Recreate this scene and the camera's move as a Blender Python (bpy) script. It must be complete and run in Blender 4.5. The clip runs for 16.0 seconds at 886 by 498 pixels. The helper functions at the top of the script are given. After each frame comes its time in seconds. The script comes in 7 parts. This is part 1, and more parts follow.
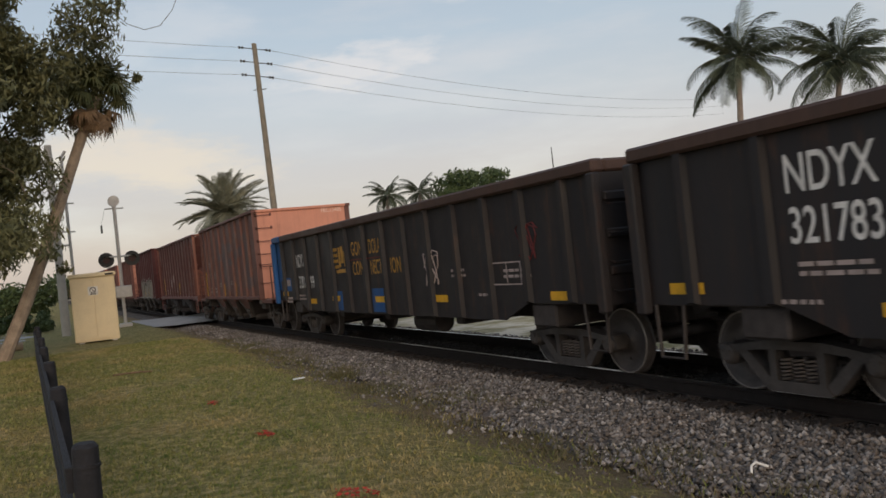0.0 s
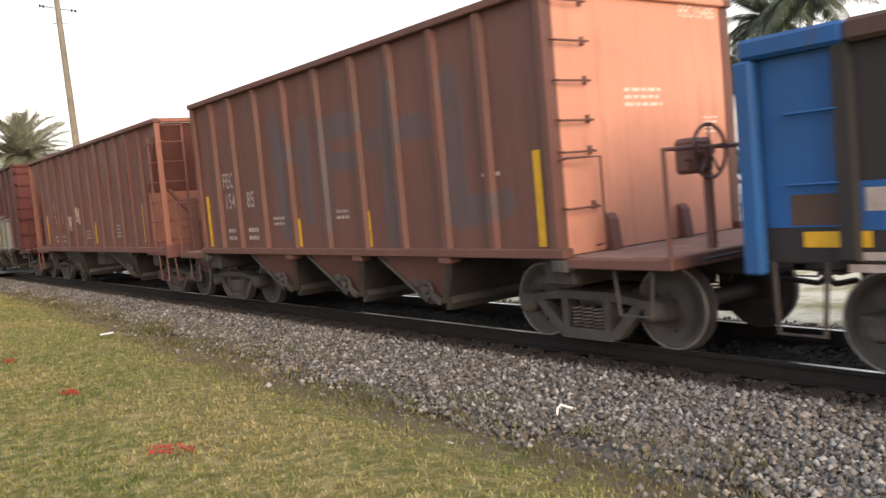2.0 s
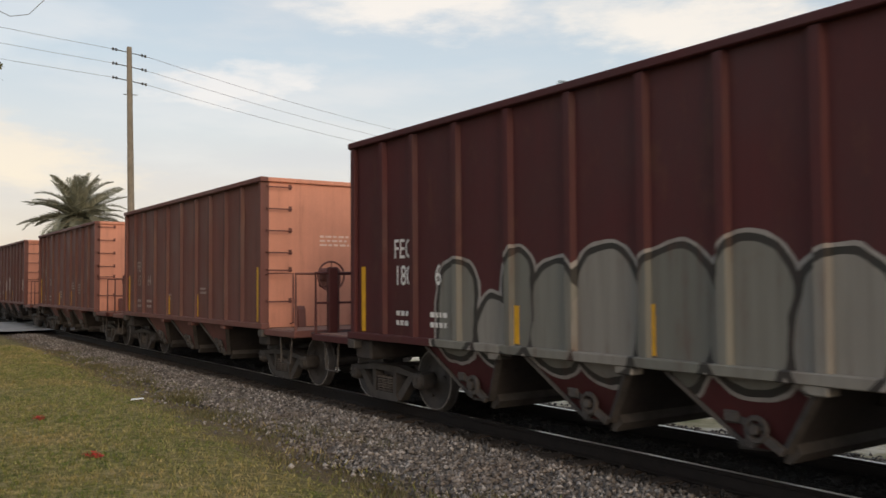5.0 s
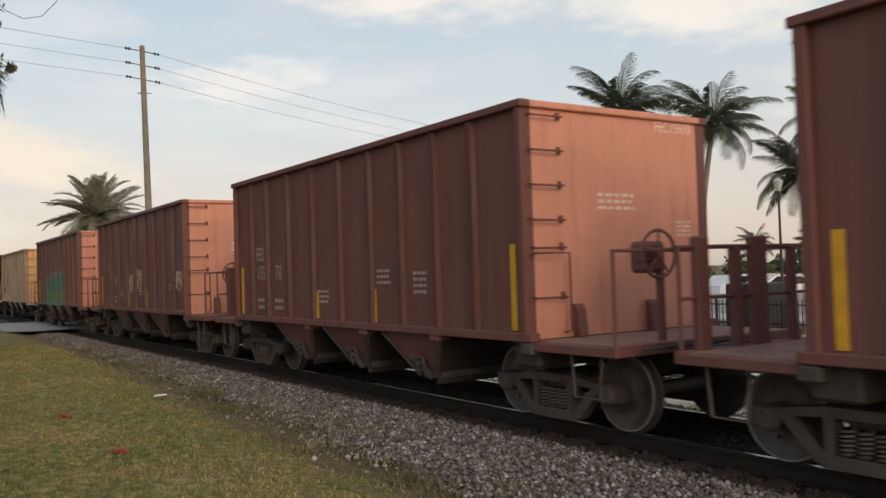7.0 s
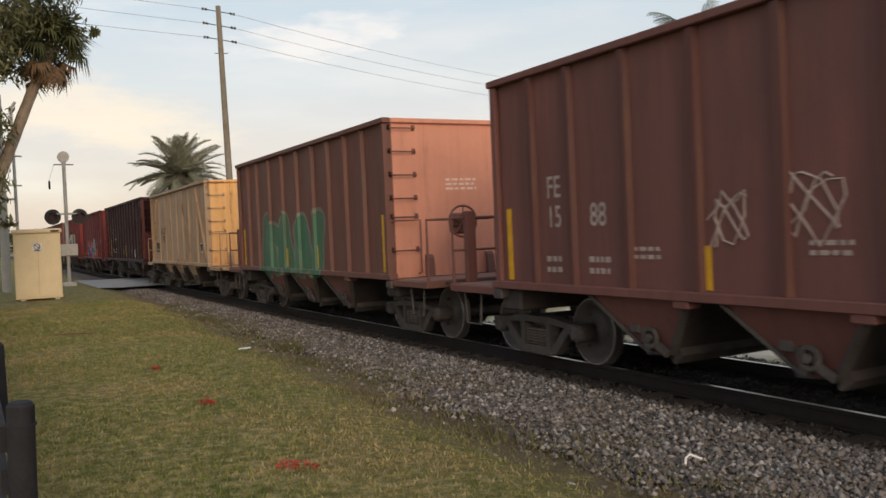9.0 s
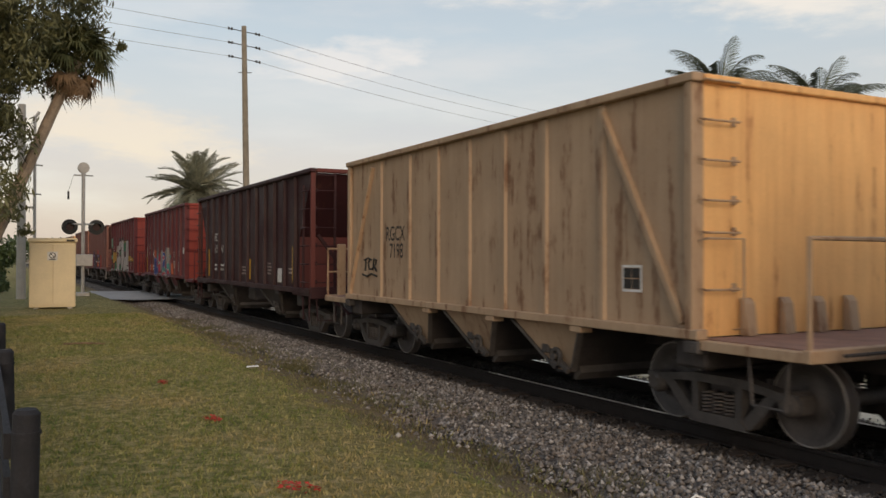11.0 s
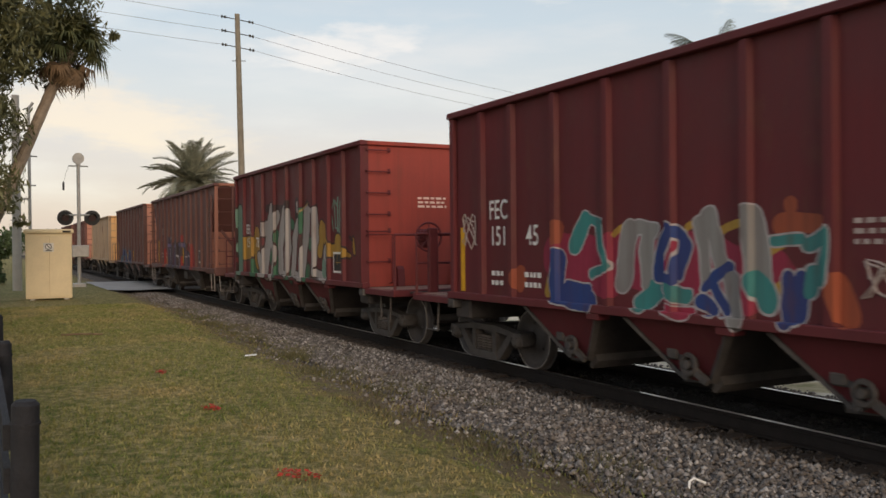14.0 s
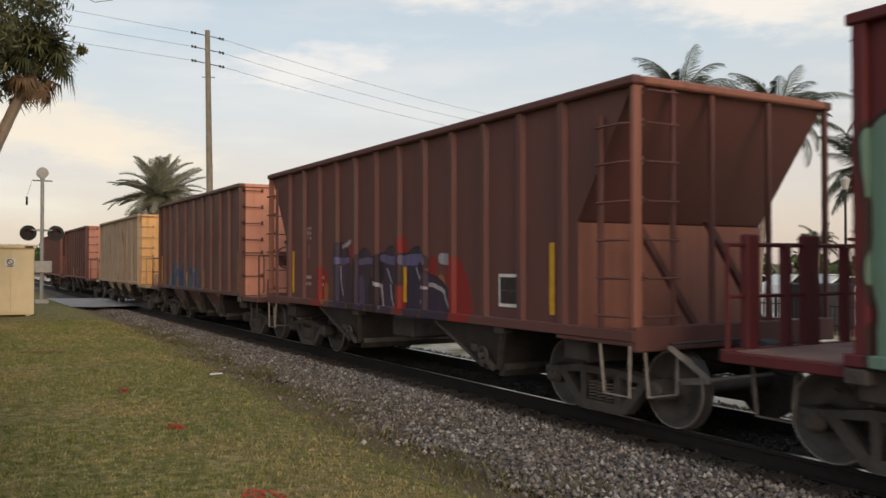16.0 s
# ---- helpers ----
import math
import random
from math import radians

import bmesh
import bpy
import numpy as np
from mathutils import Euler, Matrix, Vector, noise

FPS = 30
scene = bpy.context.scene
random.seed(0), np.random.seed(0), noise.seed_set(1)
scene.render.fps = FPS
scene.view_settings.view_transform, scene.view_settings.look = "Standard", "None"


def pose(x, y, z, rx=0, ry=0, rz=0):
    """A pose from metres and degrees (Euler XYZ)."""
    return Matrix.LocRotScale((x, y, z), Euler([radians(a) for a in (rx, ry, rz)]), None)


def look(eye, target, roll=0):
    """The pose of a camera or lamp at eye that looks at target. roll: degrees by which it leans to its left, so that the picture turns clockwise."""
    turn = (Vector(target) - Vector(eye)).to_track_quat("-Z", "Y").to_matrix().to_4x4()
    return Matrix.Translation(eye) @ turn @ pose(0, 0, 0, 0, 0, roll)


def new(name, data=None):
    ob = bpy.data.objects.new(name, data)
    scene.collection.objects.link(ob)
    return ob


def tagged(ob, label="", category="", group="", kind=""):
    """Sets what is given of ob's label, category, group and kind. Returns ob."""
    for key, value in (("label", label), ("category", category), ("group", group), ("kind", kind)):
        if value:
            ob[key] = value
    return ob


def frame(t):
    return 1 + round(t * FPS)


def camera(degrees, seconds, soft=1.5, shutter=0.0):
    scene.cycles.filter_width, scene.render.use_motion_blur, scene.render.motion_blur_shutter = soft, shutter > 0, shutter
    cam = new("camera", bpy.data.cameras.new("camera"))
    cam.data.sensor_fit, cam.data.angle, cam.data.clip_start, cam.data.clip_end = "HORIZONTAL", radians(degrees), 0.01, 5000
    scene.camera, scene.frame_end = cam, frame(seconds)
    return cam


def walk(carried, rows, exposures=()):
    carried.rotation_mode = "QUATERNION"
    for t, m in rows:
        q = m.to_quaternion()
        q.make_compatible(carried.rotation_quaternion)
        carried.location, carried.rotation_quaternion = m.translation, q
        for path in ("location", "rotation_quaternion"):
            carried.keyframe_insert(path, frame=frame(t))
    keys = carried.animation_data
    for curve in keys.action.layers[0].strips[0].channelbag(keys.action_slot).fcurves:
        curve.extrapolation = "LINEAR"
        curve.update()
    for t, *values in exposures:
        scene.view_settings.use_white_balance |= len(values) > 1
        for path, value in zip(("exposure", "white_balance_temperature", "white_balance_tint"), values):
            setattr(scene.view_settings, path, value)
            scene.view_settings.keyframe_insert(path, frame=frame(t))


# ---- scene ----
cam = camera(54.8, 16.0, shutter=0.15)
PATH = [
    (0.0, pose(0, 0, 1.81, 90.33, 6.05, -25.48)),
    (0.3, pose(0, 0, 1.81, 90.86, 8.49, -27.07)),
    (0.5, pose(0, 0, 1.81, 89.13, 7.62, -28.87)),
    (0.8, pose(0, 0, 1.81, 84.15, 4.93, -25.45)),
    (1.0, pose(0, 0, 1.81, 83.99, 6.68, -23.14)),
    (1.2, pose(0, 0, 1.81, 86.76, 3.91, -24.17)),
    (1.5, pose(0, 0, 1.81, 88.37, 1.66, -33.76)),
    (1.8, pose(0, 0, 1.81, 86.57, 3.95, -37.46)),
    (2.0, pose(0, 0, 1.81, 85.96, 5.08, -37.45)),
    (2.2, pose(0, 0, 1.81, 88.35, 4.45, -36.20)),
    (2.5, pose(0, 0, 1.81, 89.51, 1.85, -31.26)),
    (2.7, pose(0, 0, 1.81, 89.72, 1.84, -30.63)),
    (3.0, pose(0, 0, 1.81, 92.42, 2.01, -29.43)),
    (5.5, pose(0, 0, 1.81, 92.10, 0.12, -35.38)),
    (6.0, pose(0, 0, 1.81, 91.20, 0.72, -33.92)),
    (6.5, pose(0, 0, 1.81, 90.95, 0.82, -33.42)),
    (7.0, pose(0, 0, 1.81, 91.61, 1.82, -33.57)),
    (7.5, pose(0, 0, 1.81, 90.82, 2.94, -33.83)),
    (8.0, pose(0, 0, 1.81, 89.16, 3.42, -33.02)),
    (8.5, pose(0, 0, 1.81, 88.29, 3.92, -29.81)),
    (11.0, pose(0, 0, 1.81, 90.55, -0.12, -27.65)),
    (11.5, pose(0, 0, 1.81, 91.35, 0.34, -27.65)),
    (12.0, pose(0, 0, 1.81, 91.56, 0.14, -27.89)),
    (12.5, pose(0, 0, 1.81, 91.95, -0.06, -26.44)),
    (13.0, pose(0, 0, 1.81, 90.70, 0.38, -26.27)),
    (13.5, pose(0, 0, 1.81, 89.78, 0.36, -27.00)),
    (14.0, pose(0, 0, 1.81, 89.67, 0.51, -27.87)),
    (14.5, pose(0, 0, 1.81, 90.12, 0.62, -28.65)),
    (15.0, pose(0, 0, 1.81, 90.86, 0.23, -29.66)),
    (15.5, pose(0, 0, 1.81, 90.97, -0.07, -30.27)),
    (16.0, pose(0, 0, 1.81, 90.94, 0.01, -29.95)),
]
EXPOSURES = [
    (0, -0.40, 6800, 11),
    (0.3, -0.36, 6800, 11),
    (0.5, -0.30, 6800, 11),
    (0.8, 0.05, 6800, 11),
    (1, 0.48, 7150, 11),
    (1.2, 0.48, 7150, 11),
    (1.5, -0.15, 7000, 11),
    (1.8, 0.35, 7150, 11),
    (2, 0.97, 7150, 11),
    (2.2, 0.97, 7150, 11),
    (2.5, -0.3, 6800, 11),
    (2.7, -0.25, 6800, 11),
    (3, -0.28, 6800, 11),
    (5.5, -0.12, 7150, 11),
    (7, -0.16, 7150, 11),
    (8, -0.19, 7150, 11),
    (8.5, -0.05, 7150, 11),
    (11, -0.25, 7150, 11),
    (12, -0.3, 7150, 11),
    (12.5, -0.26, 7150, 11),
    (13.5, -0.24, 7150, 11),
    (14.5, -0.02, 7150, 11),
    (15, -0.08, 7150, 11),
    (16, -0.14, 7150, 11),
]
walk(cam, PATH, EXPOSURES)

# ---- world and sun ----
world = bpy.data.worlds.new("dusk")
scene.world = world
world.use_nodes = True


def build_world():
    nt = world.node_tree
    nt.nodes.clear()
    N, L = nt.nodes.new, nt.links.new
    out, bg = N("ShaderNodeOutputWorld"), N("ShaderNodeBackground")
    tc, sep = N("ShaderNodeTexCoord"), N("ShaderNodeSeparateXYZ")
    L(tc.outputs["Generated"], sep.inputs[0])
    # clear-air gradient by height above the horizon
    ramp = N("ShaderNodeValToRGB")
    L(sep.outputs["Z"], ramp.inputs[0])
    el = ramp.color_ramp.elements
    el[0].position, el[0].color = 0.0, (0.56, 0.48, 0.50, 1)
    el[1].position, el[1].color = 1.0, (0.36, 0.48, 0.64, 1)
    for p, c in ((0.05, (0.60, 0.505, 0.50, 1)), (0.11, (0.64, 0.57, 0.565, 1)), (0.17, (0.63, 0.645, 0.665, 1)), (0.25, (0.55, 0.64, 0.72, 1)), (0.5, (0.42, 0.53, 0.67, 1))):
        e = el.new(p)
        e.color = c

    def calc(op, a, b=0.0):
        m = N("ShaderNodeMath")
        m.operation = op
        for k, v in enumerate((a, b)):
            if isinstance(v, (int, float)):
                m.inputs[k].default_value = v
            else:
                L(v, m.inputs[k])
        return m.outputs[0]

    def soft(fac, lo, hi):
        r = N("ShaderNodeMapRange")
        r.interpolation_type = "SMOOTHSTEP"
        r.inputs["From Min"].default_value, r.inputs["From Max"].default_value = lo, hi
        L(fac, r.inputs["Value"])
        return r.outputs[0]

    def blend(fac, a, colour):
        m = N("ShaderNodeMix")
        m.data_type = "RGBA"
        m.inputs["B"].default_value = (*colour, 1)
        L(fac, m.inputs["Factor"])
        L(a, m.inputs["A"])
        return m.outputs["Result"]

    # compass bearing and height in degrees, frayed by noise for the clouds' edges
    fray = N("ShaderNodeTexNoise")
    fray.inputs["Scale"].default_value, fray.inputs["Detail"].default_value, fray.inputs["Roughness"].default_value = 9.0, 6, 0.6
    stretch = N("ShaderNodeMapping")
    stretch.inputs["Scale"].default_value = (1, 1, 3.2)
    L(tc.outputs["Generated"], stretch.inputs[0])
    L(stretch.outputs[0], fray.inputs["Vector"])
    split = N("ShaderNodeSeparateColor")
    L(fray.outputs["Color"], split.inputs[0])
    bearing = calc("MULTIPLY", calc("ARCTAN2", sep.outputs["X"], sep.outputs["Y"]), 57.3)
    height = calc("MULTIPLY", calc("ARCSINE", sep.outputs["Z"]), 57.3)
    bearing = calc("ADD", bearing, calc("MULTIPLY", calc("SUBTRACT", split.outputs[0], 0.5), 16.0))
    height = calc("ADD", height, calc("MULTIPLY", calc("SUBTRACT", split.outputs[1], 0.5), 5.5))

    def bank(az, up, wide, tall, slope=0.0):
        u = calc("MULTIPLY", calc("SUBTRACT", bearing, az), 1 / wide)
        lift = calc("SUBTRACT", calc("SUBTRACT", height, up), calc("MULTIPLY", calc("SUBTRACT", bearing, az), slope))
        v = calc("MULTIPLY", lift, 1 / tall)
        d = calc("SQRT", calc("ADD", calc("MULTIPLY", u, u), calc("MULTIPLY", v, v)))
        return calc("SUBTRACT", 1.0, soft(d, 0.25, 1.0))

    colour = ramp.outputs[0]
    # thin streaks everywhere, then the separate cloud banks
    thin = N("ShaderNodeTexNoise")
    thin.inputs["Scale"].default_value, thin.inputs["Detail"].default_value, thin.inputs["Roughness"].default_value = 3.2, 6, 0.55
    flat = N("ShaderNodeMapping")
    flat.inputs["Scale"].default_value = (1, 1, 4.5)
    flat.inputs["Rotation"].default_value = (0.12, 0.05, 0)
    L(tc.outputs["Generated"], flat.inputs[0])
    L(flat.outputs[0], thin.inputs["Vector"])
    colour = blend(calc("MULTIPLY", soft(thin.outputs[0], 0.46, 0.72), 0.55), colour, (0.80, 0.77, 0.76))
    for az, up, wide, tall, slope, strength, tone in ((7.0, 7.8, 9.0, 2.8, -0.05, 0.75, (0.95, 0.765, 0.56)), (21.0, 12.9, 6.0, 1.6, 0.15, 0.75, (0.93, 0.87, 0.83)), (27.0, 8.4, 11.0, 1.3, 0.05, 0.45, (0.60, 0.58, 0.62)),
                                                     (34.0, 18.6, 9.5, 2.6, -0.04, 0.95, (1.0, 0.93, 0.85)), (50.0, 16.4, 11.0, 3.0, -0.12, 0.95, (1.0, 0.93, 0.84)), (62.0, 10.5, 10.0, 3.2, -0.1, 0.6, (0.88, 0.82, 0.79)), (8.0, 15.5, 8.0, 3.0, 0.1, 0.35, (0.86, 0.86, 0.86)),
                                                     (-30.0, 14.0, 20.0, 4.0, 0.1, 0.7, (0.95, 0.86, 0.76)), (110.0, 20.0, 30.0, 6.0, 0.0, 0.7, (0.90, 0.85, 0.82)), (-120.0, 24.0, 34.0, 8.0, 0.0, 0.7, (0.95, 0.86, 0.76))):
        colour = blend(calc("MULTIPLY", bank(az, up, wide, tall, slope), strength), colour, tone)
    # the evening sky's own scattering, with the low sun behind the viewer
    sky = N("ShaderNodeTexSky")
    sky.sky_type = "NISHITA"
    sky.sun_disc = False
    sky.sun_elevation, sky.sun_rotation = radians(20), radians(191)
    scale = N("ShaderNodeVectorMath")
    scale.operation = "SCALE"
    scale.inputs["Scale"].default_value = 0.05
    L(sky.outputs[0], scale.inputs[0])
    plus = N("ShaderNodeVectorMath")
    plus.operation = "ADD"
    L(colour, plus.inputs[0])
    L(scale.outputs[0], plus.inputs[1])
    L(plus.outputs[0], bg.inputs["Color"])
    bg.inputs["Strength"].default_value = 0.91
    L(bg.outputs[0], out.inputs[0])


build_world()
sun_data = bpy.data.lights.new("sun", "SUN")
sun_data.energy, sun_data.angle, sun_data.color = 1.75, radians(34), (1.0, 0.80, 0.60)
sun = new("sun", sun_data)
sun.matrix_world = look((-6, -30, 11.5), (0, 0, 0))


# ---- materials ----
def node_mat(name, rough=0.7, metal=0.0, spec=0.4):
    m = bpy.data.materials.new(name)
    m.use_nodes = True
    b = m.node_tree.nodes["Principled BSDF"]
    b.inputs["Roughness"].default_value, b.inputs["Metallic"].default_value = rough, metal
    b.inputs["Specular IOR Level"].default_value = spec
    return m, m.node_tree.nodes.new, m.node_tree.links.new, b


def coords(N, L, scale=(1, 1, 1), source="Object"):
    tc, mp = N("ShaderNodeTexCoord"), N("ShaderNodeMapping")
    mp.inputs["Scale"].default_value = scale
    L(tc.outputs[source], mp.inputs[0])
    return mp.outputs[0]


def noise_node(N, L, vec, scale, detail=4, rough=0.55):
    n = N("ShaderNodeTexNoise")
    n.inputs["Scale"].default_value, n.inputs["Detail"].default_value, n.inputs["Roughness"].default_value = scale, detail, rough
    L(vec, n.inputs["Vector"])
    return n.outputs[0]


def ramp_node(N, L, fac, stops):
    r = N("ShaderNodeValToRGB")
    el = r.color_ramp.elements
    while len(el) < len(stops):
        el.new(0.5)
    for e, (p, c) in zip(el, stops):
        e.position, e.color = p, (*c, 1) if len(c) == 3 else c
    L(fac, r.inputs[0])
    return r.outputs[0]


def mix_node(N, L, fac, a, b, mode="MIX"):
    m = N("ShaderNodeMix")
    m.data_type, m.blend_type = "RGBA", mode
    if isinstance(fac, float):
        m.inputs["Factor"].default_value = fac
    else:
        L(fac, m.inputs["Factor"])
    for key, v in (("A", a), ("B", b)):
        if isinstance(v, tuple):
            m.inputs[key].default_value = (*v, 1)
        else:
            L(v, m.inputs[key])
    return m.outputs["Result"]


def bump_node(N, L, b, height, strength=0.3, dist=0.02):
    bp = N("ShaderNodeBump")
    bp.inputs["Strength"].default_value, bp.inputs["Distance"].default_value = strength, dist
    L(height, bp.inputs["Height"])
    L(bp.outputs[0], b.inputs["Normal"])


def math_node(N, L, op, a, b=0.0):
    m = N("ShaderNodeMath")
    m.operation = op
    for i, v in enumerate((a, b)):
        if isinstance(v, (int, float)):
            m.inputs[i].default_value = v
        else:
            L(v, m.inputs[i])
    return m.outputs[0]


def plain_mat(name, color, rough=0.7, metal=0.0, vary=0.25, scale=6.0, bump=0.15):
    m, N, L, b = node_mat(name, rough, metal)
    v = coords(N, L)
    big, fine = noise_node(N, L, v, scale), noise_node(N, L, v, scale * 9)
    dark = tuple(c * (1 - vary) for c in color)
    light = tuple(min(1, c * (1 + vary)) for c in color)
    col = ramp_node(N, L, big, ((0.3, dark), (0.7, light)))
    col = mix_node(N, L, 0.35, col, ramp_node(N, L, fine, ((0.3, dark), (0.7, light))))
    L(col, b.inputs["Base Color"])
    if bump:
        bump_node(N, L, b, fine, bump, 0.01)
    return m


def paint_mat(name, color, grime, amount=0.5, rust=(0.13, 0.055, 0.03), rusty=0.25, tag=None, spread=0.30):
    """Weathered steel paint: dust film, rain streaks, rust blooms; tag: sprayed letters in a stretch of the side."""
    m, N, L, b = node_mat(name, 0.62, 0.0, 0.35)
    v = coords(N, L)
    vs = coords(N, L, (2.2, 2.2, 0.16))
    streak = noise_node(N, L, vs, 3.2, 5, 0.62)
    film = noise_node(N, L, v, 0.9, 5, 0.6)
    fine = noise_node(N, L, v, 26, 4, 0.6)
    base = ramp_node(N, L, film, ((0.3, tuple(c * 0.82 for c in color)), (0.7, tuple(min(1, c * 1.12) for c in color))))
    if tag:
        base = tag_color(N, L, base, *tag)
    gr = ramp_node(N, L, streak, ((0.38, (0, 0, 0)), (0.72, (amount, amount, amount))))
    col = mix_node(N, L, gr, base, grime)
    spots = math_node(N, L, "MULTIPLY", streak, noise_node(N, L, coords(N, L, (1, 1, 0.5)), 4.5, 6, 0.65))
    rs = ramp_node(N, L, spots, ((spread, (0, 0, 0)), (spread + 0.10, (rusty, rusty, rusty))))
    col = mix_node(N, L, rs, col, rust)
    col = mix_node(N, L, 0.12, col, ramp_node(N, L, fine, ((0.35, grime), (0.65, color))))
    L(col, b.inputs["Base Color"])
    L(ramp_node(N, L, film, ((0.3, (0.5, 0.5, 0.5)), (0.7, (0.78, 0.78, 0.78)))), b.inputs["Roughness"])
    bump_node(N, L, b, film, 0.25, 0.03)
    return m


def tag_color(N, L, base, letters, palette, outline, rim=0.07):
    """Sprayed letters, each a list of fat round-ended strokes (y0, z0, y1, z1, half width, colour), outlined (colours 0 to 3), with a wavering hand."""
    tc, sep = N("ShaderNodeTexCoord"), N("ShaderNodeSeparateXYZ")
    wob = N("ShaderNodeTexNoise")
    wob.inputs["Scale"].default_value, wob.inputs["Detail"].default_value = 1.6, 2
    L(tc.outputs["Object"], wob.inputs["Vector"])
    warp = N("ShaderNodeVectorMath")
    warp.operation = "MULTIPLY_ADD"
    L(wob.outputs["Color"], warp.inputs[0])
    warp.inputs[1].default_value = (0, 0.22, 0.22)
    shift = N("ShaderNodeVectorMath")
    shift.operation = "ADD"
    L(tc.outputs["Object"], shift.inputs[0])
    shift.inputs[1].default_value = (0, -0.11, -0.11)
    L(shift.outputs[0], warp.inputs[2])
    flat = N("ShaderNodeVectorMath")
    flat.operation = "MULTIPLY"
    flat.inputs[1].default_value = (0, 1, 1)
    L(warp.outputs[0], flat.inputs[0])

    def away(y0, z0, y1, z1):
        """Distance from a stroke's spine."""
        ba = Vector((0, y1 - y0, z1 - z0))
        pa = N("ShaderNodeVectorMath")
        pa.operation = "SUBTRACT"
        L(flat.outputs[0], pa.inputs[0])
        pa.inputs[1].default_value = (0, y0, z0)
        dot = N("ShaderNodeVectorMath")
        dot.operation = "DOT_PRODUCT"
        L(pa.outputs[0], dot.inputs[0])
        dot.inputs[1].default_value = ba / max(1e-6, ba.length_squared)
        h = N("ShaderNodeClamp")
        L(dot.outputs["Value"], h.inputs[0])
        along = N("ShaderNodeVectorMath")
        along.operation = "SCALE"
        along.inputs[0].default_value = ba
        L(h.outputs[0], along.inputs["Scale"])
        d = N("ShaderNodeVectorMath")
        d.operation = "DISTANCE"
        L(pa.outputs[0], d.inputs[0])
        L(along.outputs[0], d.inputs[1])
        return d.outputs["Value"]

    for letter in letters:
        dists = [(away(*k[:4]), k[4], k[5]) for k in letter]
        for d, w, c in dists:
            if c < 4:
                base = mix_node(N, L, math_node(N, L, "LESS_THAN", d, w + rim), base, outline)
        for d, w, c in dists:
            base = mix_node(N, L, math_node(N, L, "LESS_THAN", d, w), base, palette[c])
    return base


M = {}


def dark_track_strip(N, L, v):
    """Where the stones are coloured darker: a strip along the rails with a ragged edge."""
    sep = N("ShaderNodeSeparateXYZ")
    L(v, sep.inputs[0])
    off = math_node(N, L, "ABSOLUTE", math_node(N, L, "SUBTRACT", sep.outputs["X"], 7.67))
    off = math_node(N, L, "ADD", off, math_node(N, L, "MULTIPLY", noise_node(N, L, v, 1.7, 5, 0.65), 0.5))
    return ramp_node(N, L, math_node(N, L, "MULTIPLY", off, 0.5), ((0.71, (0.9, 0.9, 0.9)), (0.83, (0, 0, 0))))


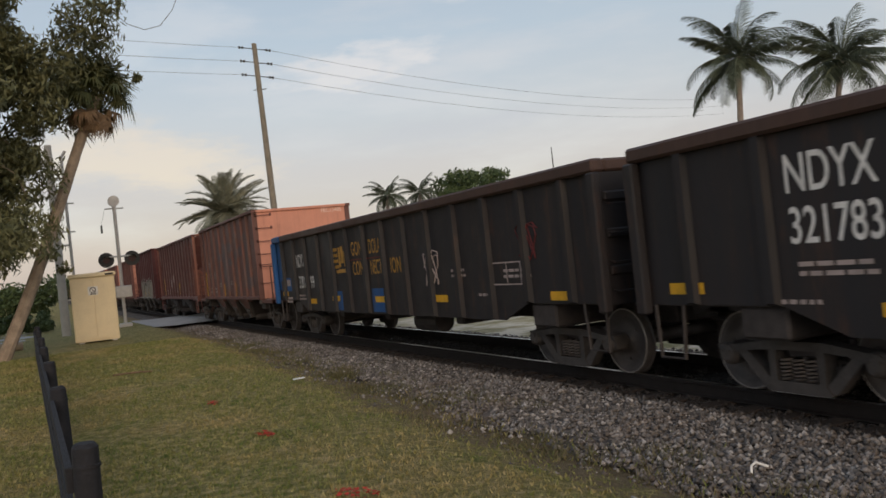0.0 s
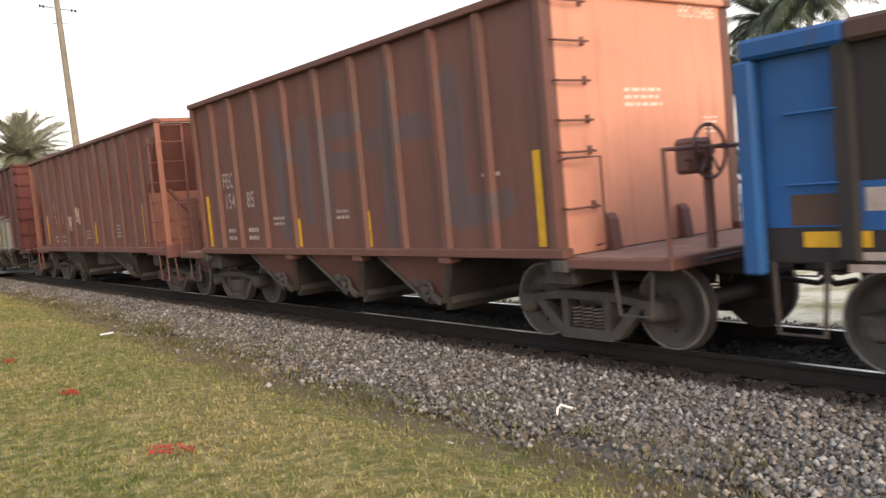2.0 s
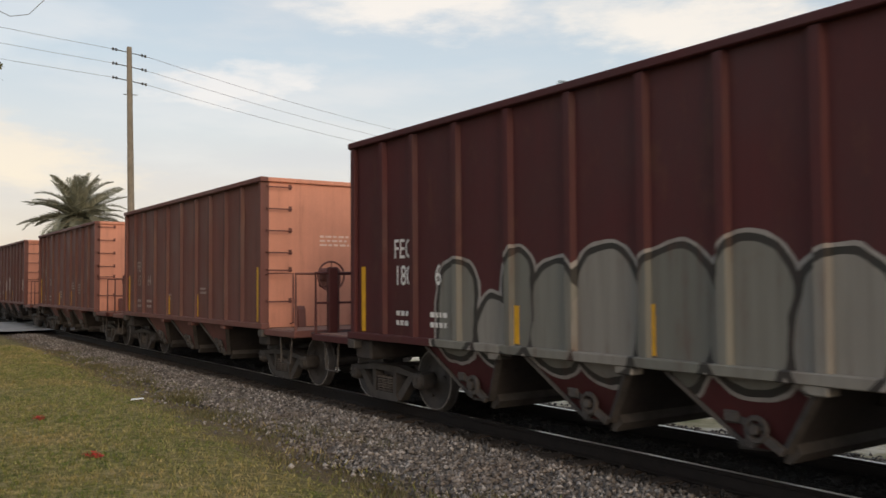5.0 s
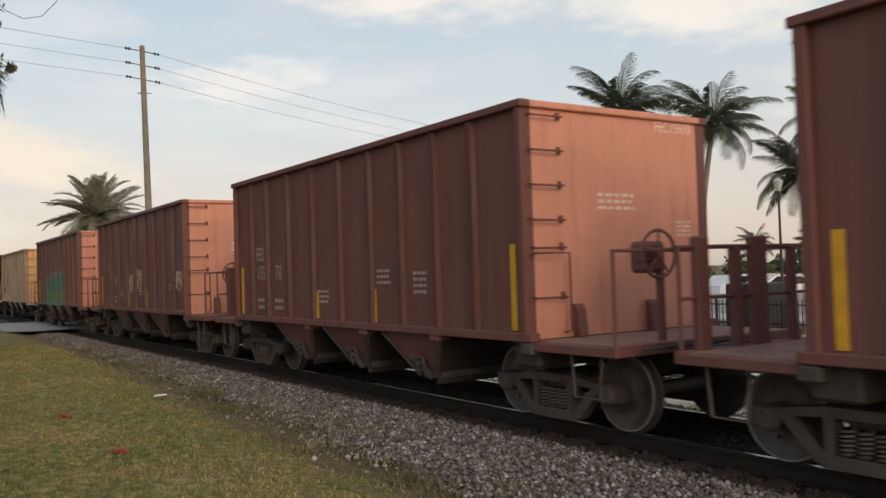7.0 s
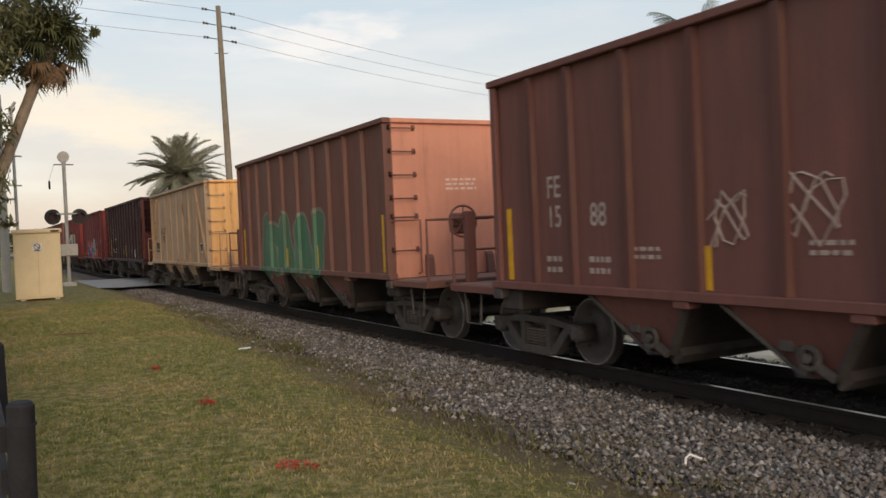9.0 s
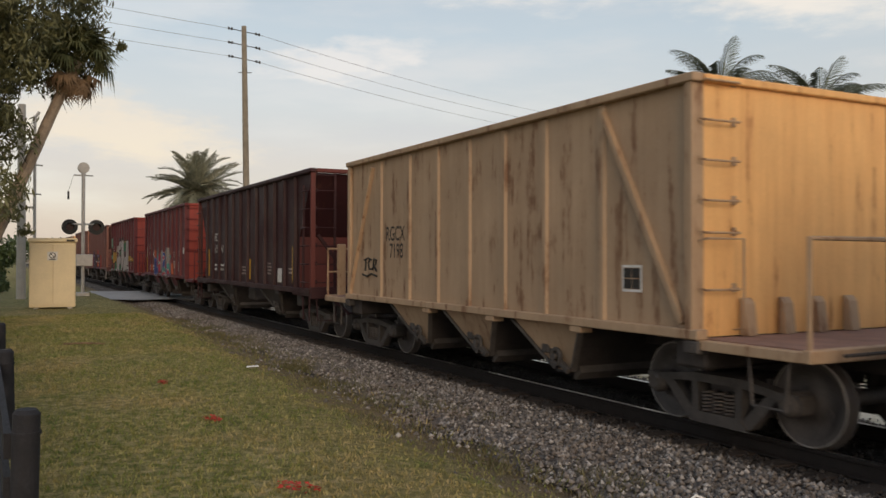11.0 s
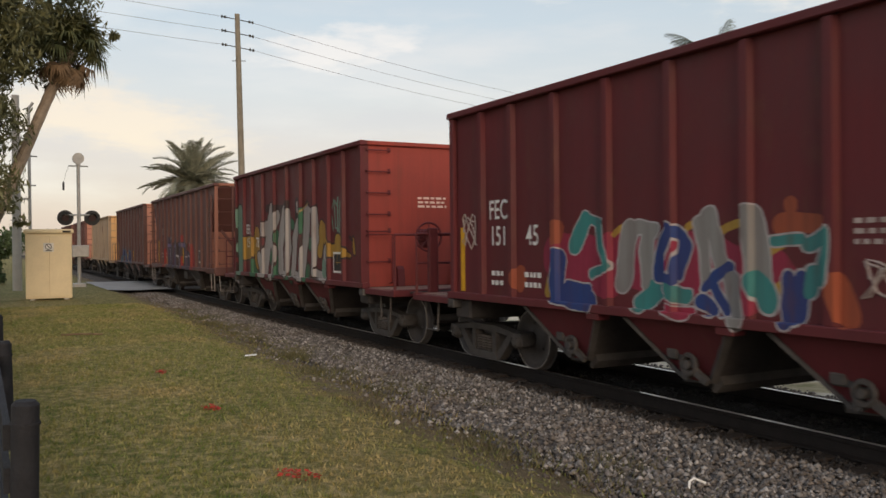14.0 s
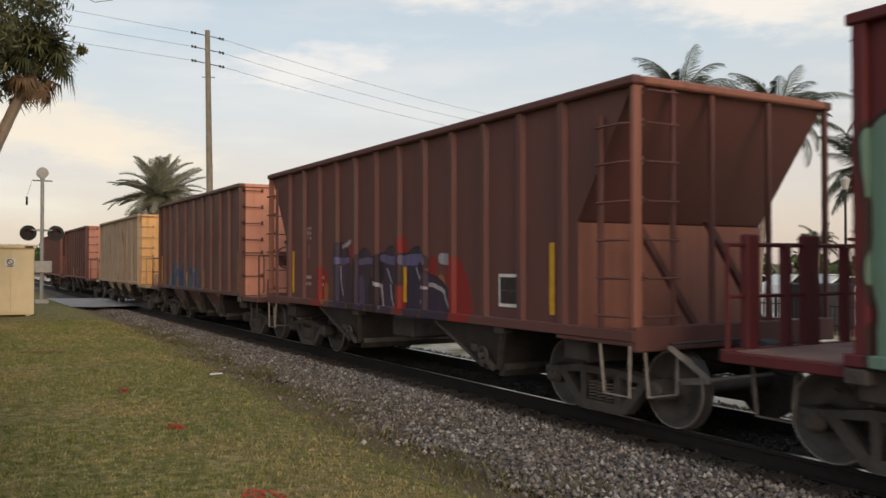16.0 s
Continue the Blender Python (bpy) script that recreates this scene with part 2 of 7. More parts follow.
def ground_mats():
    # lawn: dry and green patches, worn towards the ballast
    m, N, L, b = node_mat("lawn", 0.95, 0, 0.15)
    v = coords(N, L)
    big, mid, fine = noise_node(N, L, v, 0.55, 5, 0.6), noise_node(N, L, v, 2.6, 5, 0.65), noise_node(N, L, v, 55, 4, 0.7)
    c1 = ramp_node(N, L, big, ((0.43, (0.055, 0.14, 0.018)), (0.51, (0.155, 0.19, 0.045)), (0.60, (0.42, 0.29, 0.14))))
    c2 = ramp_node(N, L, mid, ((0.36, (0.094, 0.119, 0.033)), (0.5, (0.225, 0.188, 0.073)), (0.62, (0.425, 0.312, 0.169))))
    c = mix_node(N, L, 0.6, c1, c2)
    c = mix_node(N, L, 0.45, c, ramp_node(N, L, fine, ((0.36, (0.056, 0.053, 0.018)), (0.64, (0.475, 0.375, 0.169)))))
    clump = noise_node(N, L, v, 8.5, 6, 0.75)
    c = mix_node(N, L, 0.5, c, ramp_node(N, L, clump, ((0.40, (0.06, 0.075, 0.02)), (0.5, (0.22, 0.19, 0.07)), (0.60, (0.52, 0.40, 0.21)))))
    # bare brown earth where the grass gives out beside the stones
    tc, sep = N("ShaderNodeTexCoord"), N("ShaderNodeSeparateXYZ")
    L(tc.outputs["Object"], sep.inputs[0])
    run = math_node(N, L, "MULTIPLY", math_node(N, L, "MINIMUM", math_node(N, L, "MAXIMUM", math_node(N, L, "SUBTRACT", sep.outputs["Y"], 8.0), 0.0), 20.0), 0.045)
    u = math_node(N, L, "SUBTRACT", math_node(N, L, "SUBTRACT", sep.outputs["X"], 3.35), run)
    u = math_node(N, L, "ADD", u, math_node(N, L, "MULTIPLY", math_node(N, L, "SUBTRACT", mid, 0.5), 3.0))
    bare = ramp_node(N, L, u, ((0.0, (0, 0, 0)), (0.6, (0.85, 0.85, 0.85))))
    earth = ramp_node(N, L, fine, ((0.34, (0.075, 0.055, 0.037)), (0.66, (0.28, 0.205, 0.14))))
    c = mix_node(N, L, bare, c, earth)
    L(c, b.inputs["Base Color"])
    bump_node(N, L, b, fine, 0.9, 0.03)
    M["lawn"] = m
    # grass blades
    m, N, L, b = node_mat("grass_blade", 0.8, 0, 0.2)
    g = N("ShaderNodeNewGeometry")
    v = coords(N, L)
    big, wide = noise_node(N, L, v, 2.6, 5, 0.65), noise_node(N, L, v, 0.55, 5, 0.6)
    c1 = ramp_node(N, L, big, ((0.36, (0.08, 0.13, 0.028)), (0.5, (0.215, 0.200, 0.065)), (0.62, (0.438, 0.325, 0.175))))
    c1 = mix_node(N, L, 0.7, c1, ramp_node(N, L, wide, ((0.43, (0.050, 0.145, 0.016)), (0.51, (0.150, 0.195, 0.045)), (0.60, (0.46, 0.31, 0.15)))))
    c2 = ramp_node(N, L, g.outputs["Random Per Island"], ((0.0, (0.075, 0.135, 0.022)), (0.55, (0.19, 0.20, 0.065)), (1.0, (0.46, 0.365, 0.18))))
    clump = noise_node(N, L, v, 8.5, 6, 0.75)
    c = mix_node(N, L, 0.38, c1, c2)
    c = mix_node(N, L, 0.46, c, ramp_node(N, L, clump, ((0.40, (0.055, 0.085, 0.018)), (0.5, (0.24, 0.20, 0.075)), (0.60, (0.55, 0.42, 0.22)))))
    L(c, b.inputs["Base Color"])
    M["blade"] = m
    # ballast bed and stones
    m, N, L, b = node_mat("ballast_bed", 0.95, 0, 0.2)
    v = coords(N, L)
    vo = N("ShaderNodeTexVoronoi")
    vo.inputs["Scale"].default_value = 17
    L(v, vo.inputs["Vector"])
    sc = N("ShaderNodeSeparateColor")
    L(vo.outputs["Color"], sc.inputs[0])
    c = ramp_node(N, L, sc.outputs[0], ((0.0, (0.04, 0.034, 0.031)), (0.5, (0.10, 0.088, 0.082)), (1.0, (0.22, 0.20, 0.19))))
    c = mix_node(N, L, 0.4, c, ramp_node(N, L, noise_node(N, L, v, 1.1, 4), ((0.35, (0.09, 0.065, 0.045)), (0.65, (0.17, 0.155, 0.15)))))
    c = mix_node(N, L, dark_track_strip(N, L, v), c, (0.022, 0.018, 0.016))
    L(c, b.inputs["Base Color"])
    bump_node(N, L, b, vo.outputs["Distance"], 1.0, 0.04)
    M["ballast"] = m
    m, N, L, b = node_mat("ballast_stone", 0.9, 0, 0.3)
    g = N("ShaderNodeNewGeometry")
    v = coords(N, L)
    c = ramp_node(N, L, g.outputs["Random Per Island"], ((0.0, (0.055, 0.050, 0.048)), (0.4, (0.145, 0.128, 0.116)), (0.8, (0.29, 0.262, 0.242)), (1.0, (0.56, 0.52, 0.49))))
    c = mix_node(N, L, 0.3, c, ramp_node(N, L, noise_node(N, L, v, 40, 4), ((0.3, (0.06, 0.05, 0.045)), (0.7, (0.26, 0.24, 0.23)))))
    c = mix_node(N, L, ramp_node(N, L, noise_node(N, L, v, 0.8, 5, 0.6), ((0.5, (0, 0, 0)), (0.68, (0.45, 0.45, 0.45)))), c, (0.16, 0.115, 0.085))
    c = mix_node(N, L, dark_track_strip(N, L, v), c, (0.028, 0.023, 0.021))
    L(c, b.inputs["Base Color"])
    bump_node(N, L, b, noise_node(N, L, v, 90, 3), 0.5, 0.01)
    M["stone"] = m
    m, N, L, b = node_mat("sandy_verge", 0.95, 0, 0.2)
    v = coords(N, L)
    c = ramp_node(N, L, noise_node(N, L, v, 0.7, 6, 0.65), ((0.36, (0.18, 0.17, 0.06)), (0.46, (0.45, 0.38, 0.24)), (0.56, (0.78, 0.70, 0.58))))
    L(mix_node(N, L, 0.3, c, ramp_node(N, L, noise_node(N, L, v, 22, 5, 0.7), ((0.3, (0.1, 0.1, 0.04)), (0.7, (0.5, 0.44, 0.33))))), b.inputs["Base Color"])
    M["verge"] = m


ground_mats()
M["asphalt"] = plain_mat("old_asphalt", (0.36, 0.34, 0.325), 0.9, 0, 0.25, 1.5)
M["carpark"] = plain_mat("pale_concrete", (0.48, 0.46, 0.44), 0.9, 0, 0.15, 0.6)
M["rail"] = plain_mat("rusty_rail_steel", (0.016, 0.012, 0.011), 0.8, 0.1, 0.35, 8)
M["rail_top"] = plain_mat("polished_rail_head", (0.55, 0.53, 0.52), 0.28, 1.0, 0.12, 20, 0)
M["tie"] = plain_mat("creosoted_tie_wood", (0.04, 0.028, 0.022), 0.95, 0, 0.4, 5, 0.6)
M["running"] = plain_mat("grimy_running_gear", (0.050, 0.042, 0.040), 0.75, 0.1, 0.4, 7, 0.3)
M["wheel"] = plain_mat("dusty_wheel_steel", (0.085, 0.074, 0.070), 0.62, 0.2, 0.35, 4, 0.2)
M["tread"] = plain_mat("bright_wheel_rim", (0.34, 0.31, 0.29), 0.5, 0.5, 0.2, 12, 0)
M["bay"] = plain_mat("dusty_bay_steel", (0.048, 0.040, 0.038), 0.85, 0.1, 0.4, 3, 0.3)
M["frame"] = plain_mat("dusty_cast_truck_frame", (0.075, 0.066, 0.062), 0.75, 0.1, 0.4, 5, 0.35)
M["spray_red"] = plain_mat("dull_red_spray", (0.12, 0.02, 0.02), 0.7, 0, 0.3, 8, 0)
M["step_steel"] = plain_mat("worn_grey_step_steel", (0.24, 0.215, 0.20), 0.7, 0.1, 0.3, 6, 0.1)
M["deck"] = plain_mat("dusty_platform_plate", (0.25, 0.145, 0.115), 0.85, 0, 0.3, 3, 0.3)
M["spring_steel"] = plain_mat("worn_spring_steel", (0.13, 0.11, 0.10), 0.55, 0.4, 0.3, 6, 0)
M["white_paint"] = plain_mat("stencil_white", (0.66, 0.64, 0.62), 0.7, 0, 0.25, 9)
M["end_white"] = plain_mat("pale_pink_stencil", (0.72, 0.52, 0.45), 0.7, 0, 0.2, 9)
M["dim_white"] = plain_mat("faded_stencil_white", (0.36, 0.29, 0.27), 0.75, 0, 0.3, 9)
M["black_paint"] = plain_mat("stencil_black", (0.03, 0.027, 0.025), 0.7, 0, 0.3, 9)
M["gold"] = plain_mat("faded_gold_paint", (0.42, 0.22, 0.04), 0.7, 0, 0.35, 6)
M["yellow"] = plain_mat("reflective_yellow_tape", (0.62, 0.33, 0.02), 0.5, 0, 0.2, 7)
M["cream_steel"] = plain_mat("cream_enamel_steel", (0.70, 0.58, 0.38), 0.5, 0, 0.08, 2.5, 0.05)
M["grey_steel"] = plain_mat("galvanised_steel", (0.50, 0.47, 0.44), 0.5, 0.4, 0.15, 7, 0.05)
M["pole_wood"] = plain_mat("weathered_pole_wood", (0.22, 0.19, 0.15), 0.9, 0, 0.3, 3, 0.5)
M["concrete"] = plain_mat("pole_concrete", (0.45, 0.42, 0.38), 0.9, 0, 0.15, 3, 0.3)
M["black_steel"] = plain_mat("black_painted_steel", (0.02, 0.02, 0.021), 0.5, 0, 0.3, 8, 0.1)
M["fence_wood"] = plain_mat("dark_stained_timber", (0.017, 0.017, 0.021), 0.85, 0, 0.45, 6, 0.7)
M["bark"] = plain_mat("grey_bark", (0.30, 0.235, 0.18), 0.95, 0, 0.35, 5, 0.9)
M["palm_bark"] = plain_mat("ringed_palm_trunk", (0.24, 0.20, 0.17), 0.95, 0, 0.3, 4, 0.6)
M["dead_frond"] = plain_mat("dead_brown_frond", (0.17, 0.11, 0.065), 0.9, 0, 0.35, 6, 0)
M["wire"] = plain_mat("dark_wire", (0.14, 0.14, 0.15), 0.7, 0, 0.2, 3, 0)
M["glass_red"] = plain_mat("dark_red_lens", (0.05, 0.010, 0.01), 0.45, 0, 0.1, 3, 0)
M["litter_white"] = plain_mat("white_paper", (0.75, 0.74, 0.72), 0.8, 0, 0.08, 20, 0.1)
M["red_leaf"] = plain_mat("fallen_red_leaves", (0.46, 0.05, 0.03), 0.85, 0, 0.4, 14, 0.2)
M["car_white"] = plain_mat("white_car_paint", (0.75, 0.75, 0.76), 0.3, 0, 0.03, 2, 0)
M["car_glass"] = plain_mat("dark_car_glass", (0.02, 0.022, 0.025), 0.08, 0, 0.1, 2, 0)
M["tyre"] = plain_mat("tyre_rubber", (0.02, 0.02, 0.02), 0.85, 0, 0.2, 6, 0)


def leaf_mat(name, dark, light):
    m, N, L, b = node_mat(name, 0.6, 0, 0.3)
    g = N("ShaderNodeNewGeometry")
    c = ramp_node(N, L, g.outputs["Random Per Island"], ((0.0, dark), (1.0, light)))
    L(mix_node(N, L, 0.3, c, ramp_node(N, L, noise_node(N, L, coords(N, L), 0.8, 3), ((0.3, dark), (0.7, light)))), b.inputs["Base Color"])
    return m


M["leaf"] = leaf_mat("broad_leaves", (0.045, 0.054, 0.022), (0.17, 0.165, 0.08))
M["weed"] = leaf_mat("weed_leaves", (0.055, 0.065, 0.025), (0.19, 0.155, 0.08))
M["date_leaf"] = leaf_mat("date_palm_leaves", (0.10, 0.11, 0.075), (0.38, 0.37, 0.275))
M["coco_leaf"] = leaf_mat("coconut_palm_leaves", (0.045, 0.056, 0.036), (0.12, 0.138, 0.085))
M["fan_leaf"] = leaf_mat("fan_palm_leaves", (0.04, 0.055, 0.02), (0.12, 0.12, 0.05))
M["hedge_leaf"] = leaf_mat("hedge_leaves", (0.03, 0.055, 0.018), (0.10, 0.13, 0.05))

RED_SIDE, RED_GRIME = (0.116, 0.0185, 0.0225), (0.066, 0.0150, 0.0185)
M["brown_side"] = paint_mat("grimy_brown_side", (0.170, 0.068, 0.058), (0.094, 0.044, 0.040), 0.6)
# Faded salmon end: low sunlight on the ends also put into the colour.
M["brown_end"] = paint_mat("lit_faded_salmon_end", (0.63, 0.28, 0.195), (0.41, 0.175, 0.125), 0.35, rusty=0.15)
# Lighter brown for sloping-end cars' sunlit bulkheads and posts, light in the colour.
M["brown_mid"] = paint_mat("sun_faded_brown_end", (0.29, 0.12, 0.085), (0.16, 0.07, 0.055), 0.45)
# Stake paints: side colours darkened to put the ribs' shade in, plus rust.
M["brown_stake"] = paint_mat("shaded_rusty_brown_stake", (0.092, 0.034, 0.030), (0.13, 0.058, 0.05), 0.5, rusty=0.6)
M["red_stake"] = paint_mat("shaded_rusty_red_stake", (0.066, 0.0125, 0.0145), (0.075, 0.016, 0.018), 0.5, rusty=0.3)
M["dark_stake"] = paint_mat("shaded_maroon_stake", (0.025, 0.0062, 0.0085), (0.030, 0.008, 0.010), 0.5, rusty=0.05)
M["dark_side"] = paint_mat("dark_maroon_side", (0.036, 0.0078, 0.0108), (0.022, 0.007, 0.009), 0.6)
# Maroon, red and sand ends: lighter than their sides, sunlight put into the colour.
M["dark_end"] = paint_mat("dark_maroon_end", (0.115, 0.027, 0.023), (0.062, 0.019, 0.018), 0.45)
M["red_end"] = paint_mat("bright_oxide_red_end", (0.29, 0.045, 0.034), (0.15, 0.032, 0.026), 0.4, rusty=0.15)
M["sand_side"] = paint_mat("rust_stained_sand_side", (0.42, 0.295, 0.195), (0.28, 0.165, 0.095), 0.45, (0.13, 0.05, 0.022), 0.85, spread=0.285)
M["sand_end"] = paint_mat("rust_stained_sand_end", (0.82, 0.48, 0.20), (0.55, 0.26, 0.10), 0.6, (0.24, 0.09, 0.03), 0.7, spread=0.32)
M["coal_side"] = paint_mat("faded_black_side", (0.019, 0.0185, 0.0215), (0.036, 0.023, 0.019), 0.6)
M["coal_top"] = paint_mat("rusty_top_chord", (0.075, 0.042, 0.033), (0.04, 0.025, 0.02), 0.6)
M["blue"] = paint_mat("blue_repaint", (0.012, 0.085, 0.26), (0.02, 0.05, 0.11), 0.3)


# ---- mesh building ----
class Geo:
    """Vertices and faces gathered before they become one mesh."""

    def __init__(self):
        self.v, self.f = [], []

    def add(self, vs, fs):
        n = len(self.v)
        self.v += [tuple(p) for p in vs]
        self.f += [tuple(i + n for i in f) for f in fs]
        return self

    def box(self, x0, x1, y0, y1, z0, z1, c=0.0):
        """A block, with edges chamfered by c."""
        if c <= 0:
            vs = [(x, y, z) for z in (z0, z1) for y in (y0, y1) for x in (x0, x1)]
            return self.add(vs, [(0, 2, 3, 1), (4, 5, 7, 6), (0, 1, 5, 4), (2, 6, 7, 3), (0, 4, 6, 2), (1, 3, 7, 5)])
        bm = bmesh.new()
        bmesh.ops.create_cube(bm, size=1.0, matrix=Matrix.LocRotScale(((x0 + x1) / 2, (y0 + y1) / 2, (z0 + z1) / 2), None, (x1 - x0, y1 - y0, z1 - z0)))
        bmesh.ops.bevel(bm, geom=bm.edges[:], offset=c, segments=1, affect="EDGES")
        bm.verts.index_update()
        self.add([v.co[:] for v in bm.verts], [[v.index for v in f.verts] for f in bm.faces])
        bm.free()
        return self

    def tube(self, p, q, r, n=8, r2=None, caps=True):
        p, q = Vector(p), Vector(q)
        r2 = r if r2 is None else r2
        d = (q - p).normalized()
        a = d.orthogonal().normalized()
        b = d.cross(a)
        ring = [(math.cos(2 * math.pi * i / n), math.sin(2 * math.pi * i / n)) for i in range(n)]
        vs = [p + (a * c + b * s) * r for c, s in ring] + [q + (a * c + b * s) * r2 for c, s in ring]
        fs = [(i, (i + 1) % n, n + (i + 1) % n, n + i) for i in range(n)]
        if caps:
            fs += [tuple(range(n))[::-1], tuple(range(n, 2 * n))]
        return self.add(vs, fs)

    def path(self, pts, r, n=6, r_end=None):
        """A bent rod swept through the points."""
        pts = [Vector(p) for p in pts]
        k = len(pts) - 1
        vs, a = [], None
        for i, p in enumerate(pts):
            d = (pts[min(i + 1, k)] - pts[max(i - 1, 0)]).normalized()
            a = d.orthogonal().normalized() if a is None else (a - d * a.dot(d)).normalized()
            b = d.cross(a)
            rr = r if r_end is None else r + (r_end - r) * i / k
            vs += [p + (a * math.cos(2 * math.pi * j / n) + b * math.sin(2 * math.pi * j / n)) * rr for j in range(n)]
        fs = [(i * n + j, i * n + (j + 1) % n, (i + 1) * n + (j + 1) % n, (i + 1) * n + j) for i in range(k) for j in range(n)]
        fs += [tuple(range(n))[::-1], tuple(range(k * n, k * n + n))]
        return self.add(vs, fs)

    def beam(self, p, q, w, h):
        """A square bar from p to q."""
        p, q = Vector(p), Vector(q)
        d = (q - p).normalized()
        up = Vector((0, 0, 1)) if abs(d.z) < 0.95 else Vector((1, 0, 0))
        s = d.cross(up).normalized() * w / 2
        u = s.cross(d).normalized() * h / 2
        vs = [e + a * s + b * u for e in (p, q) for a, b in ((-1, -1), (1, -1), (1, 1), (-1, 1))]
        return self.add(vs, [(0, 1, 2, 3), (7, 6, 5, 4), (0, 4, 5, 1), (1, 5, 6, 2), (2, 6, 7, 3), (3, 7, 4, 0)])

    def prism(self, poly, x0, x1):
        """An outline in y, z drawn out from x0 to x1."""
        n = len(poly)
        vs = [(x0, y, z) for y, z in poly] + [(x1, y, z) for y, z in poly]
        return self.add(vs, [tuple(range(n)), tuple(range(n, 2 * n))[::-1]] + [(i, n + i, n + (i + 1) % n, (i + 1) % n) for i in range(n)])

    def lathe_x(self, prof, cy, cz, n=28):
        """A profile of (x, radius) turned about the x axis through (cy, cz)."""
        vs = [(x, cy + r * math.cos(2 * math.pi * i / n), cz + r * math.sin(2 * math.pi * i / n)) for x, r in prof for i in range(n)]
        fs = [(k * n + i, k * n + (i + 1) % n, (k + 1) * n + (i + 1) % n, (k + 1) * n + i) for k in range(len(prof) - 1) for i in range(n)]
        return self.add(vs, fs)

    def ring(self, centre, axis, R, r, n=24, m=6, wobble=0.0):
        c, ax = Vector(centre), Vector(axis).normalized()
        a = ax.orthogonal().normalized()
        b = ax.cross(a)
        vs, fs = [], []
        for i in range(n):
            t = 2 * math.pi * i / n
            d = a * math.cos(t) + b * math.sin(t)
            for j in range(m):
                s = 2 * math.pi * j / m
                vs.append(c + d * (R + r * math.cos(s)) + ax * r * math.sin(s))
        for i in range(n):
            for j in range(m):
                fs.append((i * m + j, ((i + 1) % n) * m + j, ((i + 1) % n) * m + (j + 1) % m, i * m + (j + 1) % m))
        return self.add(vs, fs)

    def mesh(self, name, mat, smooth=False):
        me = bpy.data.meshes.new(name)
        me.from_pydata(self.v, [], self.f)
        me.materials.append(mat)
        bm = bmesh.new()
        bm.from_mesh(me)
        if len(bm.faces) < 40000:
            bmesh.ops.recalc_face_normals(bm, faces=bm.faces[:])
        bm.to_mesh(me)
        bm.free()
        if smooth:
            me.polygons.foreach_set("use_smooth", [True] * len(me.polygons))
            me.set_sharp_from_angle(angle=radians(40))
        return me


def thing(name, label, category, group="", kind="", m=None):
    ob = new(name)
    ob.empty_display_size = 0.2
    tagged(ob, label, category, group, kind)
    if m is not None:
        ob.matrix_basis = m
    return ob


def part(name, geo, mat, parent, label="", at=None, smooth=False):
    me = geo.mesh(name, mat, smooth) if isinstance(geo, Geo) else geo
    ob = new(name, me)
    ob.parent = parent
    if at is not None:
        ob.matrix_basis = at
    if label:
        ob["label"] = label
    return ob


def solid(name, geo, mat, label, category="", group="", kind="", smooth=False):
    ob = new(name, geo.mesh(name, mat, smooth))
    return tagged(ob, label, category, group, kind)


def raw_mesh(name, verts, faces_per, mat):
    """A large mesh of separate triangles or quads from arrays."""
    verts = np.asarray(verts, np.float32).reshape(-1, 3)
    n = len(verts) // faces_per
    me = bpy.data.meshes.new(name)
    me.vertices.add(len(verts))
    me.vertices.foreach_set("co", verts.ravel())
    me.loops.add(len(verts))
    me.loops.foreach_set("vertex_index", np.arange(len(verts), dtype=np.int32))
    me.polygons.add(n)
    me.polygons.foreach_set("loop_start", np.arange(0, len(verts), faces_per, dtype=np.int32))
    me.polygons.foreach_set("loop_total", np.full(n, faces_per, np.int32))
    me.materials.append(mat)
    me.update()
    me.validate()
    return me


def lettering(text, size, mat, parent, at, facing="side", squeeze=0.85, label=""):
    """Stencilled letters as a flat mesh on a car's side (towards -x) or end (towards -y)."""
    cu = bpy.data.curves.new("lettering", "FONT")
    cu.body, cu.size, cu.align_x, cu.align_y, cu.offset = text, size * 1.38, "CENTER", "BOTTOM_BASELINE", 0.012 * size
    ob = bpy.data.objects.new("lettering", cu)
    scene.collection.objects.link(ob)
    me = bpy.data.meshes.new_from_object(ob.evaluated_get(bpy.context.evaluated_depsgraph_get()))
    bpy.data.objects.remove(ob)
    me.materials.clear()
    me.materials.append(mat)
    axes = ((0, -1, 0), (0, 0, 1), (-1, 0, 0)) if facing == "side" else ((1, 0, 0), (0, 0, 1), (0, -1, 0))
    m = Matrix([[a[i] for a in axes] for i in range(3)]).to_4x4() @ Matrix.Diagonal((squeeze, 1, 1, 1))
    me.transform(Matrix.Translation(at) @ m)
    return part("lettering", me, mat, parent, label)


def bars(parent, mat, x, y, z, width, rows, facing="side", pitch=0.075, seed=0):
    """Lines of small print that cannot be read: plain bars."""
    rnd = random.Random(seed)
    g = Geo()
    for i in range(rows):
        zz = z - i * pitch
        u, end = -width / 2, width * rnd.uniform(0.3, 0.5)
        while u < end:
            w = min(rnd.uniform(0.10, 0.24) * max(width, 0.4), end - u + 0.02)
            if facing == "side":
                g.box(x - 0.003, x, y - u - w, y - u, zz, zz + pitch * 0.5)
            else:
                g.box(x + u, x + u + w, y - 0.003, y, zz, zz + pitch * 0.5)
            u += w + 0.035
    return tagged(part("lettering", g, mat, parent), kind="stuff")


# ---- ground ----
TX = 7.67          # track centre
LAWN = 0.13


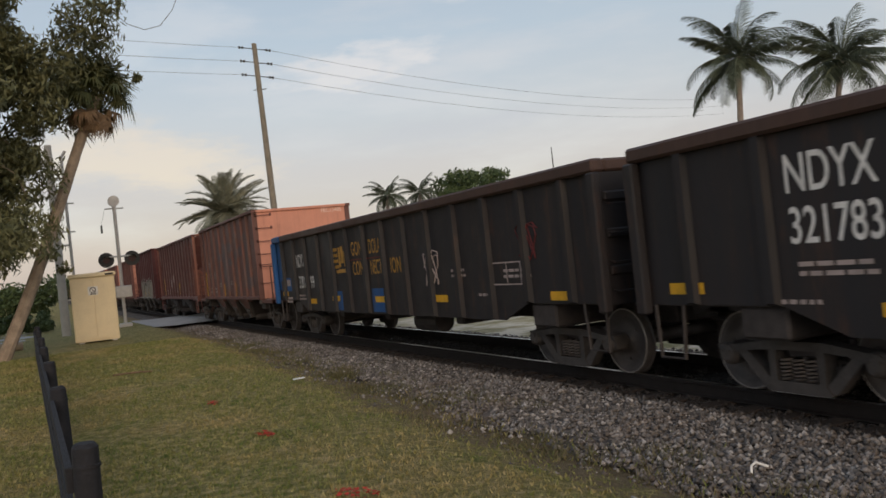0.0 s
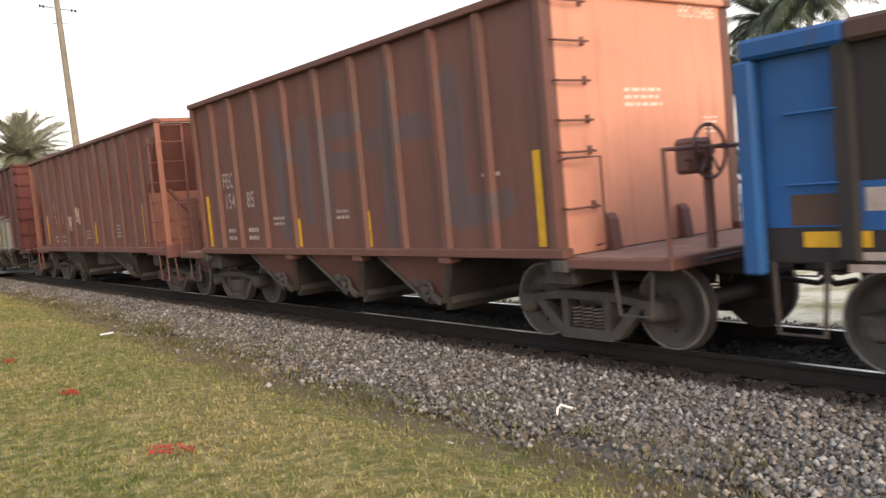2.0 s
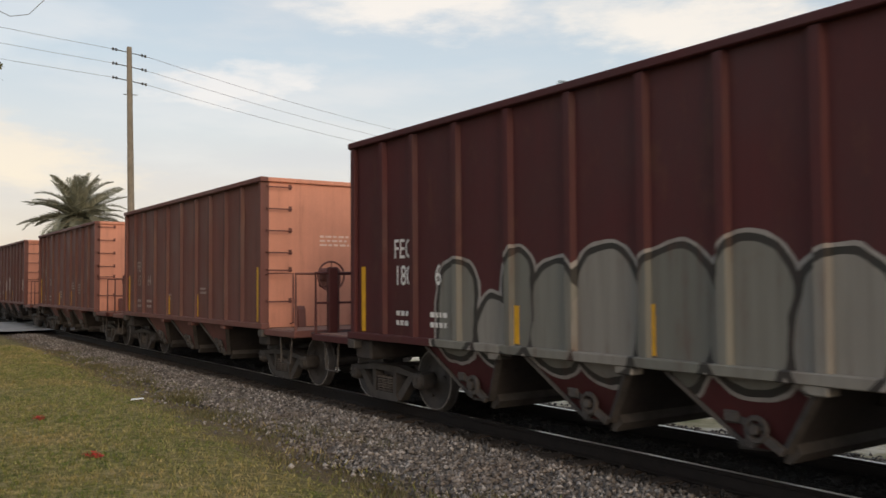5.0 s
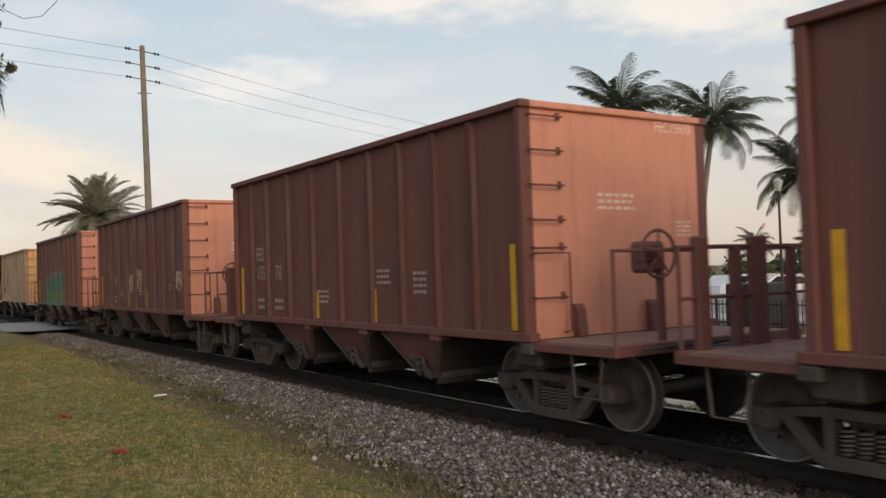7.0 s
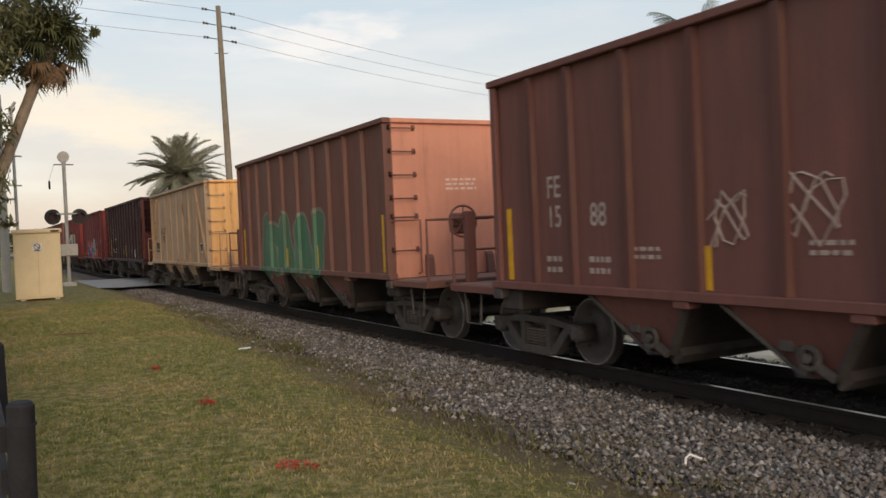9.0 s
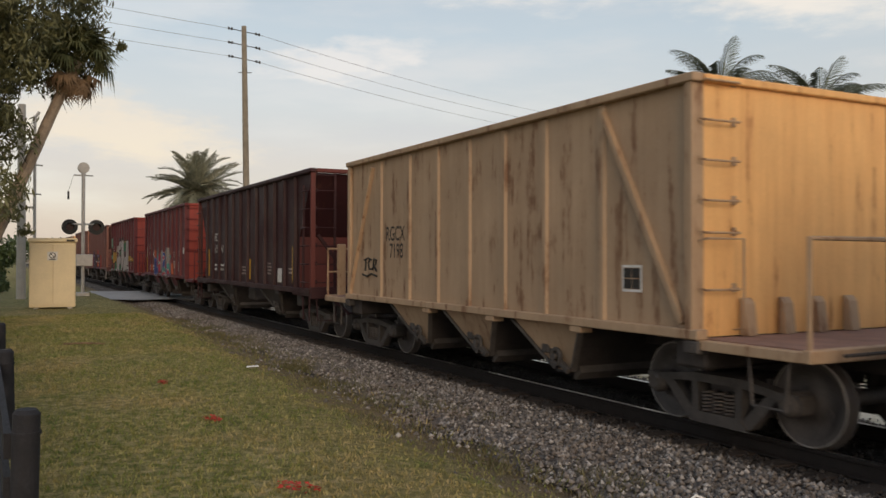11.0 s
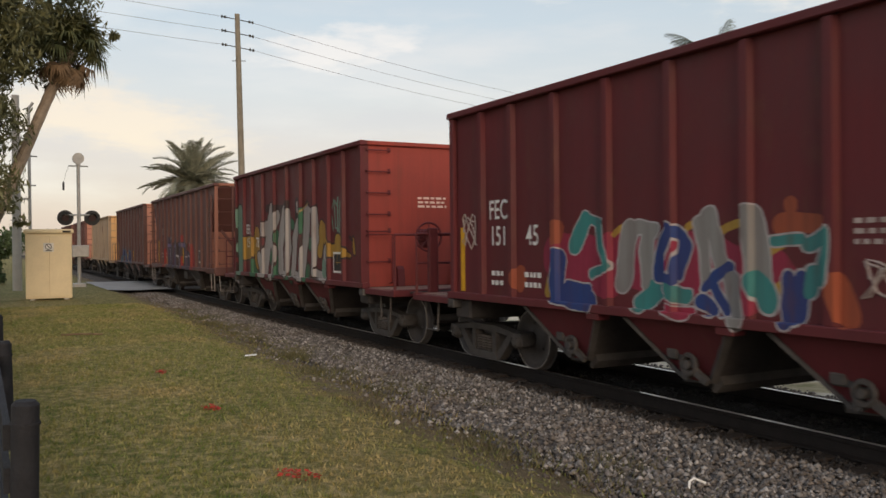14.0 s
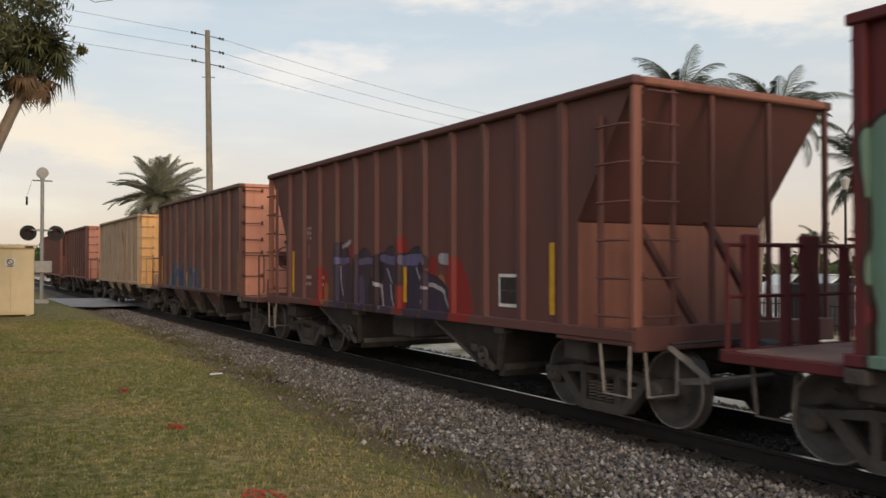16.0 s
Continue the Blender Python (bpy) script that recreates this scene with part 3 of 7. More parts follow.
def ground_height(x, y):
    """Lawn level, falling to the ballast beside the track, low ground beyond."""
    edge = 4.35 + 0.9 * min(1.0, max(0.0, (y - 8) / 20))
    if x < edge:
        k = min(1.0, max(0.0, (edge - x) / 1.6))
        z = -0.17 + (LAWN + 0.17) * (k * k * (3 - 2 * k))
    elif x < 11.5:
        z = -0.24
    else:
        z = -0.24 - 0.10 * min(1, (x - 11.5) / 3)
    return z + 0.025 * noise.noise(Vector((x * 0.5, y * 0.5, 0)))


def build_ground():
    xs = list(np.arange(-14, 16.01, 0.4)) + [18, 21, 25, 30, 40, 60, 100, 200, 500, 1500]
    xs = [-1500, -500, -200, -100, -60, -40, -30, -24, -19, -16] + xs
    ys = [-1500, -400, -120, -50, -25, -12, -6] + list(np.arange(-3, 48.01, 0.5)) + [52, 58, 66, 80, 100, 140, 220, 400, 800, 1800]
    g = Geo()
    n = len(xs)
    g.v = [(float(x), float(y), ground_height(x, y)) for y in ys for x in xs]
    g.f = [(j * n + i, j * n + i + 1, (j + 1) * n + i + 1, (j + 1) * n + i) for j in range(len(ys) - 1) for i in range(n - 1)]
    ob = solid("ground", g, M["lawn"], "patchy dry green lawn sloping to the railway", "lawn", kind="structure", smooth=True)
    # ballast bed: uneven near shoulder, flat top between the rails
    g = Geo()
    ys = list(np.arange(-30, 60.01, 0.5)) + [70, 90, 130, 200, 320]
    for y in ys:
        e = 4.40 + 0.85 * min(1, max(0, (y - 8) / 20)) + 0.30 * noise.noise(Vector((y * 0.45, 3, 0))) + 0.20 * noise.noise(Vector((y * 1.7, 9, 0)))
        prof = ((e, -0.26), (e + 0.3, -0.165), (5.5, -0.155), (6.15, -0.155), (6.60, -0.205), (7.67, -0.150), (8.75, -0.205), (9.15, -0.17), (9.55, -0.21), (10.0, -0.40))
        for x, zz in prof:
            g.v.append((x, y, zz + 0.02 * noise.noise(Vector((x * 2, y * 2, 5)))))
    k = 10
    g.f = [(j * k + i, j * k + i + 1, (j + 1) * k + i + 1, (j + 1) * k + i) for j in range(len(ys) - 1) for i in range(k - 1)]
    solid("ballast_bed", g, M["ballast"], "grey crushed-stone ballast bed under the track", "ballast", kind="structure", smooth=True)
    # sandy verge, service road and car park beyond the track
    g = Geo()
    g.box(9.45, 21.5, -60, 37.5, -0.5, -0.225)
    g.box(9.45, 21.5, 47.6, 140, -0.5, -0.225)
    solid("verge", g, M["verge"], "pale sandy verge with thin grass beyond the track", "verge", kind="structure")
    g = Geo()
    g.box(27, 75, -40, 120, -0.5, -0.28)
    solid("pavement", g, M["carpark"], "pale concrete car park behind the iron fence", "car park", kind="structure")
    # level-crossing road
    g = Geo()
    for y in (37.6, 39.5, 42, 45, 47.5):
        for x, zz in ((-60, 0.10), (-10, 0.12), (2, 0.10), (5.2, -0.02), (6.85, -0.012)):
            g.v.append((x, y + (x - 6.8) * -0.02, zz + 0.02))
    g.f = [(j * 5 + i, j * 5 + i + 1, (j + 1) * 5 + i + 1, (j + 1) * 5 + i) for j in range(4) for i in range(4)]
    g.box(6.98, 8.36, 37.6, 47.5, -0.1, -0.015)
    g.box(8.5, 60, 37.6, 47.5, -0.3, -0.012)
    solid("road", g, M["asphalt"], "worn grey asphalt road at the level crossing", "road", kind="structure")


build_ground()


def build_track():
    tr = thing("railway_track", "single track of rusty rails with polished heads on timber ties", "railway track", kind="structure")
    prof = ((-0.07, -0.172), (0.07, -0.172), (0.07, -0.160), (0.015, -0.145), (0.010, -0.045), (0.036, -0.036), (0.036, -0.006), (0.030, -0.001), (-0.030, -0.001), (-0.036, -0.006), (-0.036, -0.036), (-0.010, -0.045), (-0.015, -0.145), (-0.07, -0.160))
    for x in (TX - 0.7525, TX + 0.7525):
        n = len(prof)
        g = Geo()
        g.v = [(x + a, y, b) for y in (-40.0, 320.0) for a, b in prof]
        g.f = [tuple(range(n)), tuple(range(n, 2 * n))] + [(i, (i + 1) % n, n + (i + 1) % n, n + i) for i in range(n)]
        rail = part("rail", g, M["rail"], tr)
        g = Geo()
        g.box(x - 0.028, x + 0.028, -40, 320, -0.004, 0.0)
        part("running_surface", g, M["rail_top"], rail, "bright worn steel rail head")
    tie = Geo().box(-1.30, 1.30, -0.115, 0.115, -0.30, -0.168, 0.012).mesh("tie", M["tie"])
    rnd = random.Random(4)
    y = -3.0
    while y < 60:
        part("tie", tie, None, tr, at=pose(TX + rnd.uniform(-0.03, 0.03), y, rnd.uniform(-0.008, 0.004), 0, 0, rnd.uniform(-1.2, 1.2)))
        y += 0.52


build_track()


# ---- train ----
HALF = 1.58
D_ROWS = ((0.0, 0.0), (1.5, 14.94), (3.0, 29.83), (5.5, 54.70), (7.0, 69.55), (8.5, 84.42), (11.0, 109.32), (12.5, 124.25), (14.5, 144.13), (16.0, 159.07))
WHEEL_R = 0.43
CARS, WHEELSETS = [], []
SHARED = {}


def shared(key, make):
    if key not in SHARED:
        SHARED[key] = make()
    return SHARED[key]


def wheelset_mesh():
    g = Geo()
    for s in (-1, 1):
        x = 0.7525 * s
        prof = [(-0.070, 0.0), (-0.070, 0.11), (-0.045, 0.13), (-0.005, 0.20), (-0.012, 0.30), (-0.050, 0.345), (-0.062, 0.36), (-0.062, WHEEL_R - 0.006), (-0.055, WHEEL_R), (0.04, WHEEL_R + 0.003), (0.052, WHEEL_R + 0.025), (0.066, WHEEL_R + 0.02), (0.07, 0.36), (0.03, 0.33), (0.03, 0.15), (0.07, 0.11), (0.07, 0.0)]
        g.lathe_x([(x - s * -1 * a if s < 0 else x - a, r) for a, r in prof] if s > 0 else [(x + a, r) for a, r in prof], 0, 0, 32)
        # cast lugs and chalk-like dirt ribs, so that the turning shows
        for k in range(3):
            t = 2 * math.pi * k / 3 + 0.4
            g.tube((x + s * 0.03, 0.24 * math.cos(t), 0.24 * math.sin(t)), (x + s * 0.055, 0.24 * math.cos(t), 0.24 * math.sin(t)), 0.022, 6)
    g.lathe_x([(-1.0, 0.0), (-1.0, 0.075), (-0.7, 0.085), (0.7, 0.085), (1.0, 0.075), (1.0, 0.0)], 0, 0, 12)
    k = len(g.f)
    for s in (-1, 1):
        x = s * 0.815
        g.lathe_x([(x, WHEEL_R - 0.022), (x + s * 0.004, WHEEL_R - 0.018), (x + s * 0.004, WHEEL_R - 0.008), (x - s * 0.004, WHEEL_R - 0.002)], 0, 0, 40)
    me = g.mesh("wheelset", M["wheel"], True)
    me.materials.append(M["tread"])
    for p in me.polygons[k:]:
        p.material_index = 1
    return me


def side_frame_mesh():
    """Cast three-piece truck side: top chord, sloping lower chord, pedestal jaws, spring opening, bearing caps."""
    g = Geo()
    x0, x1 = -1.10, -0.93
    for s in (-1, 1):
        g.prism([(0.0, 0.60), (0.34 * s, 0.60), (0.80 * s, 0.535), (1.03 * s, 0.53), (1.03 * s, 0.475), (0.80 * s, 0.465), (0.33 * s, 0.51), (0.0, 0.51)], x0, x1)
        g.prism([(0.25 * s, 0.52), (0.34 * s, 0.52), (0.34 * s, 0.19), (0.25 * s, 0.17)], x0, x1)
        g.prism([(0.80 * s, 0.49), (0.66 * s, 0.50), (0.34 * s, 0.20), (0.36 * s, 0.10), (0.44 * s, 0.12)], x0 + 0.02, x1 - 0.02)
        g.prism([(1.00 * s, 0.50), (1.04 * s, 0.50), (1.04 * s, 0.36), (1.00 * s, 0.38)], x0 + 0.02, x1)
        g.lathe_x([(-1.14, 0.0), (-1.14, 0.07), (-1.12, 0.10), (-1.06, 0.125), (-0.86, 0.125), (-0.86, 0.0)], 0.90 * s, WHEEL_R, 16)
        for k in range(3):
            t = 2 * math.pi * k / 3 + 0.5
            g.tube((-1.155, 0.90 * s + 0.065 * math.cos(t), WHEEL_R + 0.065 * math.sin(t)), (-1.12, 0.90 * s + 0.065 * math.cos(t), WHEEL_R + 0.065 * math.sin(t)), 0.018, 6)
    g.prism([(-0.40, 0.10), (-0.32, 0.20), (0.32, 0.20), (0.40, 0.10), (0.34, 0.085), (-0.34, 0.085)], x0, x1)
    return g.mesh("side_frame", M["frame"])


def spring_mesh():
    """One coil spring."""
    g = Geo()
    pts = []
    for k in range(61):
        t = k / 10 * 2 * math.pi
        pts.append((0.062 * math.cos(t), 0.062 * math.sin(t), 0.205 + 0.225 * k / 60))
    return g.path(pts, 0.0135, 5).mesh("spring", M["spring_steel"])


def truck(car, yc):
    """One bogie under a car, centred at yc."""
    g = Geo()
    g.box(-1.0, 1.0, -0.2, 0.2, 0.42, 0.60, 0.03).box(-0.3, 0.3, -0.3, 0.3, 0.58, 0.74, 0.03)
    for s in (-1, 1):
        g.box(-0.95, 0.95, 0.36 * s - 0.05, 0.36 * s + 0.05, 0.25, 0.37, 0.02)
        g.prism([(0.40 * s, 0.22), (0.47 * s, 0.22), (0.47 * s, 0.60), (0.40 * s, 0.60)], -0.82, -0.70)
        g.prism([(0.40 * s, 0.22), (0.47 * s, 0.22), (0.47 * s, 0.60), (0.40 * s, 0.60)], 0.70, 0.82)
    body = shared("bolster", lambda: g.mesh("bolster", M["running"]))
    t = part("truck", body, None, car, "grimy cast-steel two-axle truck", at=pose(0, yc, 0))
    sf = shared("side_frame", side_frame_mesh)
    sp = shared("spring", spring_mesh)
    ws = shared("wheelset", wheelset_mesh)
    for turn in (0, 180):
        part("side_frame", sf, None, t, at=pose(0, 0, 0, 0, 0, turn))
        for yy in (-0.155, 0.0, 0.155):
            part("spring", sp, None, t, "worn coil spring", at=pose(-1.04 if turn == 0 else 1.04, yy, 0))
    for s in (-1, 1):
        w = part("wheelset", ws, None, t, "dusty steel wheels on an axle", at=pose(0, 0.90 * s, WHEEL_R))
        WHEELSETS.append((w, 0.90 * s))
    return t


def coupler(car, y, s):
    """Draft gear out of the frame's end, towards s."""
    g = Geo()
    g.box(-0.16, 0.16, min(y, y + s * 0.55), max(y, y + s * 0.55), 0.74, 0.96, 0.02)
    g.prism([(y + s * 0.55, 0.74), (y + s * 0.86, 0.70), (y + s * 0.90, 0.98), (y + s * 0.55, 0.95)], -0.14, 0.12)
    g.tube((0.35, y + s * 0.25, 0.80), (0.32, y + s * 0.55, 0.55), 0.03, 6).tube((0.32, y + s * 0.55, 0.55), (0.15, y + s * 0.85, 0.62), 0.03, 6)
    g.tube((-0.1, y + s * 0.3, 1.0), (-1.3, y + s * 0.22, 0.98), 0.018, 6)
    part("coupler", g, M["running"], car, "cast steel knuckle coupler with hose")


def rib_geo(z0, z1, y=0.0, depth=0.068, w=0.085, sides=(-1, 1), face=HALF - 0.002):
    """Pressed-steel side stakes, tapering at the foot."""
    out = []
    for s in sides:
        g = Geo()
        x = s * face
        xi = x - s * depth
        a, b = w * 0.55, w * 0.82
        vs = [(xi, y - b, z0), (xi, y + b, z0), (x, y + a, z0 + 0.03), (x, y - a, z0 + 0.03), (xi, y - b, z1), (xi, y + b, z1), (x, y + a, z1), (x, y - a, z1)]
        g.add(vs, [(0, 1, 2, 3), (7, 6, 5, 4), (0, 4, 5, 1), (1, 5, 6, 2), (2, 6, 7, 3), (3, 7, 4, 0)])
        out.append(g)
    return out


def grab_irons(car, mat, x0, x1, y, zs, s):
    """Ladder rungs across a car's end."""
    for zz in zs:
        g = Geo()
        o = s * 0.09
        g.path([(x0, y, zz + 0.02), (x0, y + o, zz), (x1, y + o, zz), (x1, y, zz + 0.02)], 0.012, 6)
        g.box(x0 - 0.03, x0 + 0.03, min(y, y + s * 0.012), max(y, y + s * 0.012), zz - 0.03, zz + 0.06)
        g.box(x1 - 0.03, x1 + 0.03, min(y, y + s * 0.012), max(y, y + s * 0.012), zz - 0.03, zz + 0.06)
        part("ladder_rung", g, mat, car)


def brake_wheel(car, mat, x, y, z, R=0.28):
    g = Geo()
    g.ring((x, y, z), (0, 1, 0), R, 0.018, 24, 6)
    for k in range(5):
        t = 2 * math.pi * k / 5 + 0.3
        g.tube((x, y, z), (x + R * math.cos(t), y, z + R * math.sin(t)), 0.012, 5)
    g.tube((x, y - 0.03, z), (x, y + 0.16, z), 0.045, 8)
    part("brake_wheel", g, mat, car, "spoked hand-brake wheel")


def hopper_bay(car, y0, y1, z_top, side):
    """One discharge bay: steep front wall, long rear slope, painted side plates with flanges, and a sliding gate."""
    ya, yb, zb = y0 + 0.45, y0 + 0.86, 0.38
    xs, xb = 1.47, 1.24
    A = [(-xs, y0, z_top), (xs, y0, z_top), (xs, y1, z_top), (-xs, y1, z_top)]
    B = [(-xb, ya, zb), (xb, ya, zb), (xb, yb, zb), (-xb, yb, zb)]
    g = Geo().add(A + B, [(0, 1, 5, 4), (2, 3, 7, 6)])
    bay = part("hopper_bay", g, M["bay"], car, "dusty sloping discharge bay")
    for s in (-1, 1):
        o = 0.012 * s
        a, b = (0, 3) if s < 0 else (1, 2)
        quad = [A[a], A[b], B[b], B[a]]
        g = Geo().add([(x + o, y, z) for x, y, z in quad] + [(x - o, y, z) for x, y, z in quad], [(0, 1, 2, 3), (7, 6, 5, 4), (0, 4, 5, 1), (1, 5, 6, 2), (2, 6, 7, 3), (3, 7, 4, 0)])
        part("side_plate", g, side, bay)
        # flanges, the latch with its lever ring, and the hinge of the gate
        g = Geo()
        g.beam((s * (xs + 0.02), y0, z_top - 0.02), (s * (xb + 0.03), ya, zb + 0.02), 0.07, 0.055)
        g.beam((s * (xs + 0.02), y1, z_top - 0.02), (s * (xb + 0.03), yb, zb + 0.02), 0.04, 0.04)
        part("flange", g, M["frame"], bay, "dusty steel flange")
        g = Geo()
        x = s * 1.33
        g.ring((x + s * 0.05, ya + 0.22, 0.56), (1, 0, 0), 0.095, 0.028, 16, 6)
        g.tube((x - s * 0.12, ya + 0.22, 0.56), (x + s * 0.10, ya + 0.22, 0.56), 0.045, 8)
        g.beam((x, ya + 0.22, 0.56), (x, ya + 0.52, 0.66), 0.05, 0.06).beam((x + s * 0.03, ya + 0.16, 0.50), (x + s * 0.03, ya - 0.02, 0.40), 0.05, 0.07)
        g.box(x - 0.05, x + 0.05, ya + 0.40, ya + 0.56, 0.58, 0.70, 0.02).tube((x - 0.03, ya + 0.30, 0.45), (x + 0.03, ya + 0.30, 0.45), 0.06, 8)
        part("latch", g, M["frame"], bay, "worn cast gate latch")
        part("bracket", Geo().box(min(s * 1.40, s * 1.58), max(s * 1.40, s * 1.58), y0 - 0.10, y0 + 0.12, z_top - 0.09, z_top + 0.01, 0.012), side, bay)
    g = Geo()
    g.prism([(ya + 0.06, 0.46), (ya + 0.10, 0.50), (ya + 0.62, 0.42), (ya + 0.60, 0.31), (ya + 0.30, 0.33)], -1.10, 1.10)
    g.prism([(ya - 0.04, 0.50), (ya, 0.50), (ya + 0.07, 0.29), (ya + 0.02, 0.28), (ya - 0.09, 0.38)], -1.22, 1.22)
    part("discharge_gate", g, M["frame"], bay, "dusty steel discharge gate")


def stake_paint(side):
    """The stakes' paint for a side's colour, a darker copy with the ribs' shade in it and some rust; spray paint runs
    across them.
    """
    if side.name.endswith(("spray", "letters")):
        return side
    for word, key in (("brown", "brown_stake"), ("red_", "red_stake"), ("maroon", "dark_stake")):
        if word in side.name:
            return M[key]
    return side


def hopper(y_front, label, side, end, stripes=True, braces=False, rise=0.0):
    """Full-end open hopper: tall box with flat ends set on a longer frame with end platforms."""
    LEN, Z0, Z1 = 9.28, 1.05, 3.76
    Z1 = 3.65 if braces else Z1 + rise
    car = thing("hopper_car", label, "hopper car", "train cars", m=pose(TX, y_front, 0))
    CARS.append((car, y_front))
    key = (side.name, braces)
    t = 0.02

    def shell():
        g = Geo()
        for s in (-1, 1):
            x = s * (HALF - 0.07)
            g.box(min(x, x - s * t), max(x, x - s * t), 0.03, LEN - 0.03, Z0 + 0.05, Z1 - 0.06)
        return g.mesh("side_sheet", side)

    part("side_sheet", shell(), None, car, "ribbed steel side sheets")
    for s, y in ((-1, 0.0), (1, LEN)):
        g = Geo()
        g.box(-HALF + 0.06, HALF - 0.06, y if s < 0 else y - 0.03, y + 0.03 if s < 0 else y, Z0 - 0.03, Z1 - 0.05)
        ep = part("end_sheet", g, end, car, "flat end sheet in a faded paint lightened with the low sunlight")
    ribs = (1.46, 2.61, 3.59, 4.57, 5.57, 6.61, 7.80) if braces else (1.0, 1.85, 2.75, 3.64, 4.64, 5.65, 6.66, 7.64, 8.42)
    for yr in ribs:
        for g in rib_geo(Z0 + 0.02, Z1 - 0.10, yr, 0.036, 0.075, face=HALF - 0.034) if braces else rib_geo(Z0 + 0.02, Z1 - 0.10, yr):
            part("side_rib", g, stake_paint(side), car, "rust-streaked pressed-steel stake, shade in its paint on unsprayed brown and maroon cars")
    for y in (0.045, LEN - 0.045):
        for s in (-1, 1):
            g = Geo()
            g.box(s * HALF - 0.07 if s > 0 else -HALF, HALF if s > 0 else -HALF + 0.07, y - 0.05, y + 0.05, Z0, Z1 - 0.05, 0.012)
            g.box(-HALF if s < 0 else HALF - 0.16, -HALF + 0.16 if s < 0 else HALF, -0.012 if y < 1 else LEN - 0.03, 0.03 if y < 1 else LEN + 0.012, Z0, Z1 - 0.05)
            part("corner_post", g, side, car)
    # top chord all round, with an overhanging lip
    for s in (-1, 1):
        x = s * HALF
        part("top_chord", Geo().box(min(x + s * 0.025, x - s * 0.13), max(x + s * 0.025, x - s * 0.13), -0.06, LEN + 0.06, Z1 - 0.09, Z1, 0.012), side, car)
    for y in (-0.06, LEN - 0.08):
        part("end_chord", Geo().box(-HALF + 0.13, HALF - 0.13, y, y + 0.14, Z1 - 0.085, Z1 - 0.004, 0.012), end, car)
    # bottom sills and floor frame
    for s in (-1, 1):
        x = s * HALF
        part("side_sill", Geo().box(min(x + s * 0.015, x - s * 0.14), max(x + s * 0.015, x - s * 0.14), -0.10, LEN + 0.10, Z0 - 0.05, Z0 + 0.05, 0.01), side, car)
    g = Geo()
    g.box(-0.35, 0.35, -1.30, LEN + 1.30, 0.72, 1.0, 0.02)
    g.box(-1.40, 1.40, 0.03, LEN - 0.03, 1.0, 1.07)
    part("centre_sill", g, M["running"], car)
    for a in (1.90, 3.88, 5.88):
        hopper_bay(car, a, a + 1.54, Z0 - 0.04, side)
    # platforms, railings, steps at both ends
    for s, y in ((-1, 0.0), (1, LEN)):
        ya, yb = sorted((y, y + s * 1.38))
        g = Geo()
        part("deck_plate", Geo().box(-1.44, 1.44, ya + 0.02, yb - 0.02, 0.955, 1.012), M["deck"], car, "dusty platform plate")
        g.box(-1.55, 1.55, yb - 0.10 if s > 0 else ya, yb if s > 0 else ya + 0.10, 0.90, 1.02, 0.01)
        for q in (-1, 1):
            g.box(q * 1.50 - 0.05, q * 1.50 + 0.05, ya, yb, 0.90, 1.0, 0.01)
        part("platform_frame", g, side, car)
        ye = y + s * 1.33
        for q in (-1, 1):
            g = Geo()
            g.path([(q * 1.50, ye, 1.0), (q * 1.50, ye, 1.98), (q * (0.35 if s < 0 else 0.02), ye, 1.98)], 0.024, 6)
            part("handrail", g, side, car)
        if s > 0:
            part("mid_rail", Geo().tube((-1.5, ye, 1.5), (0.55, ye, 1.5), 0.018, 6), side, car)
        part("grab_handle", Geo().path([(-1.48, y, 1.98), (-1.48, y + s * 0.13, 2.0), (-0.99, y + s * 0.13, 2.0), (-0.99, y + s * 0.13, 1.10), (-0.99, y, 1.08)], 0.014, 5), side, car)
        for xx, w in ((-1.20, 0.085), (-0.70, 0.045), (-0.35, 0.11), (0.20, 0.045), (0.85, 0.085)) if s > 0 else ((0.42, 0.05),):
            g = Geo()
            g.box(xx - w, xx + w, ye - 0.05, ye + 0.05, 1.0, 2.08 if w > 0.06 else 1.98, 0.015)
            part("rail_post", g, side, car)
        for q in (-1, 1):
            x = q * 1.50
            g = Geo()
            g.box(x - 0.09, x + 0.09, y - 0.10, y + 0.10, 0.86, 0.99, 0.015).tube((x - 0.10, y, 0.92), (x + 0.10, y, 0.92), 0.035, 8)
            part("jacking_pad", g, M["frame"], car, "small steel jacking pad under the sill")
            x = q * 1.46
            yy = y + s * 0.62
            g = Geo()
            g.path([(x, yy, 0.93), (x, yy + s * 0.05, 0.45), (x, yy + s * 0.42, 0.45), (x, yy + s * 0.47, 0.93)], 0.018, 6)
            part("step", g, M["frame"], car)
        # ladder on the end sheet and grab irons
        grab_irons(car, side, -1.47, -1.0, y, (1.49, 2.06, 2.38, 2.78, 3.18, 3.58), s)
        for xx in ((-0.86, -0.30, 0.20, 0.72) if braces else (-0.80, 0.42)):
            g = Geo()
            ys = y + s * 0.02
            g.prism([(ys, 1.02), (ys + s * 0.11, 1.02), (ys + s * 0.07, 1.34), (ys + s * 0.02, 1.40), (ys, 1.40)], xx - 0.07, xx + 0.07)
            part("gusset", g, side, car)
        coupler(car, y + s * 1.30, s)
        if s < 0:
            bars(car, M["end_white"], -0.05, y - 0.001, 2.68, 0.68, 3, "end", 0.08, 7) if not braces else None
            bars(car, M["end_white"], 1.13, y - 0.001, 2.36, 0.28, 4, "end", 0.055, 3) if not braces else None
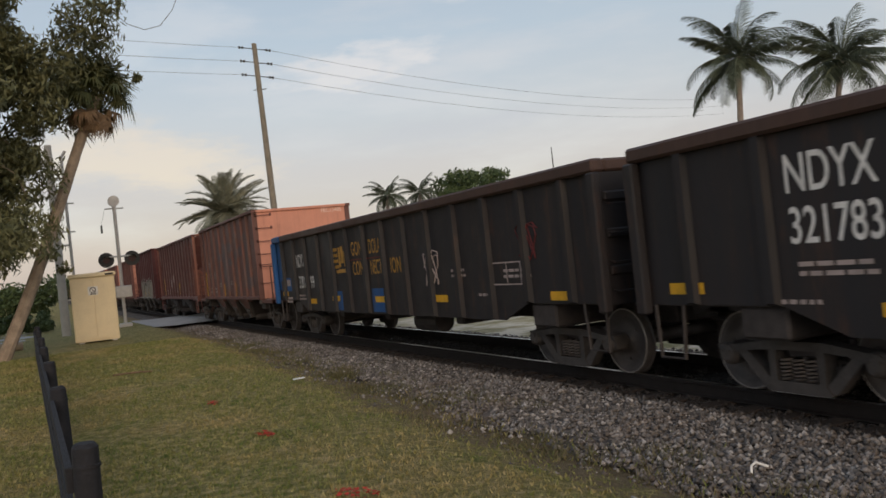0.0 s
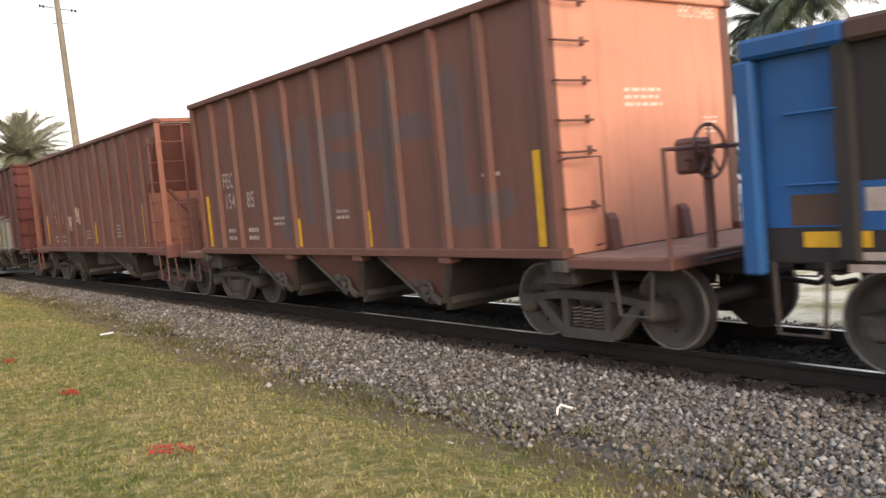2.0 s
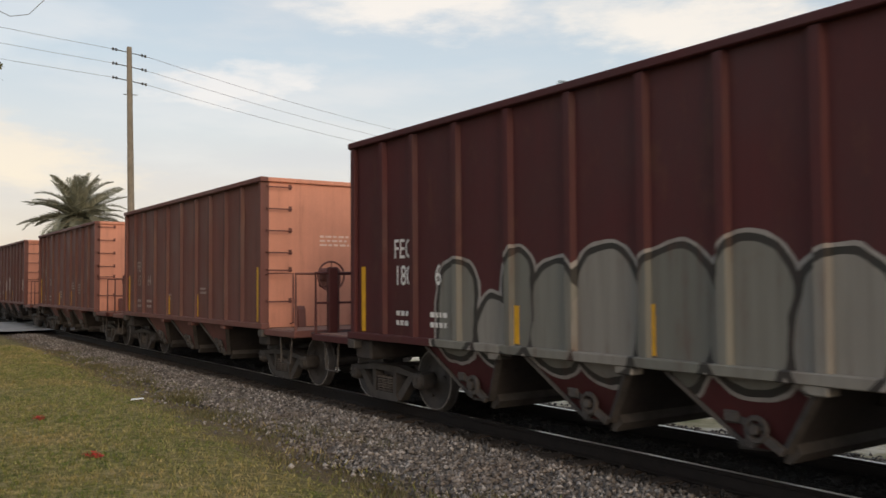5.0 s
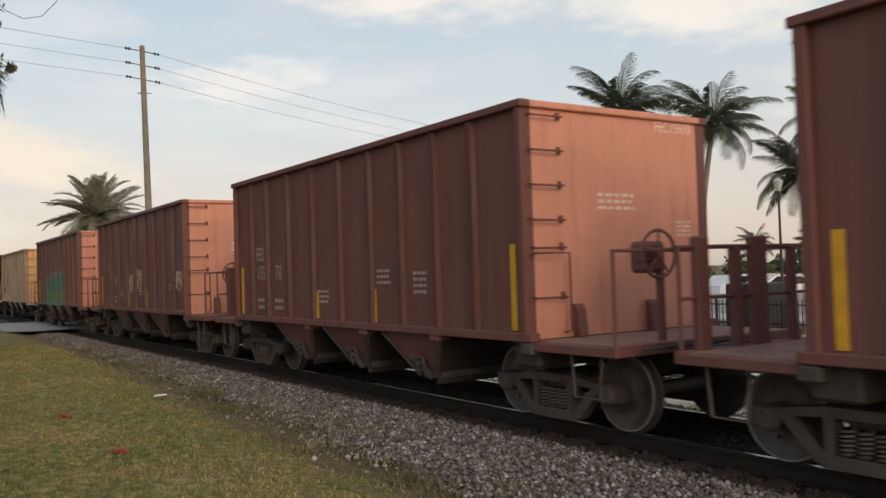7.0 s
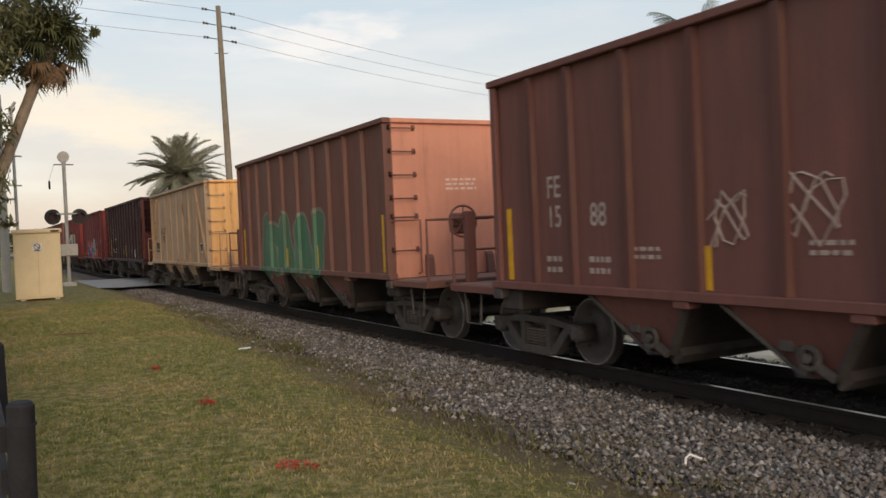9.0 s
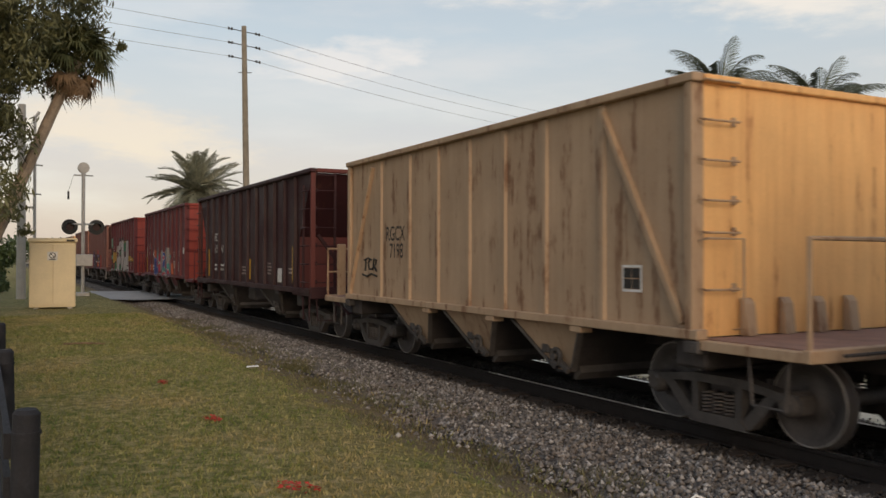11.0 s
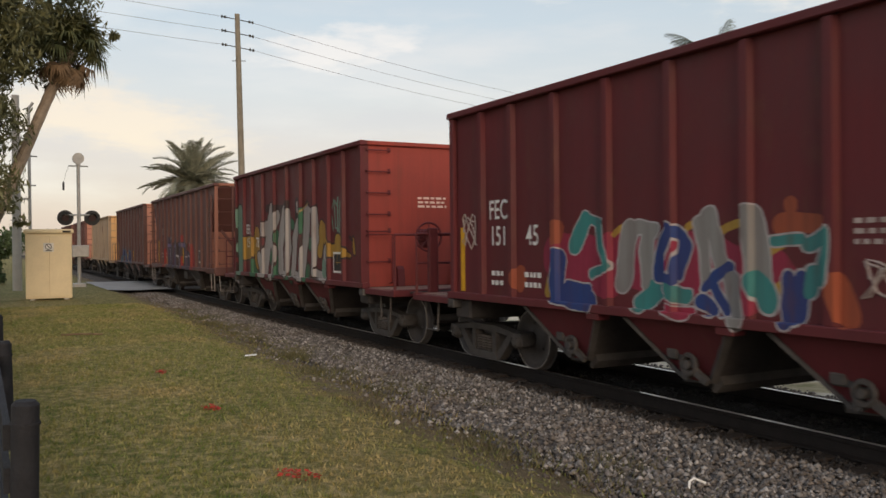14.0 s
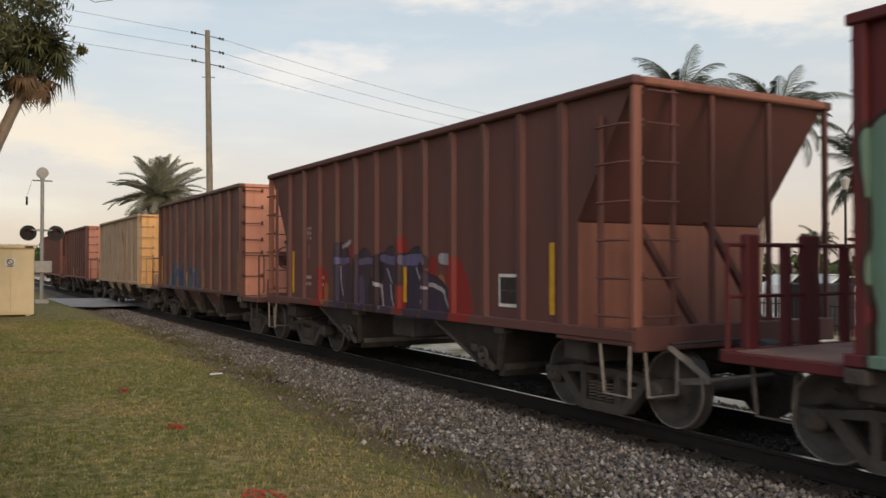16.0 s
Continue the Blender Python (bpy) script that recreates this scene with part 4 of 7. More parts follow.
    if not braces:
        brake_wheel(car, side, -0.84, -1.34, 1.94, 0.25)
        g = Geo()
        g.box(-0.92, -0.56, -1.20, -0.98, 1.74, 2.08, 0.04).box(-0.67, -0.60, -1.20, -1.12, 1.0, 1.76, 0.01).box(-0.98, -0.80, -1.24, -1.14, 1.86, 2.02, 0.02)
        part("brake_stand", g, side, car)
    if stripes:
        x = -HALF
        rear_only = stripes == "rear"
        for y, z0, z1 in ((0.26, 1.12, 2.12), (3.59, 1.12, 1.60), (5.56, 1.12, 1.55), (LEN - 0.26, 1.12, 2.05)):
            if rear_only and y < 8:
                continue
            g = Geo()
            g.box(x + 0.062, x + 0.067, y - 0.055, y + 0.055, z0, z1)
            part("reflector_strip", g, M["yellow"], car)
    truck(car, 0.14)
    truck(car, LEN - 0.14)
    for yy in (0.14, LEN - 0.14):
        part("body_bolster", Geo().box(-1.46, 1.46, yy - 0.22, yy + 0.22, 0.70, 0.99, 0.03), M["running"], car)
    return car


def slope_hopper(y_front, label, side, end, brake=False, steps=None):
    """Open hopper with sloping end sheets behind corner posts and ladders."""
    LEN, Z0, Z1, ZM = 11.64, 1.05, 3.76, 2.29
    steps = steps or side
    car = thing("slope_end_hopper_car", label, "hopper car", "train cars", m=pose(TX, y_front, 0))
    CARS.append((car, y_front))
    YB = 0.98
    g = Geo()
    for s in (-1, 1):
        x = s * (HALF - 0.07)
        poly = [(YB, Z0), (LEN - YB, Z0), (LEN - YB, ZM), (LEN - 0.07, Z1 - 0.09), (0.07, Z1 - 0.09), (YB, ZM)]
        g.prism(poly, min(x, x - s * 0.02), max(x, x - s * 0.02))
    part("side_sheet", g, side, car, "ribbed steel side sheets with raked ends")
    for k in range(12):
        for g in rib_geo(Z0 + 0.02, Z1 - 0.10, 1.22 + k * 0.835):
            part("side_rib", g, stake_paint(side), car, "rust-streaked pressed-steel stake, shade in its paint on unsprayed brown and maroon cars")
    for s in (-1, 1):
        x = s * HALF
        part("top_chord", Geo().box(min(x + s * 0.025, x - s * 0.12), max(x + s * 0.025, x - s * 0.12), -0.04, LEN + 0.04, Z1 - 0.10, Z1, 0.02), side, car)
        part("side_sill", Geo().box(min(x + s * 0.02, x - s * 0.12), max(x + s * 0.02, x - s * 0.12), -0.02, LEN + 0.02, Z0 - 0.06, Z0 + 0.06, 0.01), side, car)
    for y in (-0.05, LEN - 0.09):
        part("end_chord", Geo().box(-HALF + 0.12, HALF - 0.12, y, y + 0.14, Z1 - 0.096, Z1 - 0.004, 0.02), end, car)
    for s, y in ((-1, 0.0), (1, LEN)):
        # slope sheet from the top rim back and down, then the upright bulkhead
        g = Geo()
        xs = HALF - 0.075
        yt, yb = y - s * 0.06, y - s * YB
        yk = y - s * 2.9
        g.add([(-xs, yt, Z1 - 0.10), (xs, yt, Z1 - 0.10), (xs, yb, ZM), (-xs, yb, ZM)], [(0, 1, 2, 3)])
        g.add([(-xs, yb, ZM), (xs, yb, ZM), (xs, yk, 1.0), (-xs, yk, 1.0)], [(0, 1, 2, 3)])
        part("slope_sheet", g, side, car, "sloping end sheet in deep shade")
        g = Geo()
        g.box(-xs, xs, yb - 0.02, yb + 0.02, Z0 - 0.02, ZM - 0.02)
        for xx in (-0.55, 0.55):
            b = Geo().beam((xx - 0.75, y - s * 0.30, Z0 + 1.25), (xx + 0.15, y - s * 0.30, Z0 + 0.08), 0.07, 0.07)
            part("brace", b, side, car)
        # Bulkhead and near corner post take the end paint with its painted-in sunlight.
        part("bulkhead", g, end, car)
        for xx in (-HALF + 0.06, -0.42, 0.5, HALF - 0.06):
            g = Geo()
            w = 0.055 if xx < -1 else 0.028
            g.box(xx - w, xx + w, y - 0.05 if s > 0 else y - 0.02, y + 0.02 if s > 0 else y + 0.05, Z0 - 0.02, Z1 - 0.10, 0.012)
            part("end_post", g, end if xx < -1 else side, car)
        g = Geo()
        g.box(-HALF, HALF, min(y, y - s * 1.3), max(y, y - s * 1.3), Z0 - 0.11, Z0 - 0.03, 0.01)
        g.box(-HALF, HALF, y - 0.06, y + 0.06, Z0 - 0.16, Z0 + 0.10, 0.012)
        part("platform", g, side, car)
        # end ladder and side ladder at the corner
        g = Geo()
        g.box(-1.04, -0.99, y - 0.02, y + 0.02, Z0, Z1 - 0.12)
        part("ladder_stile", g, side, car)
        grab_irons(car, side, -1.46, -1.02, y, [1.25, 1.65, 2.05, 2.45, 2.86, 3.26, 3.6], s)
        g = Geo()
        yy = y - s * 0.52
        g.box(-HALF - 0.01, -HALF + 0.04, yy - 0.025, yy + 0.025, Z0, Z1 - 0.35)
        part("ladder_stile", g, side, car)
        for zz in (1.25, 1.65, 2.05, 2.45, 2.86, 3.26):
            g = Geo()
            g.path([(-HALF - 0.01, y - s * 0.04, zz), (-HALF - 0.07, y - s * 0.10, zz), (-HALF - 0.07, yy + s * 0.03, zz), (-HALF - 0.01, yy, zz)], 0.014, 5)
            part("ladder_rung", g, side, car)
        g = Geo()
        g.path([(-1.45, y + s * 0.03, 0.92), (-1.42, y + s * 0.05, 0.42), (-1.02, y + s * 0.05, 0.42), (-0.99, y + s * 0.03, 0.92)], 0.017, 6)
        part("step", g, steps, car)
        g = Geo()
        g.path([(-HALF, y - s * 0.05, 0.95), (-HALF, y - s * 0.06, 0.42), (-HALF, y - s * 0.45, 0.42), (-HALF, y - s * 0.52, 0.95)], 0.017, 6)
        part("step", g, steps, car)
        g = Geo()
        g.beam((-1.15, y + s * 0.06, 0.94), (-0.80, y + s * 0.30, 0.58), 0.045, 0.06).beam((-0.80, y + s * 0.30, 0.58), (-0.78, y - s * 0.25, 0.50), 0.04, 0.07)
        g.tube((-0.80, y + s * 0.30, 0.58), (0.2, y + s * 0.34, 0.60), 0.02, 6)
        part("uncoupling_lever", g, steps, car, "worn steel uncoupling lever")
        coupler(car, y + s * 0.02, s)
    for a, b in ((2.5, 4.3), (7.0, 8.8)):
        hopper_bay(car, a, b, Z0 - 0.06, M["bay"])
    part("cross_bearer", Geo().box(-1.35, 1.35, 5.3, 6.0, 0.62, 0.95, 0.03), M["running"], car)
    g = Geo()
    g.box(-0.32, 0.32, 0.0, LEN, 0.72, 0.95, 0.02)
    part("centre_sill", g, M["running"], car)
    if brake:
        brake_wheel(car, end, 0.28, -0.22, 2.95)
        g = Geo()
        g.box(0.02, 0.98, -0.32, 0.1, 2.18, 2.22).box(0.36, 0.50, -0.14, 0.0, 2.2, 3.0, 0.01).box(0.2, 0.62, -0.16, 0.08, 2.72, 3.1, 0.04)
        g.box(0.30, 0.55, -0.1, 0.12, 1.05, 2.18, 0.02)
        part("brake_stand", g, end, car)
    for y in (1.45, 5.22, LEN - 1.4):
        g = Geo()
        g.box(-HALF + 0.062, -HALF + 0.067, y - 0.05, y + 0.05, 1.2, 2.05 if y != 5.22 else 1.75)
        part("reflector_strip", g, M["yellow"], car)
    truck(car, 1.1)
    truck(car, LEN - 1.1)
    for yy in (1.1, LEN - 1.1):
        part("body_bolster", Geo().box(-1.46, 1.46, yy - 0.22, yy + 0.22, 0.68, 0.95, 0.03), M["running"], car)
    return car


def gondola(y_front, label, blue_rear=False, missing=()):
    """Low mill gondola: straight ribbed sides, heavy top chord."""
    LEN, Z0, Z1 = 15.4, 0.74, 2.76
    side = M["coal_side"]
    car = thing("gondola_car", label, "gondola car", "train cars", m=pose(TX, y_front, 0))
    CARS.append((car, y_front))
    g = Geo()
    for s in (-1, 1):
        x = s * (HALF - 0.07)
        poly = [(0.02, 1.0), (1.9, 1.0), (2.6, Z0), (LEN - 2.6, Z0), (LEN - 1.9, 1.0), (LEN - 0.02, 1.0), (LEN - 0.02, Z1 - 0.1), (0.02, Z1 - 0.1)]
        g.prism(poly, min(x, x - s * 0.03), max(x, x - s * 0.03))
    part("side_sheet", g, side, car, "dented black side sheets")
    for k in sorted(set(range(14)) - set(missing)):
        y = 0.75 + k * (LEN - 1.5) / 13
        for g in rib_geo(1.0 if y < 2.4 or y > LEN - 2.4 else Z0, Z1 - 0.12, y, 0.07, 0.10, (-1, 1), HALF):
            part("side_rib", g, side, car)
    for s in (-1, 1):
        x = s * HALF
        part("top_chord", Geo().box(min(x + s * 0.03, x - s * 0.16), max(x + s * 0.03, x - s * 0.16), -0.05, LEN - 0.8 if blue_rear else LEN + 0.05, Z1 - 0.17, Z1, 0.03), M["coal_top"], car, "rusty bulb top chord")
    for y in (-0.05, LEN - 0.13):
        part("end_chord", Geo().box(-HALF + 0.16, HALF - 0.16, y, y + 0.18, Z1 - 0.165, Z1 - 0.004, 0.03), M["coal_top"], car)
    for s, y in ((-1, 0.0), (1, LEN)):
        g = Geo()
        g.box(-HALF + 0.02, HALF - 0.02, y - 0.03, y + 0.03, 0.98, Z1 - 0.17)
        for zz in (1.4, 1.85, 2.3):
            g.box(-HALF + 0.1, HALF - 0.1, y - 0.07, y + 0.07, zz - 0.06, zz + 0.06, 0.02)
        part("end_sheet", g, M["blue"] if blue_rear and s > 0 else side, car)
        for q in (-1, 1):
            part("corner_post", Geo().box(q * HALF - 0.06, q * HALF + 0.06, y - 0.08, y + 0.08, 0.9, Z1 - 0.17, 0.02), M["blue"] if blue_rear and s > 0 else side, car)
        grab_irons(car, side, -1.46, -1.02, y + s * 0.03, [1.15, 1.5, 1.85, 2.2], s)
        g = Geo()
        g.path([(-1.5, y - s * 0.1, 1.0), (-1.5, y - s * 0.12, 0.42), (-1.5, y - s * 0.5, 0.42), (-1.5, y - s * 0.55, 1.0)], 0.022, 6)
        part("step", g, M["running"], car)
        coupler(car, y, s)
    if blue_rear:
        g = Geo()
        f = -HALF + 0.0690
        g.box(f - 0.0022, f, LEN - 0.79, LEN - 0.08, 1.27, Z1 - 0.16)
        part("repainted_panel", g, M["blue"], car, "blue repainted corner panel")
        part("repainted_patch", Geo().box(f - 0.0022, f, 14.12, 14.60, 1.24, 1.60), M["blue"], car, "blue repainted patch")
        part("primer_patch", Geo().box(f - 0.006, f - 0.0025, 14.68, 15.11, 1.285, 1.52), M["coal_top"], car, "dull grey primer patch")
        part("placard", Geo().box(f - 0.006, f - 0.0025, 14.20, 14.53, 1.38, 1.55), M["dim_white"], car, "weathered tan placard")
        for zz in (1.60, 2.14):
            part("ladder_rung", Geo().path([(f, 14.68, zz), (f - 0.06, 14.68, zz), (f - 0.06, 15.09, zz), (f, 15.09, zz)], 0.013, 5), M["blue"], car)
        for zz in (0.96, 1.05):
            part("stencil_bar", Geo().box(f - 0.006, f - 0.0025, 14.10, 14.68, zz - 0.03, zz + 0.03), M["dim_white"], car)
        for s in (-1, 1):
            x = s * HALF
            part("chord_end", Geo().box(min(x + s * 0.03, x - s * 0.16), max(x + s * 0.03, x - s * 0.16), LEN - 0.8, LEN + 0.05, Z1 - 0.17, Z1, 0.03), M["blue"], car, "blue repainted chord end")
    g = Geo()
    g.box(-0.35, 0.35, 0.2, LEN - 0.2, 0.62, 0.98, 0.02).box(-1.45, 1.45, 0.05, LEN - 0.05, 0.98, 1.04)
    for y in (4.4, 7.7, 10.6):
        g.box(-1.3, 1.3, y, y + 0.3, 0.6, 0.98, 0.02)
    g.tube((-0.9, 6.0, 0.56), (-0.9, 7.0, 0.56), 0.2, 12)
    part("underframe", g, M["running"], car)
    g = Geo()
    x = -HALF + 0.066
    for y, zz in ((1.03, 1.10), (4.74, 1.06), (7.62, 1.04), (10.4, 1.05), (12.2, 0.98), (14.76, 1.175)):
        g = Geo()
        g.box(x - 0.004, x, y - 0.26, y + 0.26, zz - 0.06, zz + 0.06)
        part("reflector_strip", g, M["yellow"], car)
    truck(car, 1.6)
    truck(car, LEN - 1.6)
    for yy in (1.6, LEN - 1.6):
        part("body_bolster", Geo().box(-1.46, 1.46, yy - 0.3, yy + 0.3, 0.66, 0.98, 0.03), M["running"], car)
    return car


SX = -HALF + 0.066     # face of the side sheets, a little proud


def marks(car, length, mark, num_a, num_b, mat, y=None, z=2.15, size=0.27, step=0.83):
    """Reporting mark and number near the rear of a car's side, split by a rib."""
    y = length - 1.26 if y is None else y
    lettering(mark, size, mat, car, (SX, y, z), squeeze=0.8)
    lettering(num_a, size, mat, car, (SX, y, z - 0.36), squeeze=0.8)
    if num_b:
        lettering(num_b, size, mat, car, (SX, y - step, z - 0.36), squeeze=0.8)
    if length == FULL and num_b and len(num_b) == 2 and len(mark) == 3:
        lettering(mark + num_a + num_b, 0.14, M["end_white"], car, (0.98, -0.004, 3.53), "end", 0.85)
    bars(car, mat, SX, y, z - 0.78, 0.36, 2, pitch=0.13, seed=1)
    bars(car, mat, SX, y - step, z - 0.78, 0.36, 2, pitch=0.13, seed=2)


def side_print(car, mat, ys, seed=0):
    for i, (y, z, w, r) in enumerate(ys):
        bars(car, mat, SX, y, z, w, r, pitch=0.085, seed=seed + i)


def slats(y0, y1, n, z0, z1, w, cols, slant=0.25):
    """Leaning letter strokes side by side."""
    out = []
    for i in range(n):
        y = y0 + (y1 - y0) * i / (n - 1)
        k = slant if i % 2 else -slant * 0.6
        out.append((y, z0 + 0.06 * (i % 3), y + k, z1 - 0.09 * ((i * 2) % 3), w, cols[i % len(cols)]))
        if i % 3 == 1:
            out.append((y, z1 - 0.12, y + (y1 - y0) / n, z1 - 0.3, w * 0.8, cols[(i + 1) % len(cols)]))
    return out


# sprayed letters, letter by letter: stroke ends along the car and in height, half width, colour
BUBBLE_BACK = [(6.35, 2.75, 5.1, 2.69, 0.11, 5), (4.95, 2.72, 4.6, 2.74, 0.11, 5), (2.64, 2.62, 2.54, 2.2, 0.08, 5), (3.95, 2.75, 3.96, 2.54, 0.15, 5), (3.26, 2.73, 3.1, 2.65, 0.08, 5),
               (1.39, 1.93, 1.27, 1.88, 0.14, 5), (5.48, 1.92, 5.48, 2.0, 0.18, 2), (3.54, 2.43, 3.52, 2.27, 0.2, 2), (5.96, 1.47, 6.04, 1.76, 0.16, 2), (5.59, 1.24, 5.59, 1.4, 0.22, 2),
               (4.62, 1.08, 4.55, 1.13, 0.16, 2), (3.27, 1.13, 3.22, 1.26, 0.13, 2), (7.43, 1.08, 7.53, 1.21, 0.24, 2), (4.4, 2.31, 4.27, 2.27, 0.12, 2)]
BUBBLE_SIDES = [(8.99, 2.73, 8.91, 1.06, 0.24, 3), (8.39, 1.75, 7.73, 1.77, 0.3, 1), (7.28, 2.07, 7.23, 1.44, 0.23, 1), (2.26, 2.16, 2.45, 1.7, 0.16, 1), (2.22, 2.07, 1.87, 1.74, 0.14, 1),
                (1.35, 1.85, 1.35, 1.57, 0.18, 1), (1.75, 1.7, 1.02, 1.67, 0.11, 1), (0.99, 1.65, 0.71, 1.58, 0.04, 1), (0.54, 1.92, 0.47, 1.67, 0.05, 1), (0.77, 1.98, 0.58, 1.92, 0.04, 5)]
BUBBLE_K = [(6.8, 2.24, 6.35, 2.25, 0.18, 0), (5.9, 2.62, 6.25, 1.88, 0.25, 0), (6.28, 1.84, 6.57, 1.16, 0.24, 0), (6.08, 1.97, 5.43, 2.54, 0.17, 0), (5.88, 1.88, 5.67, 1.69, 0.18, 0),
            (5.72, 1.6, 5.88, 1.15, 0.18, 0), (7.09, 1.49, 6.85, 1.16, 0.17, 0)]
BUBBLE_O = [(4.92, 2.58, 5.18, 1.88, 0.2, 0), (5.19, 1.84, 5.23, 1.25, 0.18, 0), (4.56, 2.52, 4.51, 1.76, 0.13, 0), (4.54, 1.72, 4.74, 1.17, 0.12, 0), (5.14, 1.16, 4.74, 1.14, 0.06, 0),
            (4.84, 2.06, 4.9, 1.68, 0.07, 7)]
BUBBLE_I = [(3.9, 2.27, 4.12, 1.9, 0.16, 0), (4.12, 1.87, 4.26, 1.22, 0.16, 0), (4.22, 1.14, 3.79, 1.14, 0.06, 0), (3.72, 1.52, 3.73, 1.15, 0.09, 0), (3.95, 2.74, 3.94, 2.62, 0.07, 0)]
BUBBLE_N = [(3.26, 2.53, 3.34, 1.9, 0.18, 0), (3.38, 1.86, 3.61, 1.13, 0.18, 0), (3.1, 2.59, 2.84, 2.54, 0.06, 0), (2.71, 2.48, 2.62, 1.95, 0.15, 0), (2.69, 1.89, 2.88, 1.22, 0.14, 0),
            (2.8, 1.19, 2.05, 1.16, 0.08, 0), (2.05, 1.68, 2.01, 1.2, 0.15, 0), (3.07, 1.76, 3.04, 1.89, 0.09, 2), (2.18, 1.43, 2.18, 1.25, 0.12, 4), (3.84, 2.36, 3.45, 2.63, 0.02, 6),
            (3.45, 2.63, 3.2, 2.72, 0.02, 6)]
BUBBLE_LOOPS = [(1.7, 2.55, 1.59, 2.73, 0.02, 4), (1.57, 2.72, 1.52, 2.16, 0.03, 4), (1.38, 2.76, 1.35, 2.04, 0.04, 4), (1.24, 2.69, 1.26, 2.04, 0.03, 4), (1.7, 2.4, 1.65, 2.1, 0.02, 4),
                (1.52, 2.16, 1.26, 2.12, 0.02, 4), (1.59, 2.73, 1.38, 2.6, 0.03, 4)]
BURNER_FIELD = [(6.61, 1.64, 5.64, 1.52, 0.32, 7), (5.54, 1.65, 4.56, 1.46, 0.29, 7), (4.48, 1.63, 3.61, 1.43, 0.3, 7), (3.55, 1.69, 3.18, 1.35, 0.19, 7), (6.66, 1.88, 6.63, 2.01, 0.11, 4),
                (3.29, 1.94, 2.94, 1.96, 0.09, 4), (3.2, 2.12, 3.2, 2.07, 0.06, 4), (7.53, 1.31, 7.47, 1.37, 0.13, 4), (2.73, 1.42, 2.62, 1.19, 0.11, 4), (5.53, 1.92, 5.32, 1.99, 0.04, 6),
                (3.74, 1.96, 4.01, 1.86, 0.04, 6), (4.26, 1.98, 4.41, 1.94, 0.03, 6), (3.42, 1.69, 3.26, 1.75, 0.04, 6), (6.85, 1.21, 6.79, 1.32, 0.07, 6), (3.33, 1.37, 3.27, 1.4, 0.05, 6)]
BURNER_A = [(6.29, 1.8, 6.11, 2.06, 0.12, 0), (6.06, 2.09, 5.85, 2.03, 0.06, 0), (5.81, 1.97, 5.68, 1.58, 0.09, 0), (5.66, 1.55, 5.99, 1.44, 0.05, 0), (6.61, 1.59, 6.68, 1.29, 0.14, 3),
            (6.66, 1.19, 5.99, 1.14, 0.11, 3), (6.45, 1.27, 6.05, 1.27, 0.06, 3)]
BURNER_B = [(5.27, 1.94, 5.42, 1.38, 0.12, 1), (5.16, 1.98, 4.91, 1.91, 0.07, 1), (5.0, 1.86, 5.05, 1.38, 0.1, 1), (5.12, 1.14, 4.9, 1.33, 0.11, 0), (4.98, 1.39, 5.12, 1.09, 0.05, 0)]
BURNER_C = [(4.67, 1.89, 4.86, 1.52, 0.09, 3), (4.66, 1.91, 4.46, 1.86, 0.05, 3), (4.45, 1.8, 4.56, 1.53, 0.08, 3), (4.9, 1.48, 4.64, 1.44, 0.06, 3), (4.74, 1.34, 4.44, 1.29, 0.08, 0),
            (4.73, 1.13, 4.37, 1.11, 0.06, 2), (4.25, 1.22, 4.09, 1.14, 0.07, 3)]
BURNER_D = [(4.13, 2.03, 3.98, 1.58, 0.09, 1), (4.24, 1.96, 4.2, 1.41, 0.07, 1), (4.21, 1.36, 3.88, 1.57, 0.06, 3), (4.12, 1.39, 3.92, 1.17, 0.06, 3), (3.85, 1.43, 3.74, 1.11, 0.1, 1),
            (3.58, 2.05, 3.51, 1.49, 0.11, 1), (3.55, 1.44, 3.41, 1.26, 0.11, 0)]
BURNER_E = [(3.37, 1.79, 3.06, 1.8, 0.05, 0), (3.0, 1.75, 2.8, 1.88, 0.06, 0), (2.8, 1.84, 2.88, 1.46, 0.06, 0), (3.19, 1.42, 3.17, 1.15, 0.09, 3), (3.04, 1.45, 3.08, 1.16, 0.07, 3),
            (2.94, 1.51, 2.99, 1.36, 0.06, 0)]
NAVY_RED = [(8.64, 1.44, 8.73, 1.12, 0.28, 4), (5.28, 2.11, 5.25, 1.99, 0.13, 4), (5.26, 1.51, 5.28, 1.14, 0.17, 4), (4.34, 1.78, 4.38, 1.65, 0.12, 4), (7.22, 1.97, 7.19, 1.82, 0.19, 4),
            (3.71, 1.63, 3.6, 1.15, 0.26, 4), (3.48, 1.54, 3.3, 1.14, 0.12, 4), (4.11, 1.53, 3.9, 1.17, 0.11, 6), (8.47, 1.34, 8.47, 1.12, 0.11, 6)]
